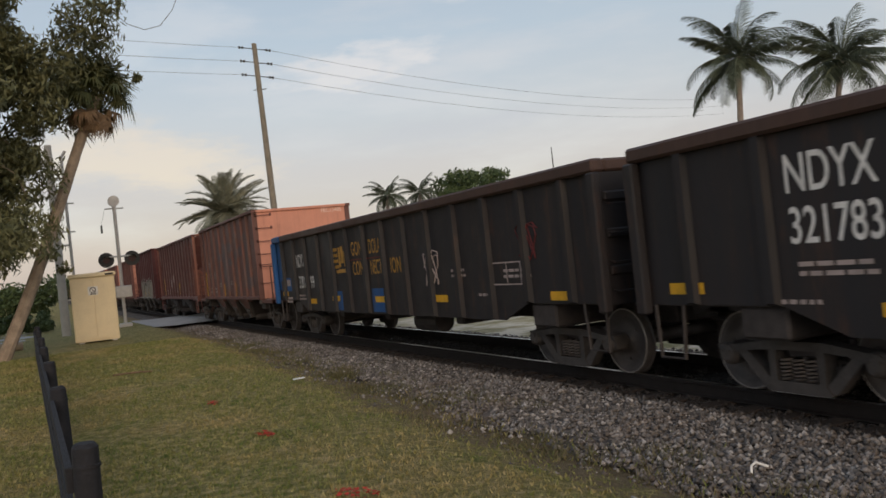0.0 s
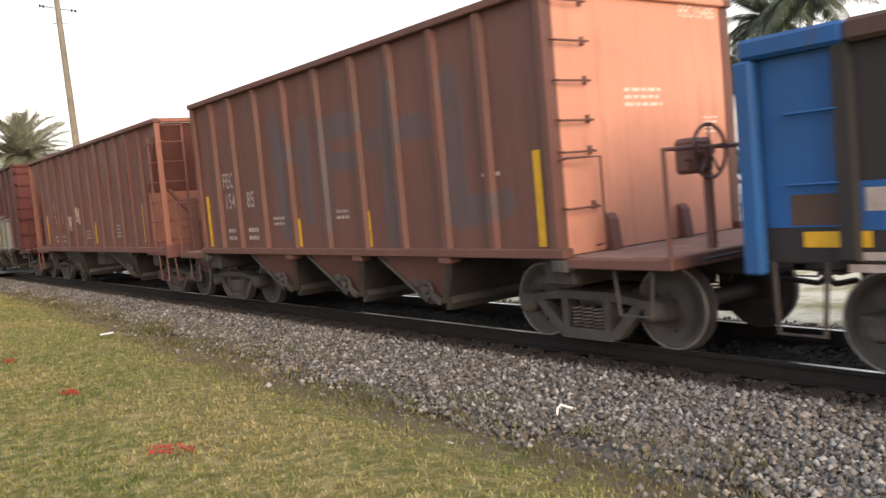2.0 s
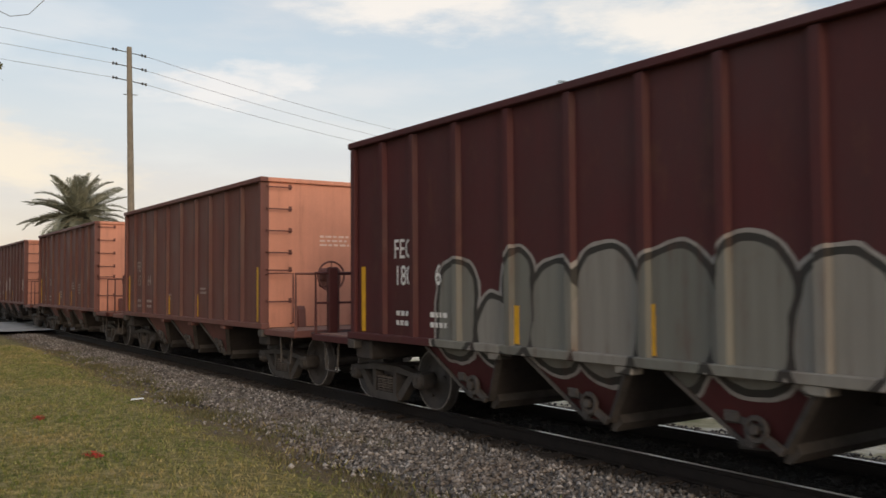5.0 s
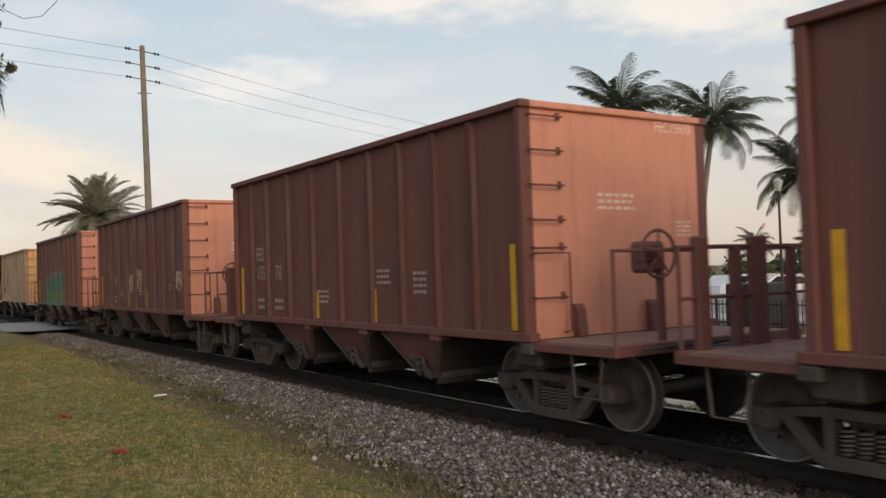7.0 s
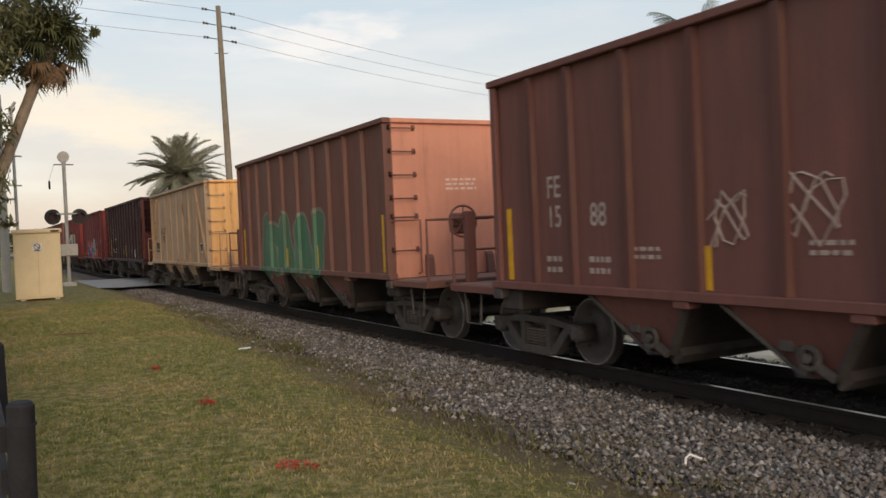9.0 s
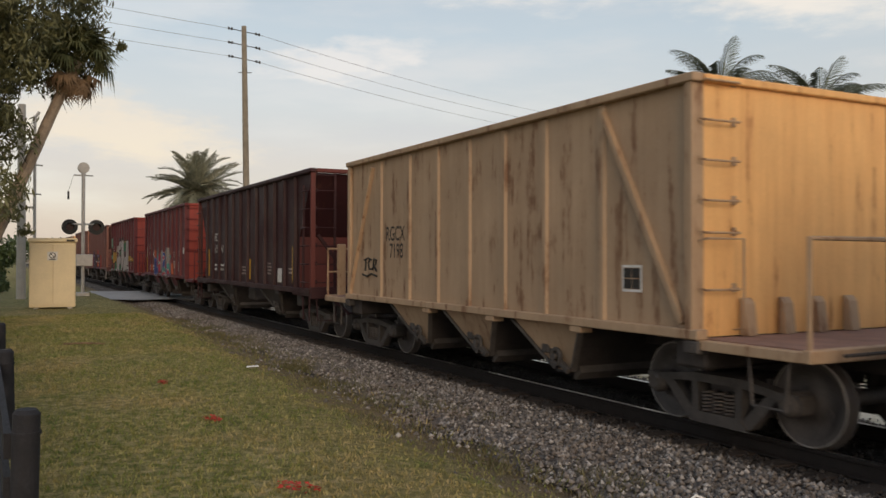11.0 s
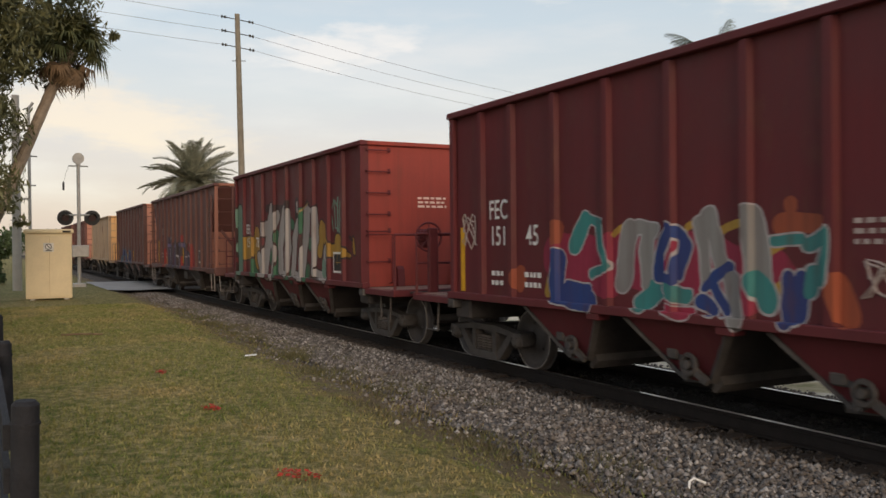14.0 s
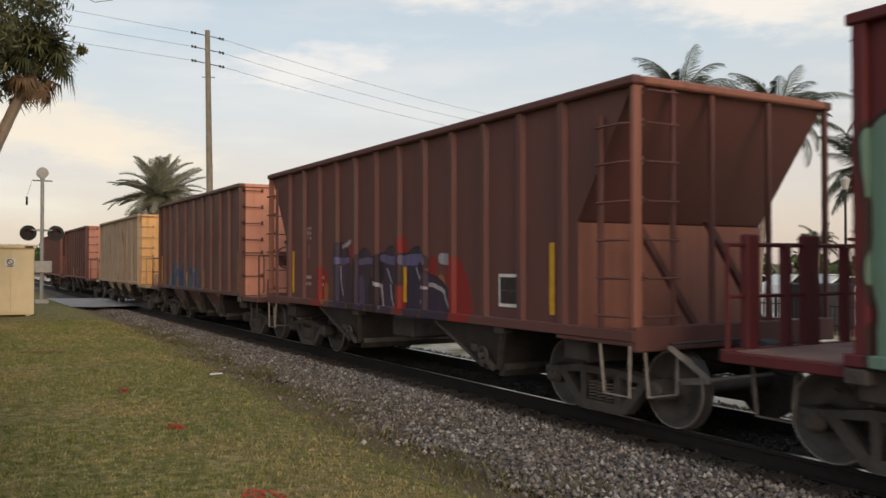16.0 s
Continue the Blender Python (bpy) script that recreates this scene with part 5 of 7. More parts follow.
NAVY_LETTERS = [(7.77, 1.82, 7.74, 1.15, 0.36, 0), (8.06, 1.85, 7.44, 1.85, 0.06, 1), (7.1, 1.67, 7.09, 1.17, 0.24, 5), (6.74, 1.82, 6.83, 1.18, 0.25, 0), (6.91, 1.85, 6.47, 1.85, 0.06, 1),
                (6.4, 1.34, 6.31, 1.13, 0.22, 5), (6.14, 1.77, 6.23, 1.58, 0.19, 5), (5.72, 1.82, 5.8, 1.15, 0.24, 0), (6.1, 1.87, 5.52, 1.87, 0.06, 1), (5.32, 1.77, 5.32, 1.6, 0.17, 5),
                (4.89, 1.77, 4.93, 1.17, 0.25, 0), (5.27, 1.86, 4.58, 1.84, 0.08, 1), (4.65, 1.69, 4.65, 1.59, 0.14, 5), (4.58, 1.39, 4.07, 1.16, 0.3, 0), (6.86, 1.48, 6.83, 1.2, 0.12, 3)]
NAVY_LINES = [(7.8, 1.74, 7.67, 1.24, 0.03, 7), (6.36, 1.49, 6.08, 1.42, 0.03, 7), (6.08, 1.42, 6.01, 1.1, 0.03, 7), (5.84, 1.73, 5.72, 1.5, 0.02, 7), (5.76, 1.45, 5.62, 1.14, 0.02, 7),
              (4.83, 1.73, 4.73, 1.52, 0.02, 7), (4.73, 1.49, 4.51, 1.47, 0.02, 7), (4.44, 1.52, 4.01, 1.37, 0.03, 7), (4.01, 1.37, 3.88, 1.15, 0.02, 7), (4.74, 1.3, 4.62, 1.27, 0.03, 7),
              (4.11, 1.84, 3.82, 1.84, 0.07, 7), (7.7, 2.11, 7.34, 2.17, 0.04, 7)]
LOBES = ((6.75, 2.06, 0.36), (6.0, 1.62, 0.30), (5.55, 2.12, 0.22), (4.95, 1.98, 0.36), (4.20, 2.10, 0.42), (3.35, 2.08, 0.42), (2.55, 2.12, 0.38), (1.75, 2.00, 0.36))


def lobed(grow, colours):
    """Fat upright letters run together, swollen by grow."""
    return [(y, 1.10 + w * 0.4, y - 0.05, z - w, w + grow, colours[k % len(colours)]) for k, (y, z, w) in enumerate(LOBES)]


M["tag_silver"] = paint_mat("maroon_side_with_silver_spray", (0.072, 0.016, 0.0175), (0.037, 0.0125, 0.0135), 0.3, tag=((lobed(0.11, (4,)), lobed(0.07, (5,)), lobed(0.0, (6, 7, 8))), ((0, 0, 0), (0, 0, 0), (0, 0, 0), (0, 0, 0), (0.33, 0.31, 0.29), (0.030, 0.034, 0.030), (0.20, 0.20, 0.175), (0.25, 0.24, 0.215), (0.165, 0.17, 0.15)), (0.03, 0.03, 0.03), 0.03))
M["tag_green"] = paint_mat("brown_side_with_green_spray", (0.175, 0.078, 0.062), (0.085, 0.045, 0.038), 0.5, tag=((slats(7.2, 3.6, 7, 1.15, 2.05, 0.28, (0, 1, 0)),), ((0.05, 0.19, 0.115), (0.07, 0.23, 0.14)), (0.22, 0.24, 0.20), 0.08))
M["tag_blue"] = paint_mat("red_side_with_blue_and_pink_spray", RED_SIDE, RED_GRIME, 0.4, tag=((BURNER_FIELD, BURNER_A, BURNER_B, BURNER_C, BURNER_D, BURNER_E), ((0.03, 0.24, 0.23), (0.25, 0.25, 0.24), (0.36, 0.03, 0.07), (0.012, 0.055, 0.20), (0.34, 0.08, 0.035), (0.02, 0.02, 0.02), (0.46, 0.28, 0.05), (0.30, 0.025, 0.06)), (0.44, 0.42, 0.42), 0.02))
M["tag_bubble"] = paint_mat("red_side_with_white_bubble_letters", RED_SIDE, RED_GRIME, 0.35, tag=((BUBBLE_BACK, BUBBLE_LOOPS, BUBBLE_SIDES, BUBBLE_K, BUBBLE_O, BUBBLE_I, BUBBLE_N), ((0.37, 0.35, 0.34), (0.38, 0.22, 0.035), (0.02, 0.15, 0.08), (0.14, 0.27, 0.21), (0.14, 0.27, 0.21), (0.022, 0.016, 0.016), (0.38, 0.28, 0.12), (0.09, 0.02, 0.02)), (0.026, 0.018, 0.017), 0.04))
M["tag_navy"] = paint_mat("brown_side_with_navy_spray", (0.128, 0.052, 0.047), (0.088, 0.043, 0.038), 0.5, tag=((NAVY_RED, NAVY_LETTERS, NAVY_LINES), ((0.022, 0.019, 0.050), (0.12, 0.115, 0.24), (0.32, 0.08, 0.02), (0.07, 0.07, 0.15), (0.27, 0.014, 0.012), (0.012, 0.010, 0.016), (0.36, 0.13, 0.03), (0.40, 0.38, 0.42)), (0.012, 0.010, 0.016), 0.035))
M["tag_teal"] = paint_mat("brown_side_with_teal_spray", (0.13, 0.055, 0.047), (0.085, 0.045, 0.038), 0.5, tag=((slats(7.4, 4.0, 7, 1.15, 1.7, 0.17, (0, 1, 0)),), ((0.012, 0.04, 0.14), (0.02, 0.13, 0.16)), (0.04, 0.13, 0.17), 0.05))

M["tag_faded"] = paint_mat("brown_side_with_faded_grey_letters", (0.155, 0.068, 0.056), (0.085, 0.045, 0.038), 0.6, tag=((((6.1, 3.0, 6.0, 1.4, 0.17, 0), (5.2, 2.9, 5.2, 1.6, 0.15, 0), (6.0, 2.6, 5.2, 2.5, 0.12, 0), (4.6, 2.8, 3.6, 2.8, 0.14, 0), (4.6, 2.3, 3.7, 2.3, 0.12, 0), (4.6, 2.8, 4.6, 1.5, 0.14, 0), (2.9, 3.1, 3.0, 1.3, 0.18, 0), (3.3, 2.5, 2.2, 2.6, 0.14, 0), (1.6, 3.0, 1.6, 1.5, 0.16, 0), (1.6, 1.5, 0.8, 1.6, 0.14, 0)),), ((0.105, 0.078, 0.084),), (0.125, 0.078, 0.074), 0.03))

FULL = 9.28


def build_train():
    W, DW = M["white_paint"], M["dim_white"]
    g1 = gondola(-7.7, "black gondola car with white reporting marks and yellow strips", missing=(11,))
    x = SX
    lettering("NDYX", 0.36, W, g1, (x, 12.86, 2.03), squeeze=0.68)
    lettering("321783", 0.34, W, g1, (x, 12.84, 1.57), squeeze=0.70)
    side_print(g1, DW, ((12.86, 1.36, 0.8, 2), (13.3, 1.02, 0.5, 1)), 5)
    g2 = gondola(8.43, "black gondola car with a blue repainted corner and gold lettering", True)
    lettering("NDYX", 0.34, W, g2, (x, 13.05, 1.86), squeeze=0.58)
    lettering("3201", 0.32, W, g2, (x, 13.04, 1.32), squeeze=0.64)
    lettering("99", 0.32, W, g2, (x, 12.15, 1.31), squeeze=0.74)
    side_print(g2, DW, ((13.09, 1.10, 0.7, 2), (4.0, 1.5, 0.5, 2), (2.1, 1.45, 0.8, 2), (3.1, 1.1, 0.5, 1)), 8)
    for yy, zz, w in ((10.28, 2.16, 0.52), (10.22, 2.03, 0.44), (10.16, 1.90, 0.36), (10.10, 1.77, 0.30), (10.04, 1.66, 0.26)):
        part("emblem_stripe", Geo().box(x - 0.003, x, yy - w / 2, yy + w / 2, zz - 0.035, zz + 0.035), M["gold"], g2)
    g = Geo()
    g.box(x - 0.003, x, 9.46, 10.0, 1.63, 1.71).box(x - 0.003, x, 9.82, 9.94, 1.76, 2.20).box(x - 0.003, x, 9.62, 9.78, 1.84, 2.22).box(x - 0.003, x, 9.46, 9.58, 1.76, 2.10)
    part("emblem", g, M["gold"], g2, "worn gold emblem blocks")
    for yy, zz, t in ((8.72, 1.98, "GON"), (7.66, 1.98, "DOLA"), (8.72, 1.56, "CON"), (7.66, 1.56, "NECT"), (6.62, 1.56, "ION")):
        lettering(t, 0.30, M["gold"], g2, (x, yy, zz), squeeze=0.72 if len(t) == 3 else 0.60)
    for a, b, c in ((7.2, 8.05, 1.26), (9.95, 10.3, 1.22)):
        part("repainted_patch", Geo().box(x + 0.002, x + 0.0035, a, b, 0.78, c), M["blue"], g2, "blue repainted patch")
    part("paint_line", Geo().box(x - 0.003, x, 7.3, 9.2, 1.875, 1.895), M["spray_red"], g2, "thin sprayed red line")
    scribbles(g2, ((5.0, 1.6, 0.34),), 6)
    scribbles(g2, ((1.75, 1.9, 0.3),), 7, M["spray_red"])
    g = Geo()
    for a, b, c, d in ((2.0, 2.85, 1.58, 1.6), (2.0, 2.85, 1.26, 1.28), (2.0, 2.02, 1.28, 1.58), (2.83, 2.85, 1.28, 1.58), (2.4, 2.42, 1.28, 1.58)):
        g.box(SX - 0.003, SX, a, b, c, d)
    part("data_panel", g, M["dim_white"], g2, "white outlined stencil panel")
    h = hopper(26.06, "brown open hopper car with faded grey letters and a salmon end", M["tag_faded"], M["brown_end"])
    marks(h, FULL, "FEC", "154", "85", DW)
    side_print(h, DW, ((6.2, 1.55, 0.4, 2), (4.2, 1.6, 0.4, 2), (1.0, 1.9, 0.3, 1)), 3)
    h = slope_hopper(37.33, "brown hopper car with sloping ends and a brake wheel", M["brown_side"], M["brown_mid"], True)
    marks(h, 11.64, "FE", "15", "5", DW, y=9.26, z=2.15, size=0.25, step=0.82)
    scribbles(h, ((7.7, 1.75, 0.25), (6.8, 1.95, 0.22)), 23)
    side_print(h, DW, ((5.9, 1.5, 0.45, 3), (3.3, 1.6, 0.35, 4)), 24)
    h = hopper(51.62, "maroon hopper car with silver spray-painted letters", M["tag_silver"], M["dark_end"], rise=0.13)
    marks(h, FULL, "FEC", "180", "6", W, y=7.93)
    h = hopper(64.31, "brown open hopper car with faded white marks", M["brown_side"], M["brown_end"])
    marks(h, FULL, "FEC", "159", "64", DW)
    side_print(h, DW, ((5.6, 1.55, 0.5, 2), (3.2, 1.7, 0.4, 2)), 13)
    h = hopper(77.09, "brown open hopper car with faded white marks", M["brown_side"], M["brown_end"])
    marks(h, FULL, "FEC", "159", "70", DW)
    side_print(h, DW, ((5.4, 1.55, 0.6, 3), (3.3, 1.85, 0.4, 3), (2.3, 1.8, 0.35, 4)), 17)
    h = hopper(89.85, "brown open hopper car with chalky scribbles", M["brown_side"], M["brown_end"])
    marks(h, FULL, "FE", "15", "88", DW)
    side_print(h, DW, ((6.4, 1.5, 0.5, 2), (4.2, 1.55, 0.4, 2), (1.3, 1.7, 0.3, 2)), 21)
    scribbles(h, ((5.27, 1.8, 0.28), (4.35, 1.9, 0.34), (0.6, 1.85, 0.3)), 2)
    hopper(102.61, "brown open hopper car with a green sprayed patch", M["tag_green"], M["brown_end"])
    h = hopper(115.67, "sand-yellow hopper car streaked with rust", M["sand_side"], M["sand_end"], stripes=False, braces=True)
    lettering("RGCX", 0.26, M["black_paint"], h, (x, 7.2, 2.1), squeeze=0.8)
    lettering("7198", 0.26, M["black_paint"], h, (x, 7.15, 1.8), squeeze=0.8)
    for y0, y1 in ((8.14, 9.24), (1.42, 0.14)):
        for s in (-1, 1):
            part("diagonal_brace", Geo().beam((s * (HALF - 0.05), y0, 3.45), (s * (HALF - 0.05), y1, 1.15), 0.10, 0.06), M["sand_side"], h)
    sx = SX - 0.004
    for pts in (((8.62, 1.80), (8.30, 1.86)), ((8.46, 1.84), (8.52, 1.50)), ((8.08, 1.80), (8.20, 1.84), (8.29, 1.70), (8.24, 1.55), (8.06, 1.56)), ((7.98, 1.52), (7.90, 1.84), (7.74, 1.80), (7.78, 1.68), (7.92, 1.66), (7.72, 1.50)), ((8.75, 1.40), (8.4, 1.34), (8.1, 1.42), (7.7, 1.36))):
        part("sprayed_letter", Geo().path([(sx, 8.38 + (a - 8.3) * 0.66, 1.66 + (b - 1.66) * 0.66) for a, b in pts], 0.019, 5), M["black_paint"], h)
    data_panel(h, 0.96, 1.45, 0.7)
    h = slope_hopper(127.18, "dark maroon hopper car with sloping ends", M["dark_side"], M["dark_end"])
    marks(h, 11.64, "FEC", "131", "43", W, y=9.26, z=2.3, size=0.25, step=0.82)
    side_print(h, DW, ((5.85, 1.5, 0.45, 3), (3.34, 1.62, 0.34, 4), (3.02, 1.64, 0.2, 4), (1.5, 1.5, 0.5, 2)), 31)
    g = Geo()
    g.box(SX - 0.004, SX, 2.24, 2.64, 1.19, 1.53)
    part("data_panel", g, M["white_paint"], h, "blank white stencil panel")
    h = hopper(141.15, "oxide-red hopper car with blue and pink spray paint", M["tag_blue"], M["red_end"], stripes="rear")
    marks(h, FULL, "FEC", "151", "45", W)
    side_print(h, DW, ((1.3, 2.0, 0.32, 3), (2.35, 1.95, 0.4, 3)), 33)
    g = Geo().box(SX - 0.004, SX, 0.44, 0.66, 1.92, 2.14)
    part("data_panel", g, M["white_paint"], h, "small white placard")
    g = Geo()
    for a, b, c, d in ((1.05, 1.53, 1.26, 1.28), (1.05, 1.53, 1.58, 1.60), (1.05, 1.07, 1.28, 1.58), (1.51, 1.53, 1.28, 1.58), (1.07, 1.51, 1.35, 1.365)):
        g.box(SX - 0.004, SX, a, b, c, d)
    part("data_panel", g, M["white_paint"], h, "white outlined stencil panel")
    scribbles(h, ((2.3, 1.5, 0.2),), 14)
    scribbles(h, ((8.8, 1.98, 0.26),), 9)
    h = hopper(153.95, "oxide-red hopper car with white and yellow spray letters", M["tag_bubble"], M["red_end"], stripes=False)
    lettering("FEC15420", 0.16, M["white_paint"], h, (1.0, -0.004, 3.38), "end", 0.8)
    data_panel(h, 1.4)
    lettering("FEC", 0.27, W, h, (x, 8.05, 2.13), squeeze=0.8)
    lettering("154", 0.27, W, h, (x, 8.05, 1.77), squeeze=0.8)
    lettering("78", 0.27, W, h, (x, 7.2, 1.77), squeeze=0.8)
    h = slope_hopper(165.72, "brown hopper car with sloping ends and navy spray letters", M["tag_navy"], M["brown_mid"], steps=M["step_steel"])
    data_panel(h, 2.36)
    marks(h, 11.64, "FE", "1", "1", DW, y=9.35, z=2.28, size=0.25, step=0.6)
    hopper(179.61, "brown open hopper car with a teal sprayed patch", M["tag_teal"], M["brown_end"])
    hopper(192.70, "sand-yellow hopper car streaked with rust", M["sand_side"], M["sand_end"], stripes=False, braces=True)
    hopper(207.22 - 0.3, "brown open hopper car far down the train", M["brown_side"], M["brown_end"])
    slope_hopper(218.6, "brown hopper car with sloping ends far back", M["brown_side"], M["brown_mid"])


def data_panel(car, y, z=1.27, k=1.0):
    """Four black squares in a white border, its lower edge at z."""
    g = Geo()
    for a in (-0.2, 0.0):
        for b in (0.03, 0.20):
            g.box(SX - 0.004, SX, y + (a + 0.012) * k, y + (a + 0.188) * k, z + b * k, z + (b + 0.15) * k)
    p = part("data_panel", g, M["black_paint"], car, "black stencil squares in a white border")
    g = Geo()
    for a, b, c, d in ((-0.24, 0.22, -0.02, 0.02), (-0.24, 0.22, 0.36, 0.40), (-0.24, -0.205, 0.02, 0.36), (0.19, 0.22, 0.02, 0.36)):
        g.box(SX - 0.004, SX, y + a * k, y + b * k, z + c * k, z + d * k)
    part("panel_border", g, M["white_paint"], p)


def scribbles(car, places, seed, mat=None):
    """Loose chalk-white loops sprayed on the side."""
    rnd = random.Random(seed)
    for y, z, r in places:
        pts = []
        for i in range(26):
            t = i * 0.62
            pts.append((SX - 0.003, y + r * math.cos(t * 1.0) * (0.5 + 0.5 * rnd.random()), z + r * 1.1 * math.sin(t * 1.37) * (0.5 + 0.5 * rnd.random())))
        part("scribble", Geo().path(pts, 0.011, 4), mat or M["dim_white"], car)


build_train()


# ---- lineside ----
def signal_case():
    c = thing("signal_case", "cream steel signal equipment cabinet on the grass by the crossing", "cabinet", m=pose(1.63, 30.0, 0.10, 0, 0, -2))
    g = Geo()
    g.box(-0.68, 0.68, 0.0, 0.85, 0.08, 2.16, 0.02)
    part("body", g, M["cream_steel"], c)
    g = Geo()
    g.box(-0.73, 0.73, -0.06, 0.92, 2.16, 2.30, 0.03)
    part("roof", g, M["cream_steel"], c)
    for s in (-1, 1):
        g = Geo()
        g.box(min(0.01 * s, 0.65 * s), max(0.01 * s, 0.65 * s), -0.025, 0.0, 0.16, 2.10, 0.008)
        part("door", g, M["cream_steel"], c)
    g = Geo()
    g.box(-0.16, 0.14, -0.034, -0.026, 1.58, 1.86)
    s = part("sign", g, M["white_paint"], c, "small white warning notice")
    g = Geo()
    g.ring((-0.01, -0.036, 1.74), (0, 1, 0), 0.085, 0.012, 18, 4)
    g.beam((-0.07, -0.037, 1.80), (0.05, -0.037, 1.68), 0.004, 0.02)
    g.box(-0.10, 0.08, -0.038, -0.035, 1.60, 1.63)
    part("pictogram", g, M["black_paint"], s)
    g = Geo()
    g.box(0.40, 0.64, -0.066, -0.058, 2.19, 2.25)
    part("lettering", g, M["black_paint"], c)
    for x in (-0.55, 0.45):
        g = Geo()
        g.box(x, x + 0.14, 0.05, 0.8, -0.05, 0.08)
        part("foot", g, M["grey_steel"], c)


def crossing_signal():
    c = thing("crossing_signal", "grey railway crossing mast with two flashing-light heads", "crossing signal", m=pose(3.28, 39.0, 0.05))
    g = Geo()
    g.tube((0, 0, 0), (0, 0, 5.2), 0.075, 12).box(-0.25, 0.25, -0.25, 0.25, 0, 0.25, 0.03)
    part("mast", g, M["grey_steel"], c)
    g = Geo()
    g.tube((0, 0, 5.2), (0, 0, 5.32), 0.09, 12).tube((0, -0.10, 5.5), (0, 0.12, 5.5), 0.23, 16).tube((-0.38, 0, 5.18), (0.38, 0, 5.18), 0.03, 6)
    part("bell", g, M["grey_steel"], c, "round crossing bell")
    g = Geo()
    g.tube((-0.55, 0, 3.12), (0.55, 0, 3.12), 0.04, 8)
    part("crossarm", g, M["grey_steel"], c)
    for s in (-1, 1):
        x = 0.52 * s
        g = Geo()
        g.tube((x, -0.02, 3.0), (x, 0.03, 3.0), 0.32, 20).tube((x, -0.02, 3.0), (x, 0.22, 3.0), 0.17, 14)
        h = part("light_head", g, M["black_steel"], c, "black round light head")
        g = Geo()
        g.tube((x, -0.035, 3.0), (x, -0.021, 3.0), 0.15, 18)
        part("lens", g, M["glass_red"], h, "unlit dark red lens")
        g = Geo()
        n = 10
        for i in range(n):
            a, b = math.pi * i / n, math.pi * (i + 1) / n
            g.add([(x + 0.17 * math.cos(t), yy, 3.0 + 0.17 * math.sin(t)) for t, yy in ((a, -0.02), (b, -0.02), (b, -0.30), (a, -0.30))], [(0, 1, 2, 3)])
        part("visor", g, M["black_steel"], h)
    g = Geo()
    g.box(-0.28, 0.38, -0.14, 0.14, 1.35, 1.85, 0.03)
    part("junction_box", g, M["grey_steel"], c)
    # dropped street-lamp pendant on its own thin wire
    g = Geo()
    g.box(-0.62, -0.54, -0.04, 0.04, 4.15, 4.5, 0.02)
    g.tube((-0.58, 0, 4.5), (-0.38, 0, 5.18), 0.008, 4)
    part("hanging_fitting", g, M["black_steel"], c)


def concrete_pole():
    c = thing("concrete_pole", "pale concrete service pole with a conduit pipe", "pole", m=pose(0.9, 37.5, 0.1))
    g = Geo()
    g.tube((0, 0, 0), (0, 0, 7.7), 0.18, 12, 0.14)
    part("shaft", g, M["concrete"], c)
    g = Geo()
    g.path([(0.48, 0.0, 0), (0.46, 0.0, 7.2), (0.62, 0.0, 7.45)], 0.06, 8)
    for z in (1.4, 3.6, 5.4, 6.6):
        g.box(0.1, 0.5, -0.04, 0.04, z, z + 0.08)
    part("conduit", g, M["grey_steel"], c, "galvanised conduit with brackets")
    for z, w in ((4.2, 0.55), (5.35, 0.6)):
        g = Geo()
        g.tube((-0.1, -0.05, z), (0.15 + w, -0.05, z - 0.03), 0.03, 6)
        part("bracket", g, M["grey_steel"], c)


POLE = Vector((11.25, 42.6, -0.2))
POLE_TOP = Vector((11.05, 42.8, 13.45))
LINE = Vector((0.945, 0.325, 0)).normalized()


def power_pole():
    c = thing("utility_pole", "tall leaning wooden power pole with three tiers of insulators", "utility pole")
    g = Geo()
    g.tube(POLE, POLE_TOP, 0.19, 12, 0.12)
    part("shaft", g, M["pole_wood"], c)
    d = (POLE_TOP - POLE).normalized()
    side = Vector((0.94, -0.34, 0))
    ends = []
    for k, drop in enumerate((0.25, 0.95, 1.65)):
        p = POLE_TOP - d * drop
        g = Geo()
        a, b = p - side * 0.75 + Vector((0, 0, 0.12)), p + side * 0.75 - Vector((0, 0, 0.16))
        g.tube(a, b, 0.022, 6)
        for q in (a, b, a + (p - a) * 0.2, b + (p - b) * 0.2):
            g.tube(q - Vector((0, 0, 0.06)), q + Vector((0, 0, 0.06)), 0.05, 8)
        part("insulator_arm", g, M["black_steel"], c)
        ends.append((a, b))
    p = POLE_TOP - d * 2.35
    g = Geo()
    g.tube(p - side * 0.3, p + side * 0.35, 0.02, 6)
    part("insulator_arm", g, M["black_steel"], c)
    for k, (a, b) in enumerate(ends):
        for start, way, name in ((a, -LINE, "w"), (b, LINE, "e")):
            far = start + way * 48 + Vector((0, 0, 0.1))
            pts = []
            for i in range(17):
                t = i / 16
                q = start.lerp(far, t)
                q.z -= 1.1 * 4 * t * (1 - t) * (0.55 if name == "w" else 0.9)
                pts.append(q)
            g = Geo()
            g.path(pts, 0.010, 4)
            solid("power_wire", g, M["wire"], "thin dark overhead power wire hung from the wooden pole", "wire", "overhead wires")


def loose_cable():
    g = Geo()
    g.path([(3.6, 34.9, 12.5), (4.1, 34.8, 12.0), (4.7, 34.7, 11.75), (5.3, 34.6, 11.9), (5.8, 34.5, 12.5), (6.2, 34.4, 13.4), (6.5, 34.3, 14.8)], 0.014, 5)
    solid("loose_cable", g, M["wire"], "dark cable looping loosely from the tree", "cable")


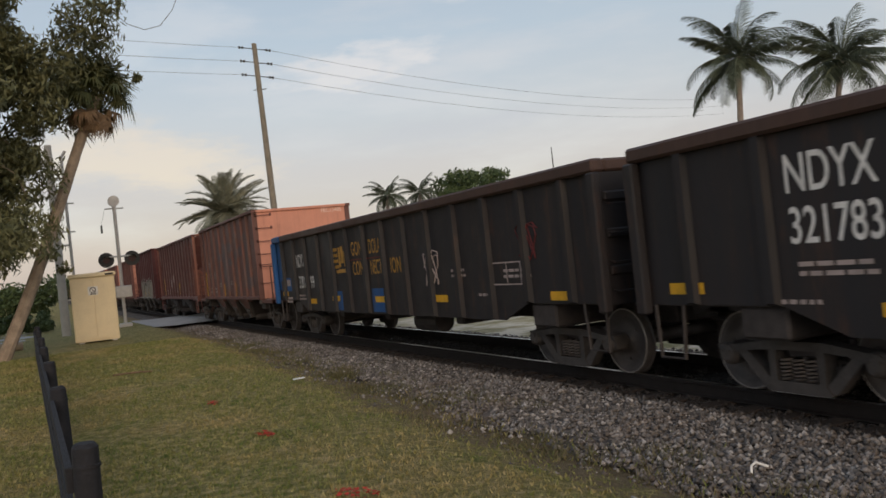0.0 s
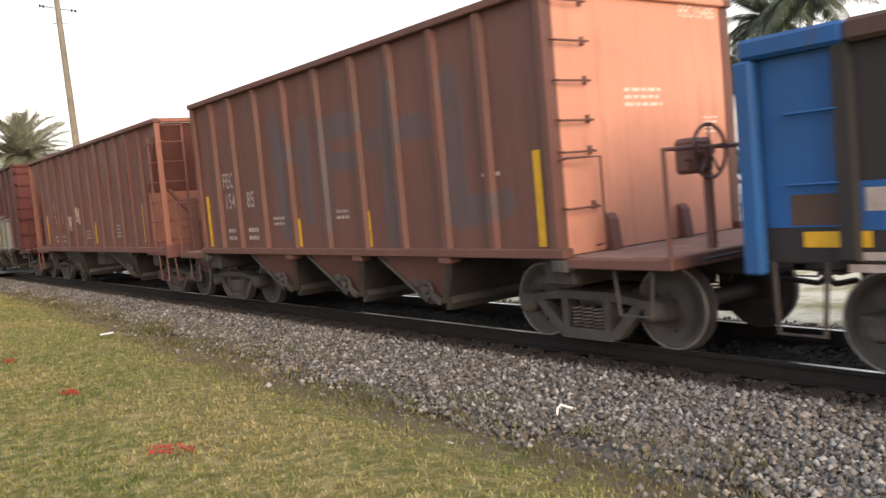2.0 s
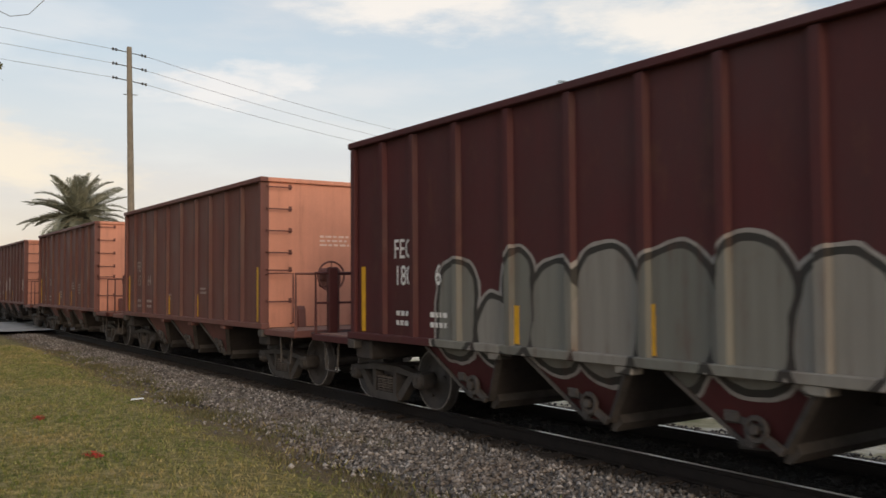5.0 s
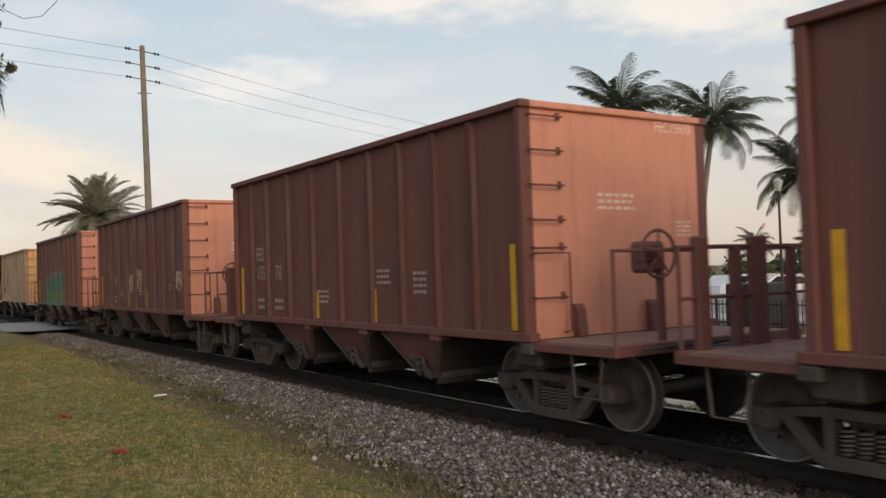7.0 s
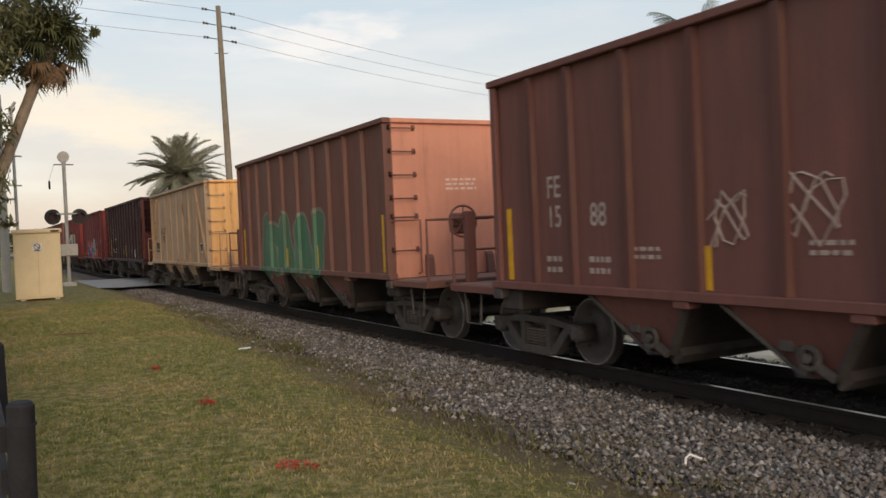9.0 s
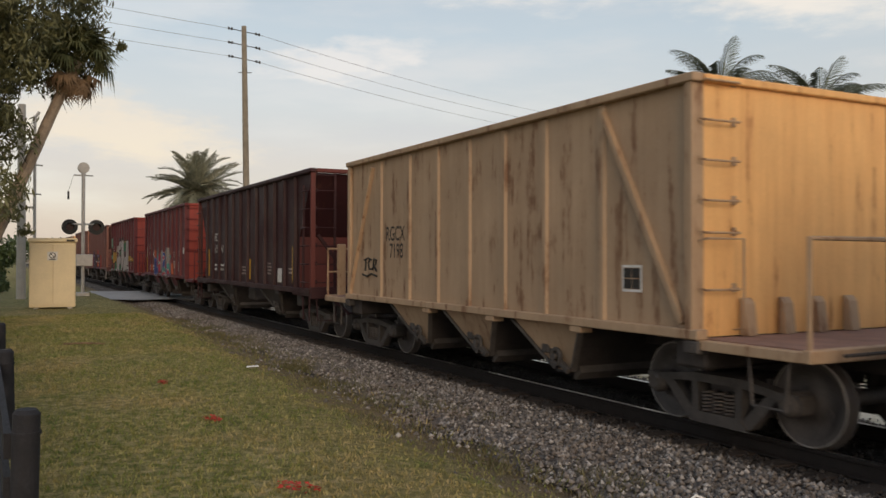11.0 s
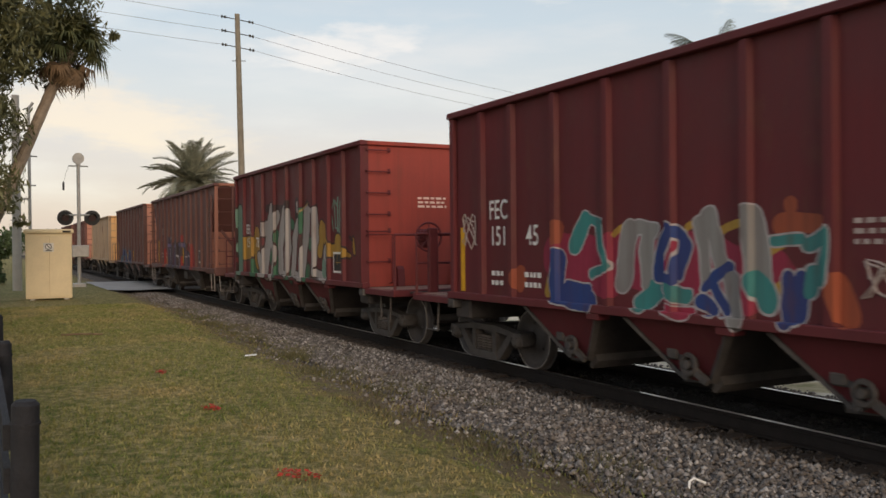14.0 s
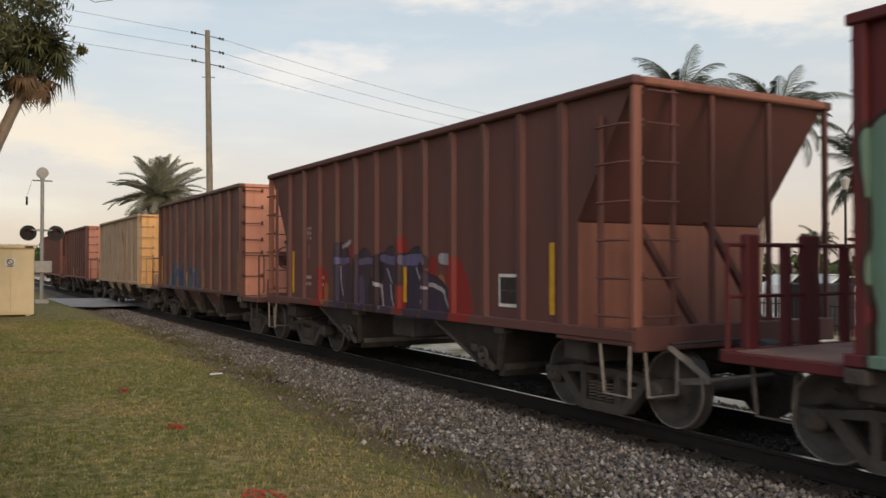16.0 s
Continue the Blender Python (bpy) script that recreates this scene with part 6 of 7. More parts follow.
def rail_fence():
    f = thing("post_fence", "low dark-stained timber fence of round posts and boards on the lawn", "fence")
    post = Geo()
    post.tube((0, 0, -0.1), (0, 0, 0.885), 0.07, 14, 0.066).tube((0, 0, 0.885), (0, 0, 0.905), 0.066, 14, 0.05).tube((0, 0, 0.78), (0, 0, 0.795), 0.073, 14)
    pm = post.mesh("post", M["fence_wood"], True)
    ys = [4.85, 8.0, 11.2, 14.6, 18.0, 21.5, 25.0]
    for y in ys:
        part("post", pm, None, f, at=pose(0.13 - 0.012 * (y - 4.85), y, LAWN + 0.0, random.uniform(-2, 2), random.uniform(-2, 2)))
    for a, b in zip(ys, ys[1:]):
        for z in (0.22, 0.50, 0.72):
            g = Geo()
            sag = random.uniform(-0.02, 0.02)
            g.beam((0.13 - 0.012 * (a - 4.85) - 0.07, a, LAWN + z), (0.13 - 0.012 * (b - 4.85) - 0.07, b, LAWN + z + sag), 0.035, 0.13)
            part("board", g, M["fence_wood"], f)


def litter():
    g = Geo()
    g.add([(-0.09, -0.03, 0), (0.10, -0.035, 0.01), (0.09, 0.04, 0.02), (-0.08, 0.035, 0.012)], [(0, 1, 2, 3)])
    g.add([(-0.09, -0.03, 0.004), (0.10, -0.035, 0.014), (0.09, 0.04, 0.024), (-0.08, 0.035, 0.016)], [(3, 2, 1, 0)])
    g.add([(-0.09, -0.03, 0), (0.10, -0.035, 0.01), (0.10, -0.035, 0.014), (-0.09, -0.03, 0.004)], [(0, 1, 2, 3)])
    ob = solid("paper_scrap", g, M["litter_white"], "flat scrap of white paper lying on the grass", "litter")
    ob.matrix_basis = pose(3.52, 13.05, LAWN - 0.02, 0, 0, -15)
    g = Geo()
    g.path([(-0.10, -0.04, 0.0), (-0.07, 0.0, 0.09), (-0.02, 0.01, 0.12), (0.05, -0.01, 0.09), (0.10, -0.02, 0.07)], 0.014, 8)
    ob = solid("bent_strip", g, M["litter_white"], "bent strip of white plastic lying on the ballast", "litter", smooth=True)
    ob.matrix_basis = pose(4.92, 5.05, -0.155, 0, 0, -20) @ Matrix.Scale(0.75, 4)
    rnd = random.Random(5)
    for n, (x, y, r) in enumerate(((1.97, 8.85, 0.14), (1.95, 5.96, 0.20), (1.96, 11.7, 0.10))):
        vs = []
        for i in range(60):
            a, d = rnd.uniform(0, 6.28), 0.75 * r * math.sqrt(rnd.random())
            cx, cy, cz, s, t = x + d * math.cos(a) * 0.8, y + d * math.sin(a) * 1.2 - 0.6 * d * math.cos(a), ground_height(x, y) + rnd.uniform(0.01, 0.05), rnd.uniform(0.012, 0.034), rnd.uniform(0, 6.28)
            u = Vector((math.cos(t) * s, math.sin(t) * s, rnd.uniform(-0.3, 0.3) * s))
            w = Vector((-math.sin(t) * s * 0.5, math.cos(t) * s * 0.5, rnd.uniform(-0.3, 0.3) * s))
            c = Vector((cx, cy, cz))
            vs += [c - u, c - w, c + u, c + w]
        me = raw_mesh("leaf_litter", [v[:] for v in vs], 4, M["red_leaf"])
        tagged(new("leaf_litter", me), "small drift of fallen red leaves on the lawn", "fallen leaves", "leaf drifts", "stuff")
    # pale dead stick in the grass
    g = Geo()
    g.path([(1.15, 17.6, LAWN + 0.03), (1.5, 17.5, LAWN + 0.04), (1.85, 17.3, LAWN + 0.03)], 0.02, 6)
    solid("dead_stick", g, M["dead_frond"], "pale dead stick lying in the grass", "stick")


def small_sign():
    c = thing("sign_post", "small blank sign on a white post beside the shrubs", "sign", m=pose(-2.3, 34.5, LAWN))
    g = Geo()
    g.tube((0, 0, -0.1), (0, 0, 2.1), 0.035, 8)
    part("post", g, M["litter_white"], c)
    part("board", Geo().box(-0.26, 0.26, -0.05, -0.03, 1.75, 2.1, 0.005), M["grey_steel"], c)
    g = Geo()
    g.tube((-3.6, 30.6, LAWN + 0.12), (-0.6, 31.2, LAWN + 0.14), 0.16, 10, 0.14)
    solid("fallen_log", g, M["bark"], "old grey log lying under the trees", "log")


# ---- plants ----
def frond_mesh(name, mat, length, leaflet, pairs, droop, fold, width=0.045, seed=0):
    """A feather frond along +x, bending down, with two rows of leaflets."""
    rnd = random.Random(seed)
    g = Geo()
    pts, d = [], []
    ang, p = 0.0, Vector((0, 0, 0))
    n = 14
    for i in range(n + 1):
        pts.append(p.copy())
        ang -= droop / n * (0.35 + 1.3 * i / n)
        p = p + Vector((math.cos(ang), 0, math.sin(ang))) * length / n
    for i in range(n):
        r = 0.045 * (1 - i / n) + 0.008
        g.tube(pts[i], pts[i + 1], r, 5, 0.045 * (1 - (i + 1) / n) + 0.008, False)
    for k in range(pairs):
        t = 0.12 + 0.88 * k / (pairs - 1)
        i = min(n - 1, int(t * n))
        q = pts[i].lerp(pts[i + 1], t * n - i)
        ax = (pts[i + 1] - pts[i]).normalized()
        up = Vector((-ax.z, 0, ax.x))
        ll = leaflet * (0.35 + 1.0 * math.sin(math.pi * min(1, 0.15 + t * 0.85)) ** 0.7) * rnd.uniform(0.8, 1.1)
        for s in (-1, 1):
            f = fold + rnd.uniform(-0.18, 0.18)
            out = (Vector((0, s, 0)) * math.cos(f) + up * math.sin(f) + ax * (0.45 + 0.5 * t)).normalized()
            tip = q + out * ll + Vector((0, 0, -0.22 * ll * (1 if fold < 0.3 else 0.3)))
            mid = q + out * ll * 0.5 + Vector((0, 0, 0.02))
            w = ax * width
            g.add([q - w * 0.6, mid - w, tip, mid + w, q + w * 0.6], [(0, 1, 2, 3, 4)])
    return g.mesh(name, mat)


def trunk_geo(pts, r0, r1, n=10, rings=0.0):
    g = Geo()
    k = len(pts) - 1
    for i in range(k):
        ra, rb = r0 + (r1 - r0) * i / k, r0 + (r1 - r0) * (i + 1) / k
        g.tube(pts[i], pts[i + 1], ra * (1 + rings * (i % 2)), n, rb * (1 + rings * ((i + 1) % 2)), i in (0, k - 1))
    return g


def feather_palm(name, label, x, y, z_top, frond_list, count, spread, r0, r1, lean=(0, 0), seed=0, mat="palm_bark", base=-0.3, scale=1.0, low=-0.65, high=1.35):
    rnd = random.Random(seed)
    p = thing(name, label, "palm tree", "palms", m=pose(x, y, base))
    h = z_top - base
    pts = []
    for i in range(25):
        t = i / 24
        pts.append(Vector((lean[0] * (t ** 1.6 - 1), lean[1] * (t ** 1.6 - 1), h * t)))
    part("trunk", trunk_geo(pts, r0, r1, 10, 0.07), M[mat], p, smooth=False)
    for i in range(count):
        t = (i + 0.5) / count
        elev = high + (low - high) * t ** 0.8 + rnd.uniform(-0.12, 0.12)
        az = i * 2.399963 + rnd.uniform(-0.2, 0.2)
        me = frond_list[i % len(frond_list)]
        s = scale * rnd.uniform(0.85, 1.08)
        m = Matrix.Translation((0, 0, h)) @ Euler((0, 0, az)).to_matrix().to_4x4() @ Euler((rnd.uniform(-0.25, 0.25), -elev, 0)).to_matrix().to_4x4() @ Matrix.Diagonal((s, s, s, 1))
        part("frond", me, None, p, at=m)
    return p


def leaf_cloud(name, centres, count, size, mat, seed, slim=0.45, hang=0.5):
    """Many small leaves gathered in clumps."""
    rs = np.random.RandomState(seed)
    c = np.array([k[:3] for k in centres])
    r = np.array([k[3] for k in centres])
    w = r ** 2.2
    idx = rs.choice(len(c), count, p=w / w.sum())
    d = rs.normal(size=(count, 3))
    d /= np.linalg.norm(d, axis=1, keepdims=True)
    rad = r[idx] * (0.35 + 0.65 * rs.rand(count) ** 0.5) * (0.8 + 0.4 * rs.rand(count))
    p = c[idx] + d * rad[:, None] * np.array([1, 1, 0.8])
    a = rs.normal(size=(count, 3))
    a[:, 2] -= hang
    a /= np.linalg.norm(a, axis=1, keepdims=True)
    b = np.cross(a, rs.normal(size=(count, 3)))
    b /= np.linalg.norm(b, axis=1, keepdims=True)
    s = (size * (0.6 + 0.8 * rs.rand(count)))[:, None]
    v = np.stack([p - a * s, p - b * s * slim, p + a * s, p + b * s * slim], axis=1)
    return raw_mesh(name, v, 4, mat)


def fan_frond_mesh(name, mat, radius, seed, hang=0.3):
    """A fan leaf: stalk along +x and a folded, splitting disc of segments."""
    rnd = random.Random(seed)
    g = Geo()
    g.tube((0, 0, 0), (radius * 0.9, 0, 0), 0.018, 5, 0.012, False)
    c = Vector((radius * 0.9, 0, 0))
    n = 26
    for i in range(n):
        a = -2.1 + 4.2 * i / (n - 1)
        d = Vector((math.cos(a), math.sin(a), 0))
        w = Vector((-d.y, d.x, 0)) * 0.035
        l = radius * (1.0 - 0.25 * abs(a) / 2.1) * rnd.uniform(0.8, 1.1)
        mid = c + d * l * 0.55 + Vector((0, 0, 0.05))
        tip = c + d * l + Vector((0, 0, -hang * l * rnd.uniform(0.7, 1.4)))
        g.add([c, mid - w, tip, mid + w], [(0, 1, 2, 3)])
    return g.mesh(name, mat)


def build_plants():
    date = [frond_mesh("frond", M["date_leaf"], 3.5, 0.50, 66, 0.40 + 0.35 * k, 0.35, 0.026, k) for k in range(3)]
    feather_palm("date_palm", "broad date palm with stiff grey-green feather fronds", 12.6, 61.5, 6.4, date, 80, 1, 0.42, 0.38, seed=3, low=-0.75, high=1.4)
    coco = [frond_mesh("frond", M["coco_leaf"], 3.9, 0.72, 60, 0.75 + 0.45 * k, -0.45, 0.020, 10 + k) for k in range(3)]
    for i, (az, dist, el, sc, lx, ly) in enumerate(((45.7, 47.0, 9.0, 0.9, 0.9, 0.2), (51.5, 49.0, 7.8, 0.92, 1.2, -0.5), (56.6, 56.0, 4.2, 0.9, -0.5, 0.3), (58.7, 50.0, 7.4, 0.85, 0.6, 0.3), (61.2, 47.0, 8.2, 0.85, 1.0, 0.0))):
        a = radians(az)
        feather_palm("coconut_palm", "tall coconut palm with drooping dark green fronds and slim trunk", dist * math.sin(a), dist * math.cos(a), 1.81 + dist * math.tan(radians(el + 1.25)), coco, 28, 1, 0.20, 0.13, (lx, ly), 20 + i, scale=sc, low=-0.45, high=1.5)
    for i, (az, dist, el, sc) in enumerate(((22.2, 85.0, 4.3, 0.72), (24.4, 88.0, 4.3, 0.72), (53.7, 75.0, 1.4, 0.5))):
        a = radians(az)
        feather_palm("coconut_palm", "far-off palm standing behind the train", dist * math.sin(a), dist * math.cos(a), 1.81 + dist * math.tan(radians(el)), coco, 20, 1, 0.22, 0.16, (0.4, 0), 40 + i, scale=sc)
    # rounded broad-leaved tree far beyond the train
    rnd = random.Random(8)
    t = thing("broadleaf_tree", "rounded dense green tree far beyond the railway", "tree", m=pose(0, 0, 0))
    cx, cy = 90 * math.sin(radians(28)), 90 * math.cos(radians(28))
    part("trunk", trunk_geo([Vector((cx, cy, -0.3)), Vector((cx + 0.2, cy, 2.5)), Vector((cx, cy, 5))], 0.35, 0.2), M["bark"], t)
    cl = [(cx + rnd.uniform(-3.4, 3.4), cy + rnd.uniform(-3, 3), 7.6 + rnd.uniform(-1.8, 2.2), rnd.uniform(1.0, 1.8)) for _ in range(34)]
    cl = [(x, y, min(z, 10.2 - 0.28 * abs(x - cx)), r) for x, y, z, r in cl]
    part("crown", leaf_cloud("crown", cl, 14000, 0.2, M["hedge_leaf"], 4), None, t)
    # leaning fan palm by the fence
    p = thing("fan_palm", "leaning cabbage palm with hanging dead fronds beside the lawn", "palm tree", "palms", m=pose(-1.5, 26.6, LAWN - 0.1))
    pts = [Vector((0.43 + 3.2 * u + 0.06 * math.sin(u * 5), 0.3 * u, 7.45 * u)) for u in np.linspace(0, 1, 24)]
    part("trunk", trunk_geo(pts, 0.18, 0.135, 10, 0.05), M["bark"], p)
    top = pts[-1]
    live = [fan_frond_mesh("frond", M["fan_leaf"], 0.7, k, 0.6) for k in range(3)]
    dead = [fan_frond_mesh("dead_frond", M["dead_frond"], 0.6, 9 + k, 0.6) for k in range(2)]
    for i in range(22):
        e = 1.3 - 1.5 * (i / 21) + rnd.uniform(-0.15, 0.15)
        m = Matrix.Translation(top) @ Euler((0, 0, i * 2.4)).to_matrix().to_4x4() @ Euler((rnd.uniform(-0.5, 0.5), -e, 0)).to_matrix().to_4x4()
        part("frond", live[i % 3], None, p, at=m)
    for i in range(11):
        e = -0.2 - 0.9 * rnd.random()
        m = Matrix.Translation(top - Vector((0.1, 0, 0.25))) @ Euler((0, 0, i * 2.4)).to_matrix().to_4x4() @ Euler((rnd.uniform(-0.5, 0.5), -e, 0)).to_matrix().to_4x4()
        part("dead_frond", dead[i % 2], None, p, at=m)
    # spreading leafy tree whose limbs overhang the lawn
    t = thing("leafy_tree", "large broad-leaved tree with several grey stems and hanging foliage", "tree", m=pose(-3.2, 25.5, LAWN - 0.1))
    stems = []
    for i, (dx, dy, h, lean) in enumerate(((0, 0, 8.5, 1.9), (-0.6, 0.4, 8.0, 1.0), (0.55, 0.5, 7.0, 1.5), (-1.4, -0.3, 8.5, -0.8))):
        pts = [Vector((dx + lean * u ** 1.4 + 0.15 * math.sin(3 * u + i), dy + 0.2 * math.sin(4 * u), h * u)) for u in np.linspace(0, 1, 12)]
        part("stem", trunk_geo(pts, 0.20, 0.07), M["bark"], t)
        stems.append(pts)
    for i in range(22):
        s = stems[i % 4]
        a = s[5 + i % 6]
        az = rnd.uniform(0, 6.28)
        b = a + Vector((math.cos(az), math.sin(az), rnd.uniform(-0.3, 0.9))) * rnd.uniform(1.0, 2.2)
        g = Geo()
        g.path([a, a.lerp(b, 0.5) + Vector((0, 0, 0.2)), b], 0.05, 5, 0.015)
        part("limb", g, M["bark"], t)
    cl = []
    for _ in range(230):
        x, y, z = rnd.uniform(-5.5, 6.2), rnd.uniform(-3.2, 3.2), rnd.uniform(2.6, 12.0)
        lim = 6.1 - 0.06 * (z - 9) ** 2
        if x > lim - 0.6 or (x > 3.3 and z < 6.9) or (x > 0 and z < 3.1):
            continue
        cl.append((x, y, z, rnd.uniform(0.5, 1.15)))
    for _ in range(70):
        z = rnd.uniform(2.8, 7.4)
        cl.append((rnd.uniform(-1.0, 3.2 if z < 5.2 else 3.9), rnd.uniform(-1.2, 2.6), z, rnd.uniform(0.4, 0.8)))
    part("crown", leaf_cloud("crown", cl, 165000, 0.110, M["leaf"], 7, 0.24, 1.2), None, t)
    # thin hanging twigs with loose leaves between the stems
    for k in range(26):
        a = Vector((rnd.uniform(-0.6, 2.7), rnd.uniform(-1.0, 1.6), rnd.uniform(3.4, 6.4)))
        b = a + Vector((rnd.uniform(-0.5, 0.9), rnd.uniform(-0.5, 0.5), -rnd.uniform(0.5, 1.3)))
        part("twig", Geo().path([a, a.lerp(b, 0.5) + Vector((0.12, 0, 0.15)), b], 0.014, 4, 0.006), M["bark"], t)
        part("sprig", leaf_cloud("sprig", [(a.x, a.y, a.z, 0.35), (b.x, b.y, b.z, 0.3), (*a.lerp(b, 0.5), 0.25)], 130, 0.085, M["leaf"], 300 + k), None, t)
    # a few loose sprigs at the crown's edge
    for k, (x, y, z, r) in enumerate(((6.35, 0.2, 7.75, 0.15), (3.6, 0.6, 2.9, 0.25), (3.9, 0.3, 2.5, 0.2))):
        part("sprig", leaf_cloud("sprig", [(x, y, z, r)], 60, 0.09, M["leaf"], 11 + k), None, t)
    # shrubs and undergrowth behind the fence and beyond the cabinet
    for k, (x, y, w, h, d) in enumerate(((-3.4, 29.5, 1.6, 1.5, 1.0), (-5.8, 27.5, 2.0, 1.9, 1.2), (-0.9, 44.0, 1.6, 1.1, 1.0), (-6.0, 45.0, 4.5, 3.2, 2.0), (-1.2, 70.0, 3.5, 3.6, 2.0), (-9.0, 62.0, 6.0, 5.0, 3.0))):
        s = thing("shrub", "dense dark green shrub at the edge of the lawn", "shrub", "shrubs", m=pose(x, y, LAWN - 0.05))
        cl = [(rnd.uniform(-w, w) * 0.8, rnd.uniform(-d, d) * 0.7, h * rnd.uniform(0.2, 0.75), h * 0.28) for _ in range(22)]
        part("foliage", leaf_cloud("foliage", cl, 3500, 0.09 if h < 2.5 else 0.16, M["hedge_leaf"], 50 + k), None, s)
    # far hedge and woods that close the distance beyond the car park
    cl = []
    for i in range(260):
        y = rnd.uniform(-60, 150)
        cl.append((92 + rnd.uniform(-6, 6) - 0.15 * y, y, rnd.uniform(0.4, 3.0), rnd.uniform(1.2, 2.4)))
    for i in range(120):
        cl.append((rnd.uniform(-120, 30), 190 + rnd.uniform(-10, 10), rnd.uniform(0.5, 3.6), rnd.uniform(2.0, 3.5)))
    tagged(new("far_woods", leaf_cloud("far_woods", cl, 42000, 0.5, M["hedge_leaf"], 77)), "low dark woods along the horizon", "woods", kind="stuff")


def iron_fence():
    f = thing("iron_fence", "black iron picket fence in front of the car park", "fence")
    x = 22.4
    for z in (-0.05, 0.52):
        g = Geo()
        g.box(x - 0.02, x + 0.02, 2, 44, z, z + 0.045)
        part("rail", g, M["black_steel"], f)
    pk = Geo().box(-0.011, 0.011, -0.011, 0.011, -0.30, 0.62).tube((0, 0, 0.62), (0, 0, 0.70), 0.016, 4, 0.002).mesh("picket", M["black_steel"])
    y = 6.0
    while y < 40:
        part("picket", pk, None, f, at=pose(x, y, 0))
        y += 0.14
    post = Geo().box(-0.035, 0.035, -0.035, 0.035, -0.32, 0.74, 0.008).mesh("post", M["black_steel"])
    for y in np.arange(6.0, 40.1, 2.38):
        part("post", post, None, f, at=pose(x - 0.04, float(y) + 0.07, 0))


def parked_car(x, y, turn):
    c = thing("parked_car", "white car parked in the car park behind the fence", "car", "parked cars", m=pose(x, y, -0.28, 0, 0, turn))
    g = Geo()
    prof = [(-2.2, 0.28), (-2.25, 0.62), (-1.95, 0.86), (-1.2, 0.95), (-0.55, 1.42), (0.95, 1.46), (1.75, 0.98), (2.2, 0.90), (2.28, 0.5), (2.2, 0.28)]
    g.prism(prof, -0.86, 0.86)
    part("body", g, M["car_white"], c)
    g = Geo()
    for s in (-1, 1):
        g.prism([(-1.0, 0.98), (-0.5, 1.36), (0.9, 1.40), (1.5, 1.0)], s * 0.862, s * 0.868)
    g.add([(-0.75, -1.16, 0.99), (0.75, -1.16, 0.99), (0.70, -0.60, 1.41), (-0.70, -0.60, 1.41)], [(0, 1, 2, 3)])
    part("window", g, M["car_glass"], c)
    for yy in (-1.38, 1.38):
        for s in (-1, 1):
            g = Geo()
            g.tube((s * 0.72, yy, 0.32), (s * 0.89, yy, 0.32), 0.32, 16)
            part("wheel", g, M["tyre"], c)


def far_side():
    iron_fence()
    for k, (az, d, turn) in enumerate(((55.2, 47, 70), (57.2, 50, 75), (54.2, 55, 80), (52.5, 52, 85), (59.5, 47, 72), (49.5, 53, 85))):
        a = radians(az)
        parked_car(d * math.sin(a), d * math.cos(a), turn)
    # dark utility cabinet and a low white wall behind the fence
    g = Geo()
    g.box(23.6, 25.2, 17.2, 18.6, -0.34, 1.15, 0.05)
    solid("utility_box", g, M["black_steel"], "dark metal utility box behind the iron fence", "utility box")
    g = Geo()
    g.box(30.0, 30.3, 8, 40, -0.3, 0.55, 0.02)
    solid("low_wall", g, M["carpark"], "low white concrete wall along the car park", "wall")
    for x, y in ((32.5, 22.6), (30.5, 44.0)):
        c = thing("street_lamp", "slim dark street lamp in the car park", "street lamp", m=pose(x, y, -0.3))
        g = Geo()
        g.tube((0, 0, 0), (0, 0, 5.2), 0.07, 8, 0.045)
        part("pole", g, M["black_steel"], c)
        g = Geo()
        g.tube((0, 0, 5.2), (0, 0, 5.6), 0.10, 10, 0.20).tube((0, 0, 5.6), (0, 0, 5.75), 0.22, 10, 0.05)
        part("lantern", g, M["grey_steel"], c)
    c = thing("thin_mast", "thin dark mast standing far beyond the train", "mast", m=pose(60 * math.sin(radians(33.4)), 60 * math.cos(radians(33.4)), -0.3))
    g = Geo()
    g.tube((0, 0, 0), (0, 0, 8.7), 0.10, 8, 0.03)
    part("pole", g, M["black_steel"], c)


signal_case()
crossing_signal()
concrete_pole()
power_pole()
loose_cable()
rail_fence()
litter()
small_sign()
build_plants()
far_side()


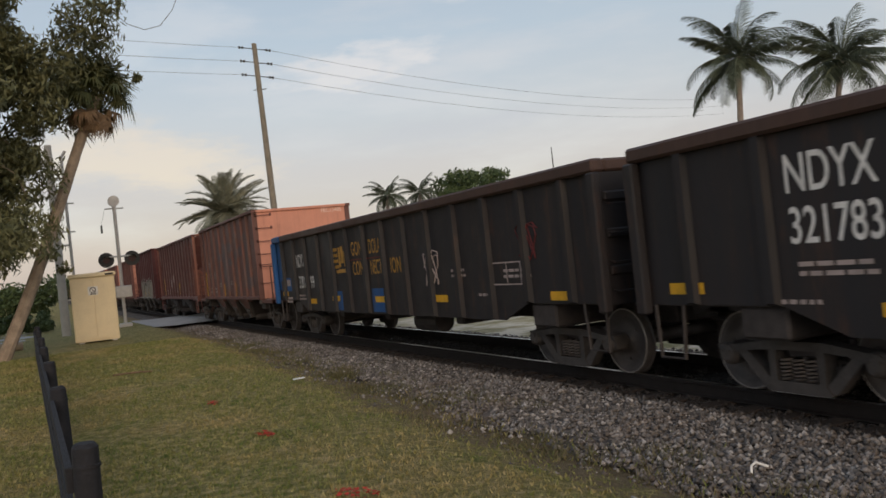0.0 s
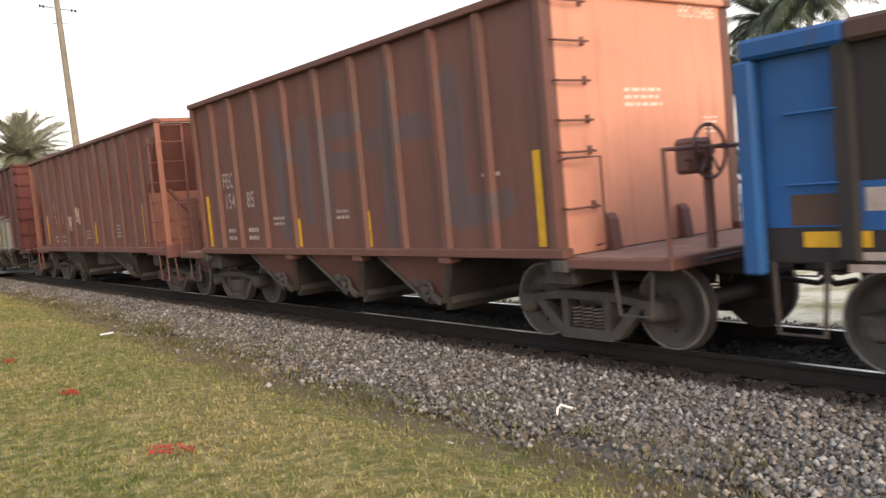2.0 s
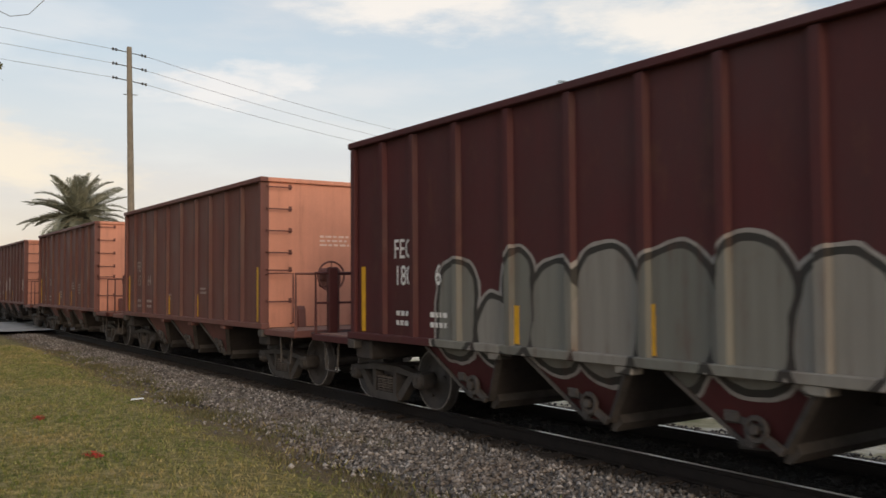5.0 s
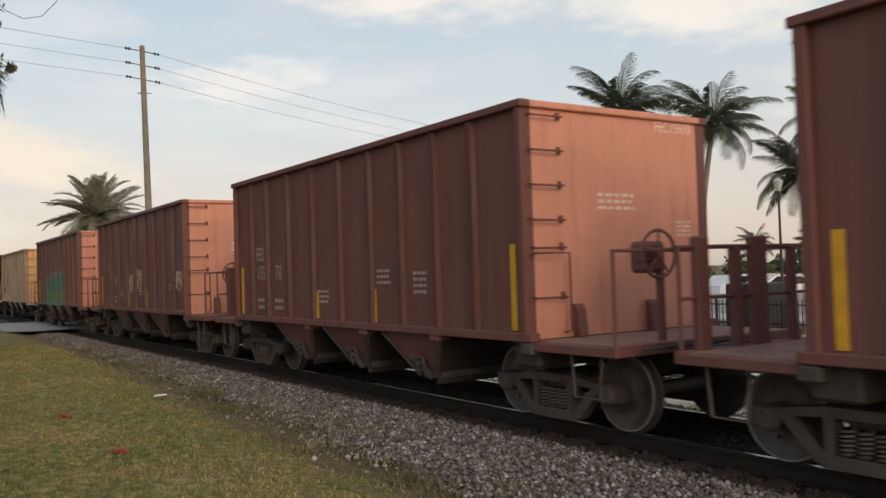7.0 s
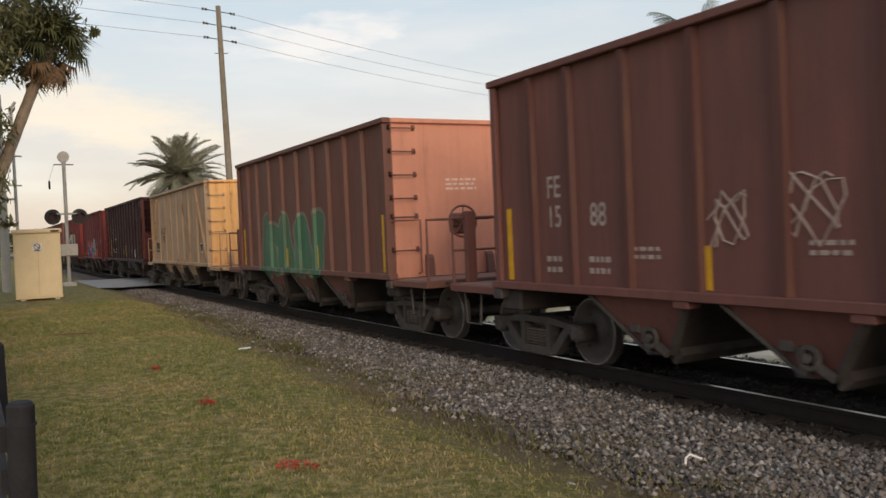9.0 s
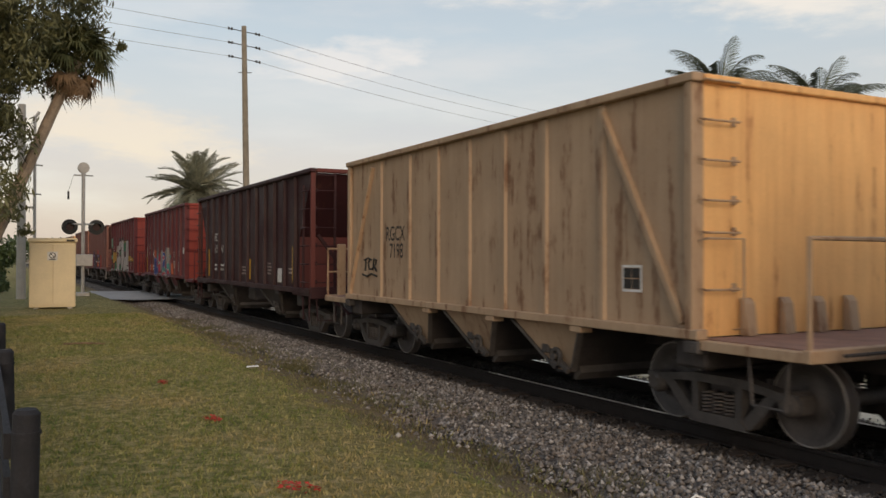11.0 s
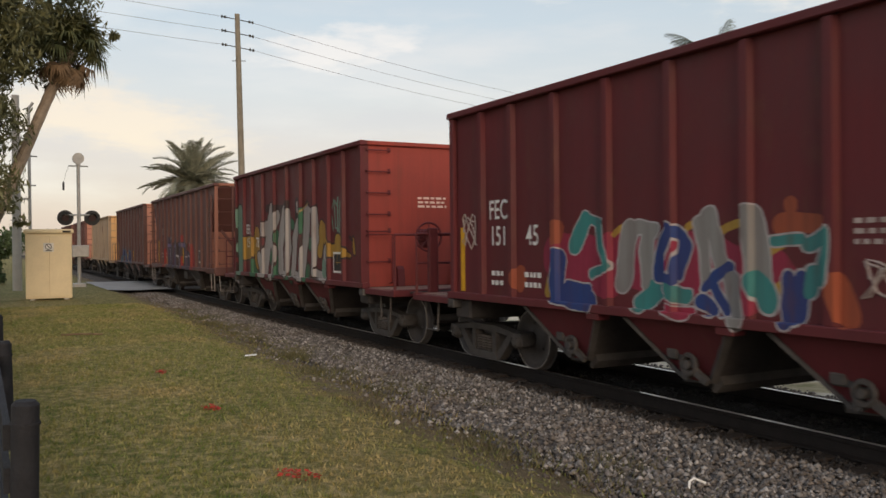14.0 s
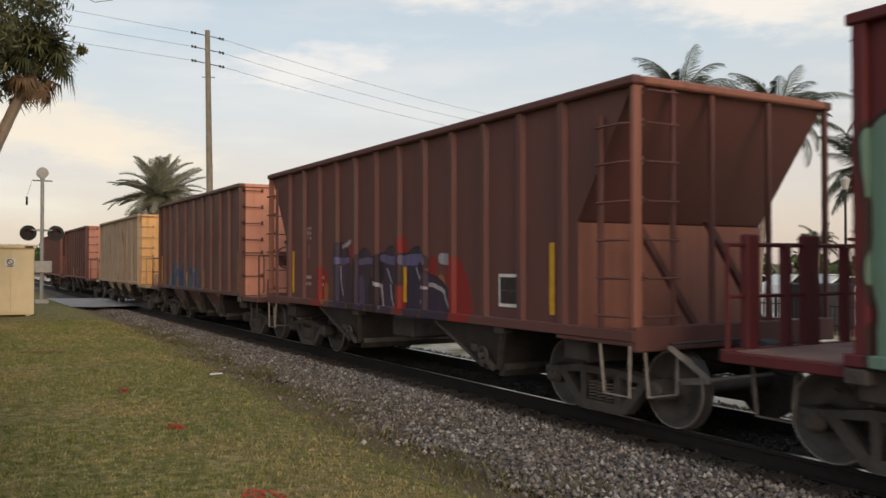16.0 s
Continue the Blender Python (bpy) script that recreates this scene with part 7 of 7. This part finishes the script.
# ---- grass and stones ----
def scatter():
    rs = np.random.RandomState(3)
    # crushed stone on the near shoulder and between the rails
    n = 72000
    r = rs.rand(n)
    y = 1.6 + 37 * (0.2 * r + 0.8 * r * r)
    y = np.where(rs.rand(n) < 0.20, -6 + 7.6 * rs.rand(n), y)
    edge = 4.45 + 0.85 * np.clip((y - 8) / 20, 0, 1) + 0.18 * np.sin(y * 1.9) + 0.12 * np.sin(y * 4.3 + 1)
    x = edge + (6.80 - edge) * rs.rand(n) - 1.1 * rs.rand(n) ** 2 * (rs.rand(n) < 0.16)
    inner = rs.rand(n) < 0.2
    x = np.where(inner, 7.0 + 2.9 * rs.rand(n), x)
    z = np.interp(x, (4.4, 4.8, 5.5, 6.15, 6.6, 7.67, 8.75, 9.15, 9.55, 10.0), (-0.20, -0.165, -0.155, -0.155, -0.205, -0.150, -0.205, -0.17, -0.21, -0.30)) + 0.008 + 0.012 * rs.randn(n)
    k = np.clip((edge - 0.1 - x) / 1.6, 0, 1)
    z = np.maximum(z, np.where(x < edge, -0.165 + (LAWN + 0.17) * (k * k * (3 - 2 * k)), -9))
    s = 0.014 + 0.028 * rs.rand(n) ** 1.6
    ico = np.array([(0, 0, 1), (0.9, 0, 0.1), (0.25, 0.85, -0.1), (-0.75, 0.5, 0.15), (-0.7, -0.55, -0.05), (0.3, -0.85, 0.1), (0, 0, -0.8)])
    tri = np.array([(0, 1, 2), (0, 2, 3), (0, 3, 4), (0, 4, 5), (0, 5, 1), (6, 2, 1), (6, 3, 2), (6, 4, 3), (6, 5, 4), (6, 1, 5)])
    shape = ico[None] * (1 + 0.28 * rs.randn(n, 7, 1)) * np.array([1, 1, 0.75])
    a = rs.rand(n) * 6.283
    ca, sa = np.cos(a)[:, None], np.sin(a)[:, None]
    v = np.stack([shape[..., 0] * ca - shape[..., 1] * sa, shape[..., 0] * sa + shape[..., 1] * ca, shape[..., 2]], -1) * s[:, None, None]
    v += np.stack([x, y, z], -1)[:, None, :]
    f = (tri[None] + 7 * np.arange(n)[:, None, None]).reshape(-1, 3)
    me = bpy.data.meshes.new("ballast_stones")
    v = v.reshape(-1, 3).astype(np.float32)
    me.vertices.add(len(v))
    me.vertices.foreach_set("co", v.ravel())
    me.loops.add(f.size)
    me.loops.foreach_set("vertex_index", f.astype(np.int32).ravel())
    me.polygons.add(len(f))
    me.polygons.foreach_set("loop_start", np.arange(0, f.size, 3, dtype=np.int32))
    me.polygons.foreach_set("loop_total", np.full(len(f), 3, np.int32))
    me.materials.append(M["stone"])
    me.update()
    me.validate()
    tagged(new("ballast_stones", me), "loose grey crushed stones of the railway ballast", "ballast", kind="stuff")
    # mown grass, thinning towards the stones
    n = 260000
    r = rs.rand(n)
    y = 1.8 + 25 * (0.3 * r + 0.7 * r * r)
    y = np.where(rs.rand(n) < 0.16, 1.8 - 9 * (1 - np.sqrt(1 - rs.rand(n))), y)
    x = -2.5 + 7.9 * rs.rand(n)
    x = np.where(rs.rand(n) < 0.10, -2.5 - 5 * rs.rand(n) ** 2, x)
    edge = 4.35 + 0.9 * np.clip((y - 8) / 20, 0, 1)
    wear = np.array([noise.noise(Vector((float(p) * 1.3, float(q) * 1.3, 2))) for p, q in zip(x[::10], y[::10])]).repeat(10)[:n]
    keep = (x < edge + 0.1 + 0.5 * rs.randn(n) * (wear > -0.1)) & (rs.rand(n) < 0.75 + 0.6 * wear) & (rs.rand(n) < np.clip((edge - 0.45 - x) / 1.7 + 1.3 * np.clip(wear, -0.3, 1), 0.08, 1))
    x, y = x[keep], y[keep]
    n = len(x)
    k = np.clip((4.35 + 0.9 * np.clip((y - 8) / 20, 0, 1) - x) / 1.6, 0, 1)
    z = -0.17 + (LAWN + 0.17) * (k * k * (3 - 2 * k)) + np.where(k > 0, 0.005, 0.015)
    h = (0.012 + 0.026 * rs.rand(n)) * np.where(k < 0.15, 1.9, 1.0)
    a, t = rs.rand(n) * 6.283, rs.rand(n) * 6.283
    w = 0.0035 + 0.003 * rs.rand(n) + 0.0004 * y
    base = np.stack([x, y, z], -1)
    u = np.stack([np.cos(a) * w, np.sin(a) * w, 0 * a], -1)
    tip = base + np.stack([np.cos(t) * h * 0.6, np.sin(t) * h * 0.6, h], -1)
    # ranker tufts where the stones begin
    m = 9000
    cy = 3 + 24 * rs.rand(90) ** 1.3
    cx = 4.5 + 0.9 * np.clip((cy - 8) / 20, 0, 1) + 0.32 * rs.randn(90)
    pick = rs.randint(0, 90, m)
    wx, wy = cx[pick] + 0.13 * rs.randn(m), cy[pick] + 0.26 * rs.randn(m)
    wz = np.maximum(-0.17, -0.17 + 0.30 * np.clip((4.35 + 0.9 * np.clip((wy - 8) / 20, 0, 1) - wx) / 1.6, 0, 1) ** 2 * 2)
    wa, wt, wh = rs.rand(m) * 6.283, rs.rand(m) * 6.283, 0.03 + 0.07 * rs.rand(m)
    ww = 0.004 + 0.0004 * wy
    wb = np.stack([wx, wy, np.minimum(wz, LAWN)], -1)
    wu = np.stack([np.cos(wa) * ww, np.sin(wa) * ww, 0 * wa], -1)
    weeds = raw_mesh("weeds", np.stack([wb - wu, wb + wu, wb + np.stack([np.cos(wt) * wh * 0.6, np.sin(wt) * wh * 0.6, wh], -1)], 1), 3, M["weed"])
    tagged(new("weeds", weeds), "dark green weed tufts at the edge of the ballast", "weeds", kind="stuff")
    me = raw_mesh("grass", np.stack([base - u, base + u, tip], 1), 3, M["blade"])
    tagged(new("grass", me), "short patchy mown grass, green and straw-coloured", "grass", kind="stuff")


scatter()


# ---- movement ----
def motions():
    for car, y0 in CARS:
        walk(car, [(t, pose(TX, y0 - d, 0)) for t, d in D_ROWS])
    # the wheels roll: 9.94 m/s over their radius, towards -y
    rate = math.degrees(9.942 / WHEEL_R)
    for w, y in WHEELSETS:
        walk(w, [(k / 15, pose(0, y, WHEEL_R, rate * k / 15, 0, 0)) for k in range(241)])


motions()
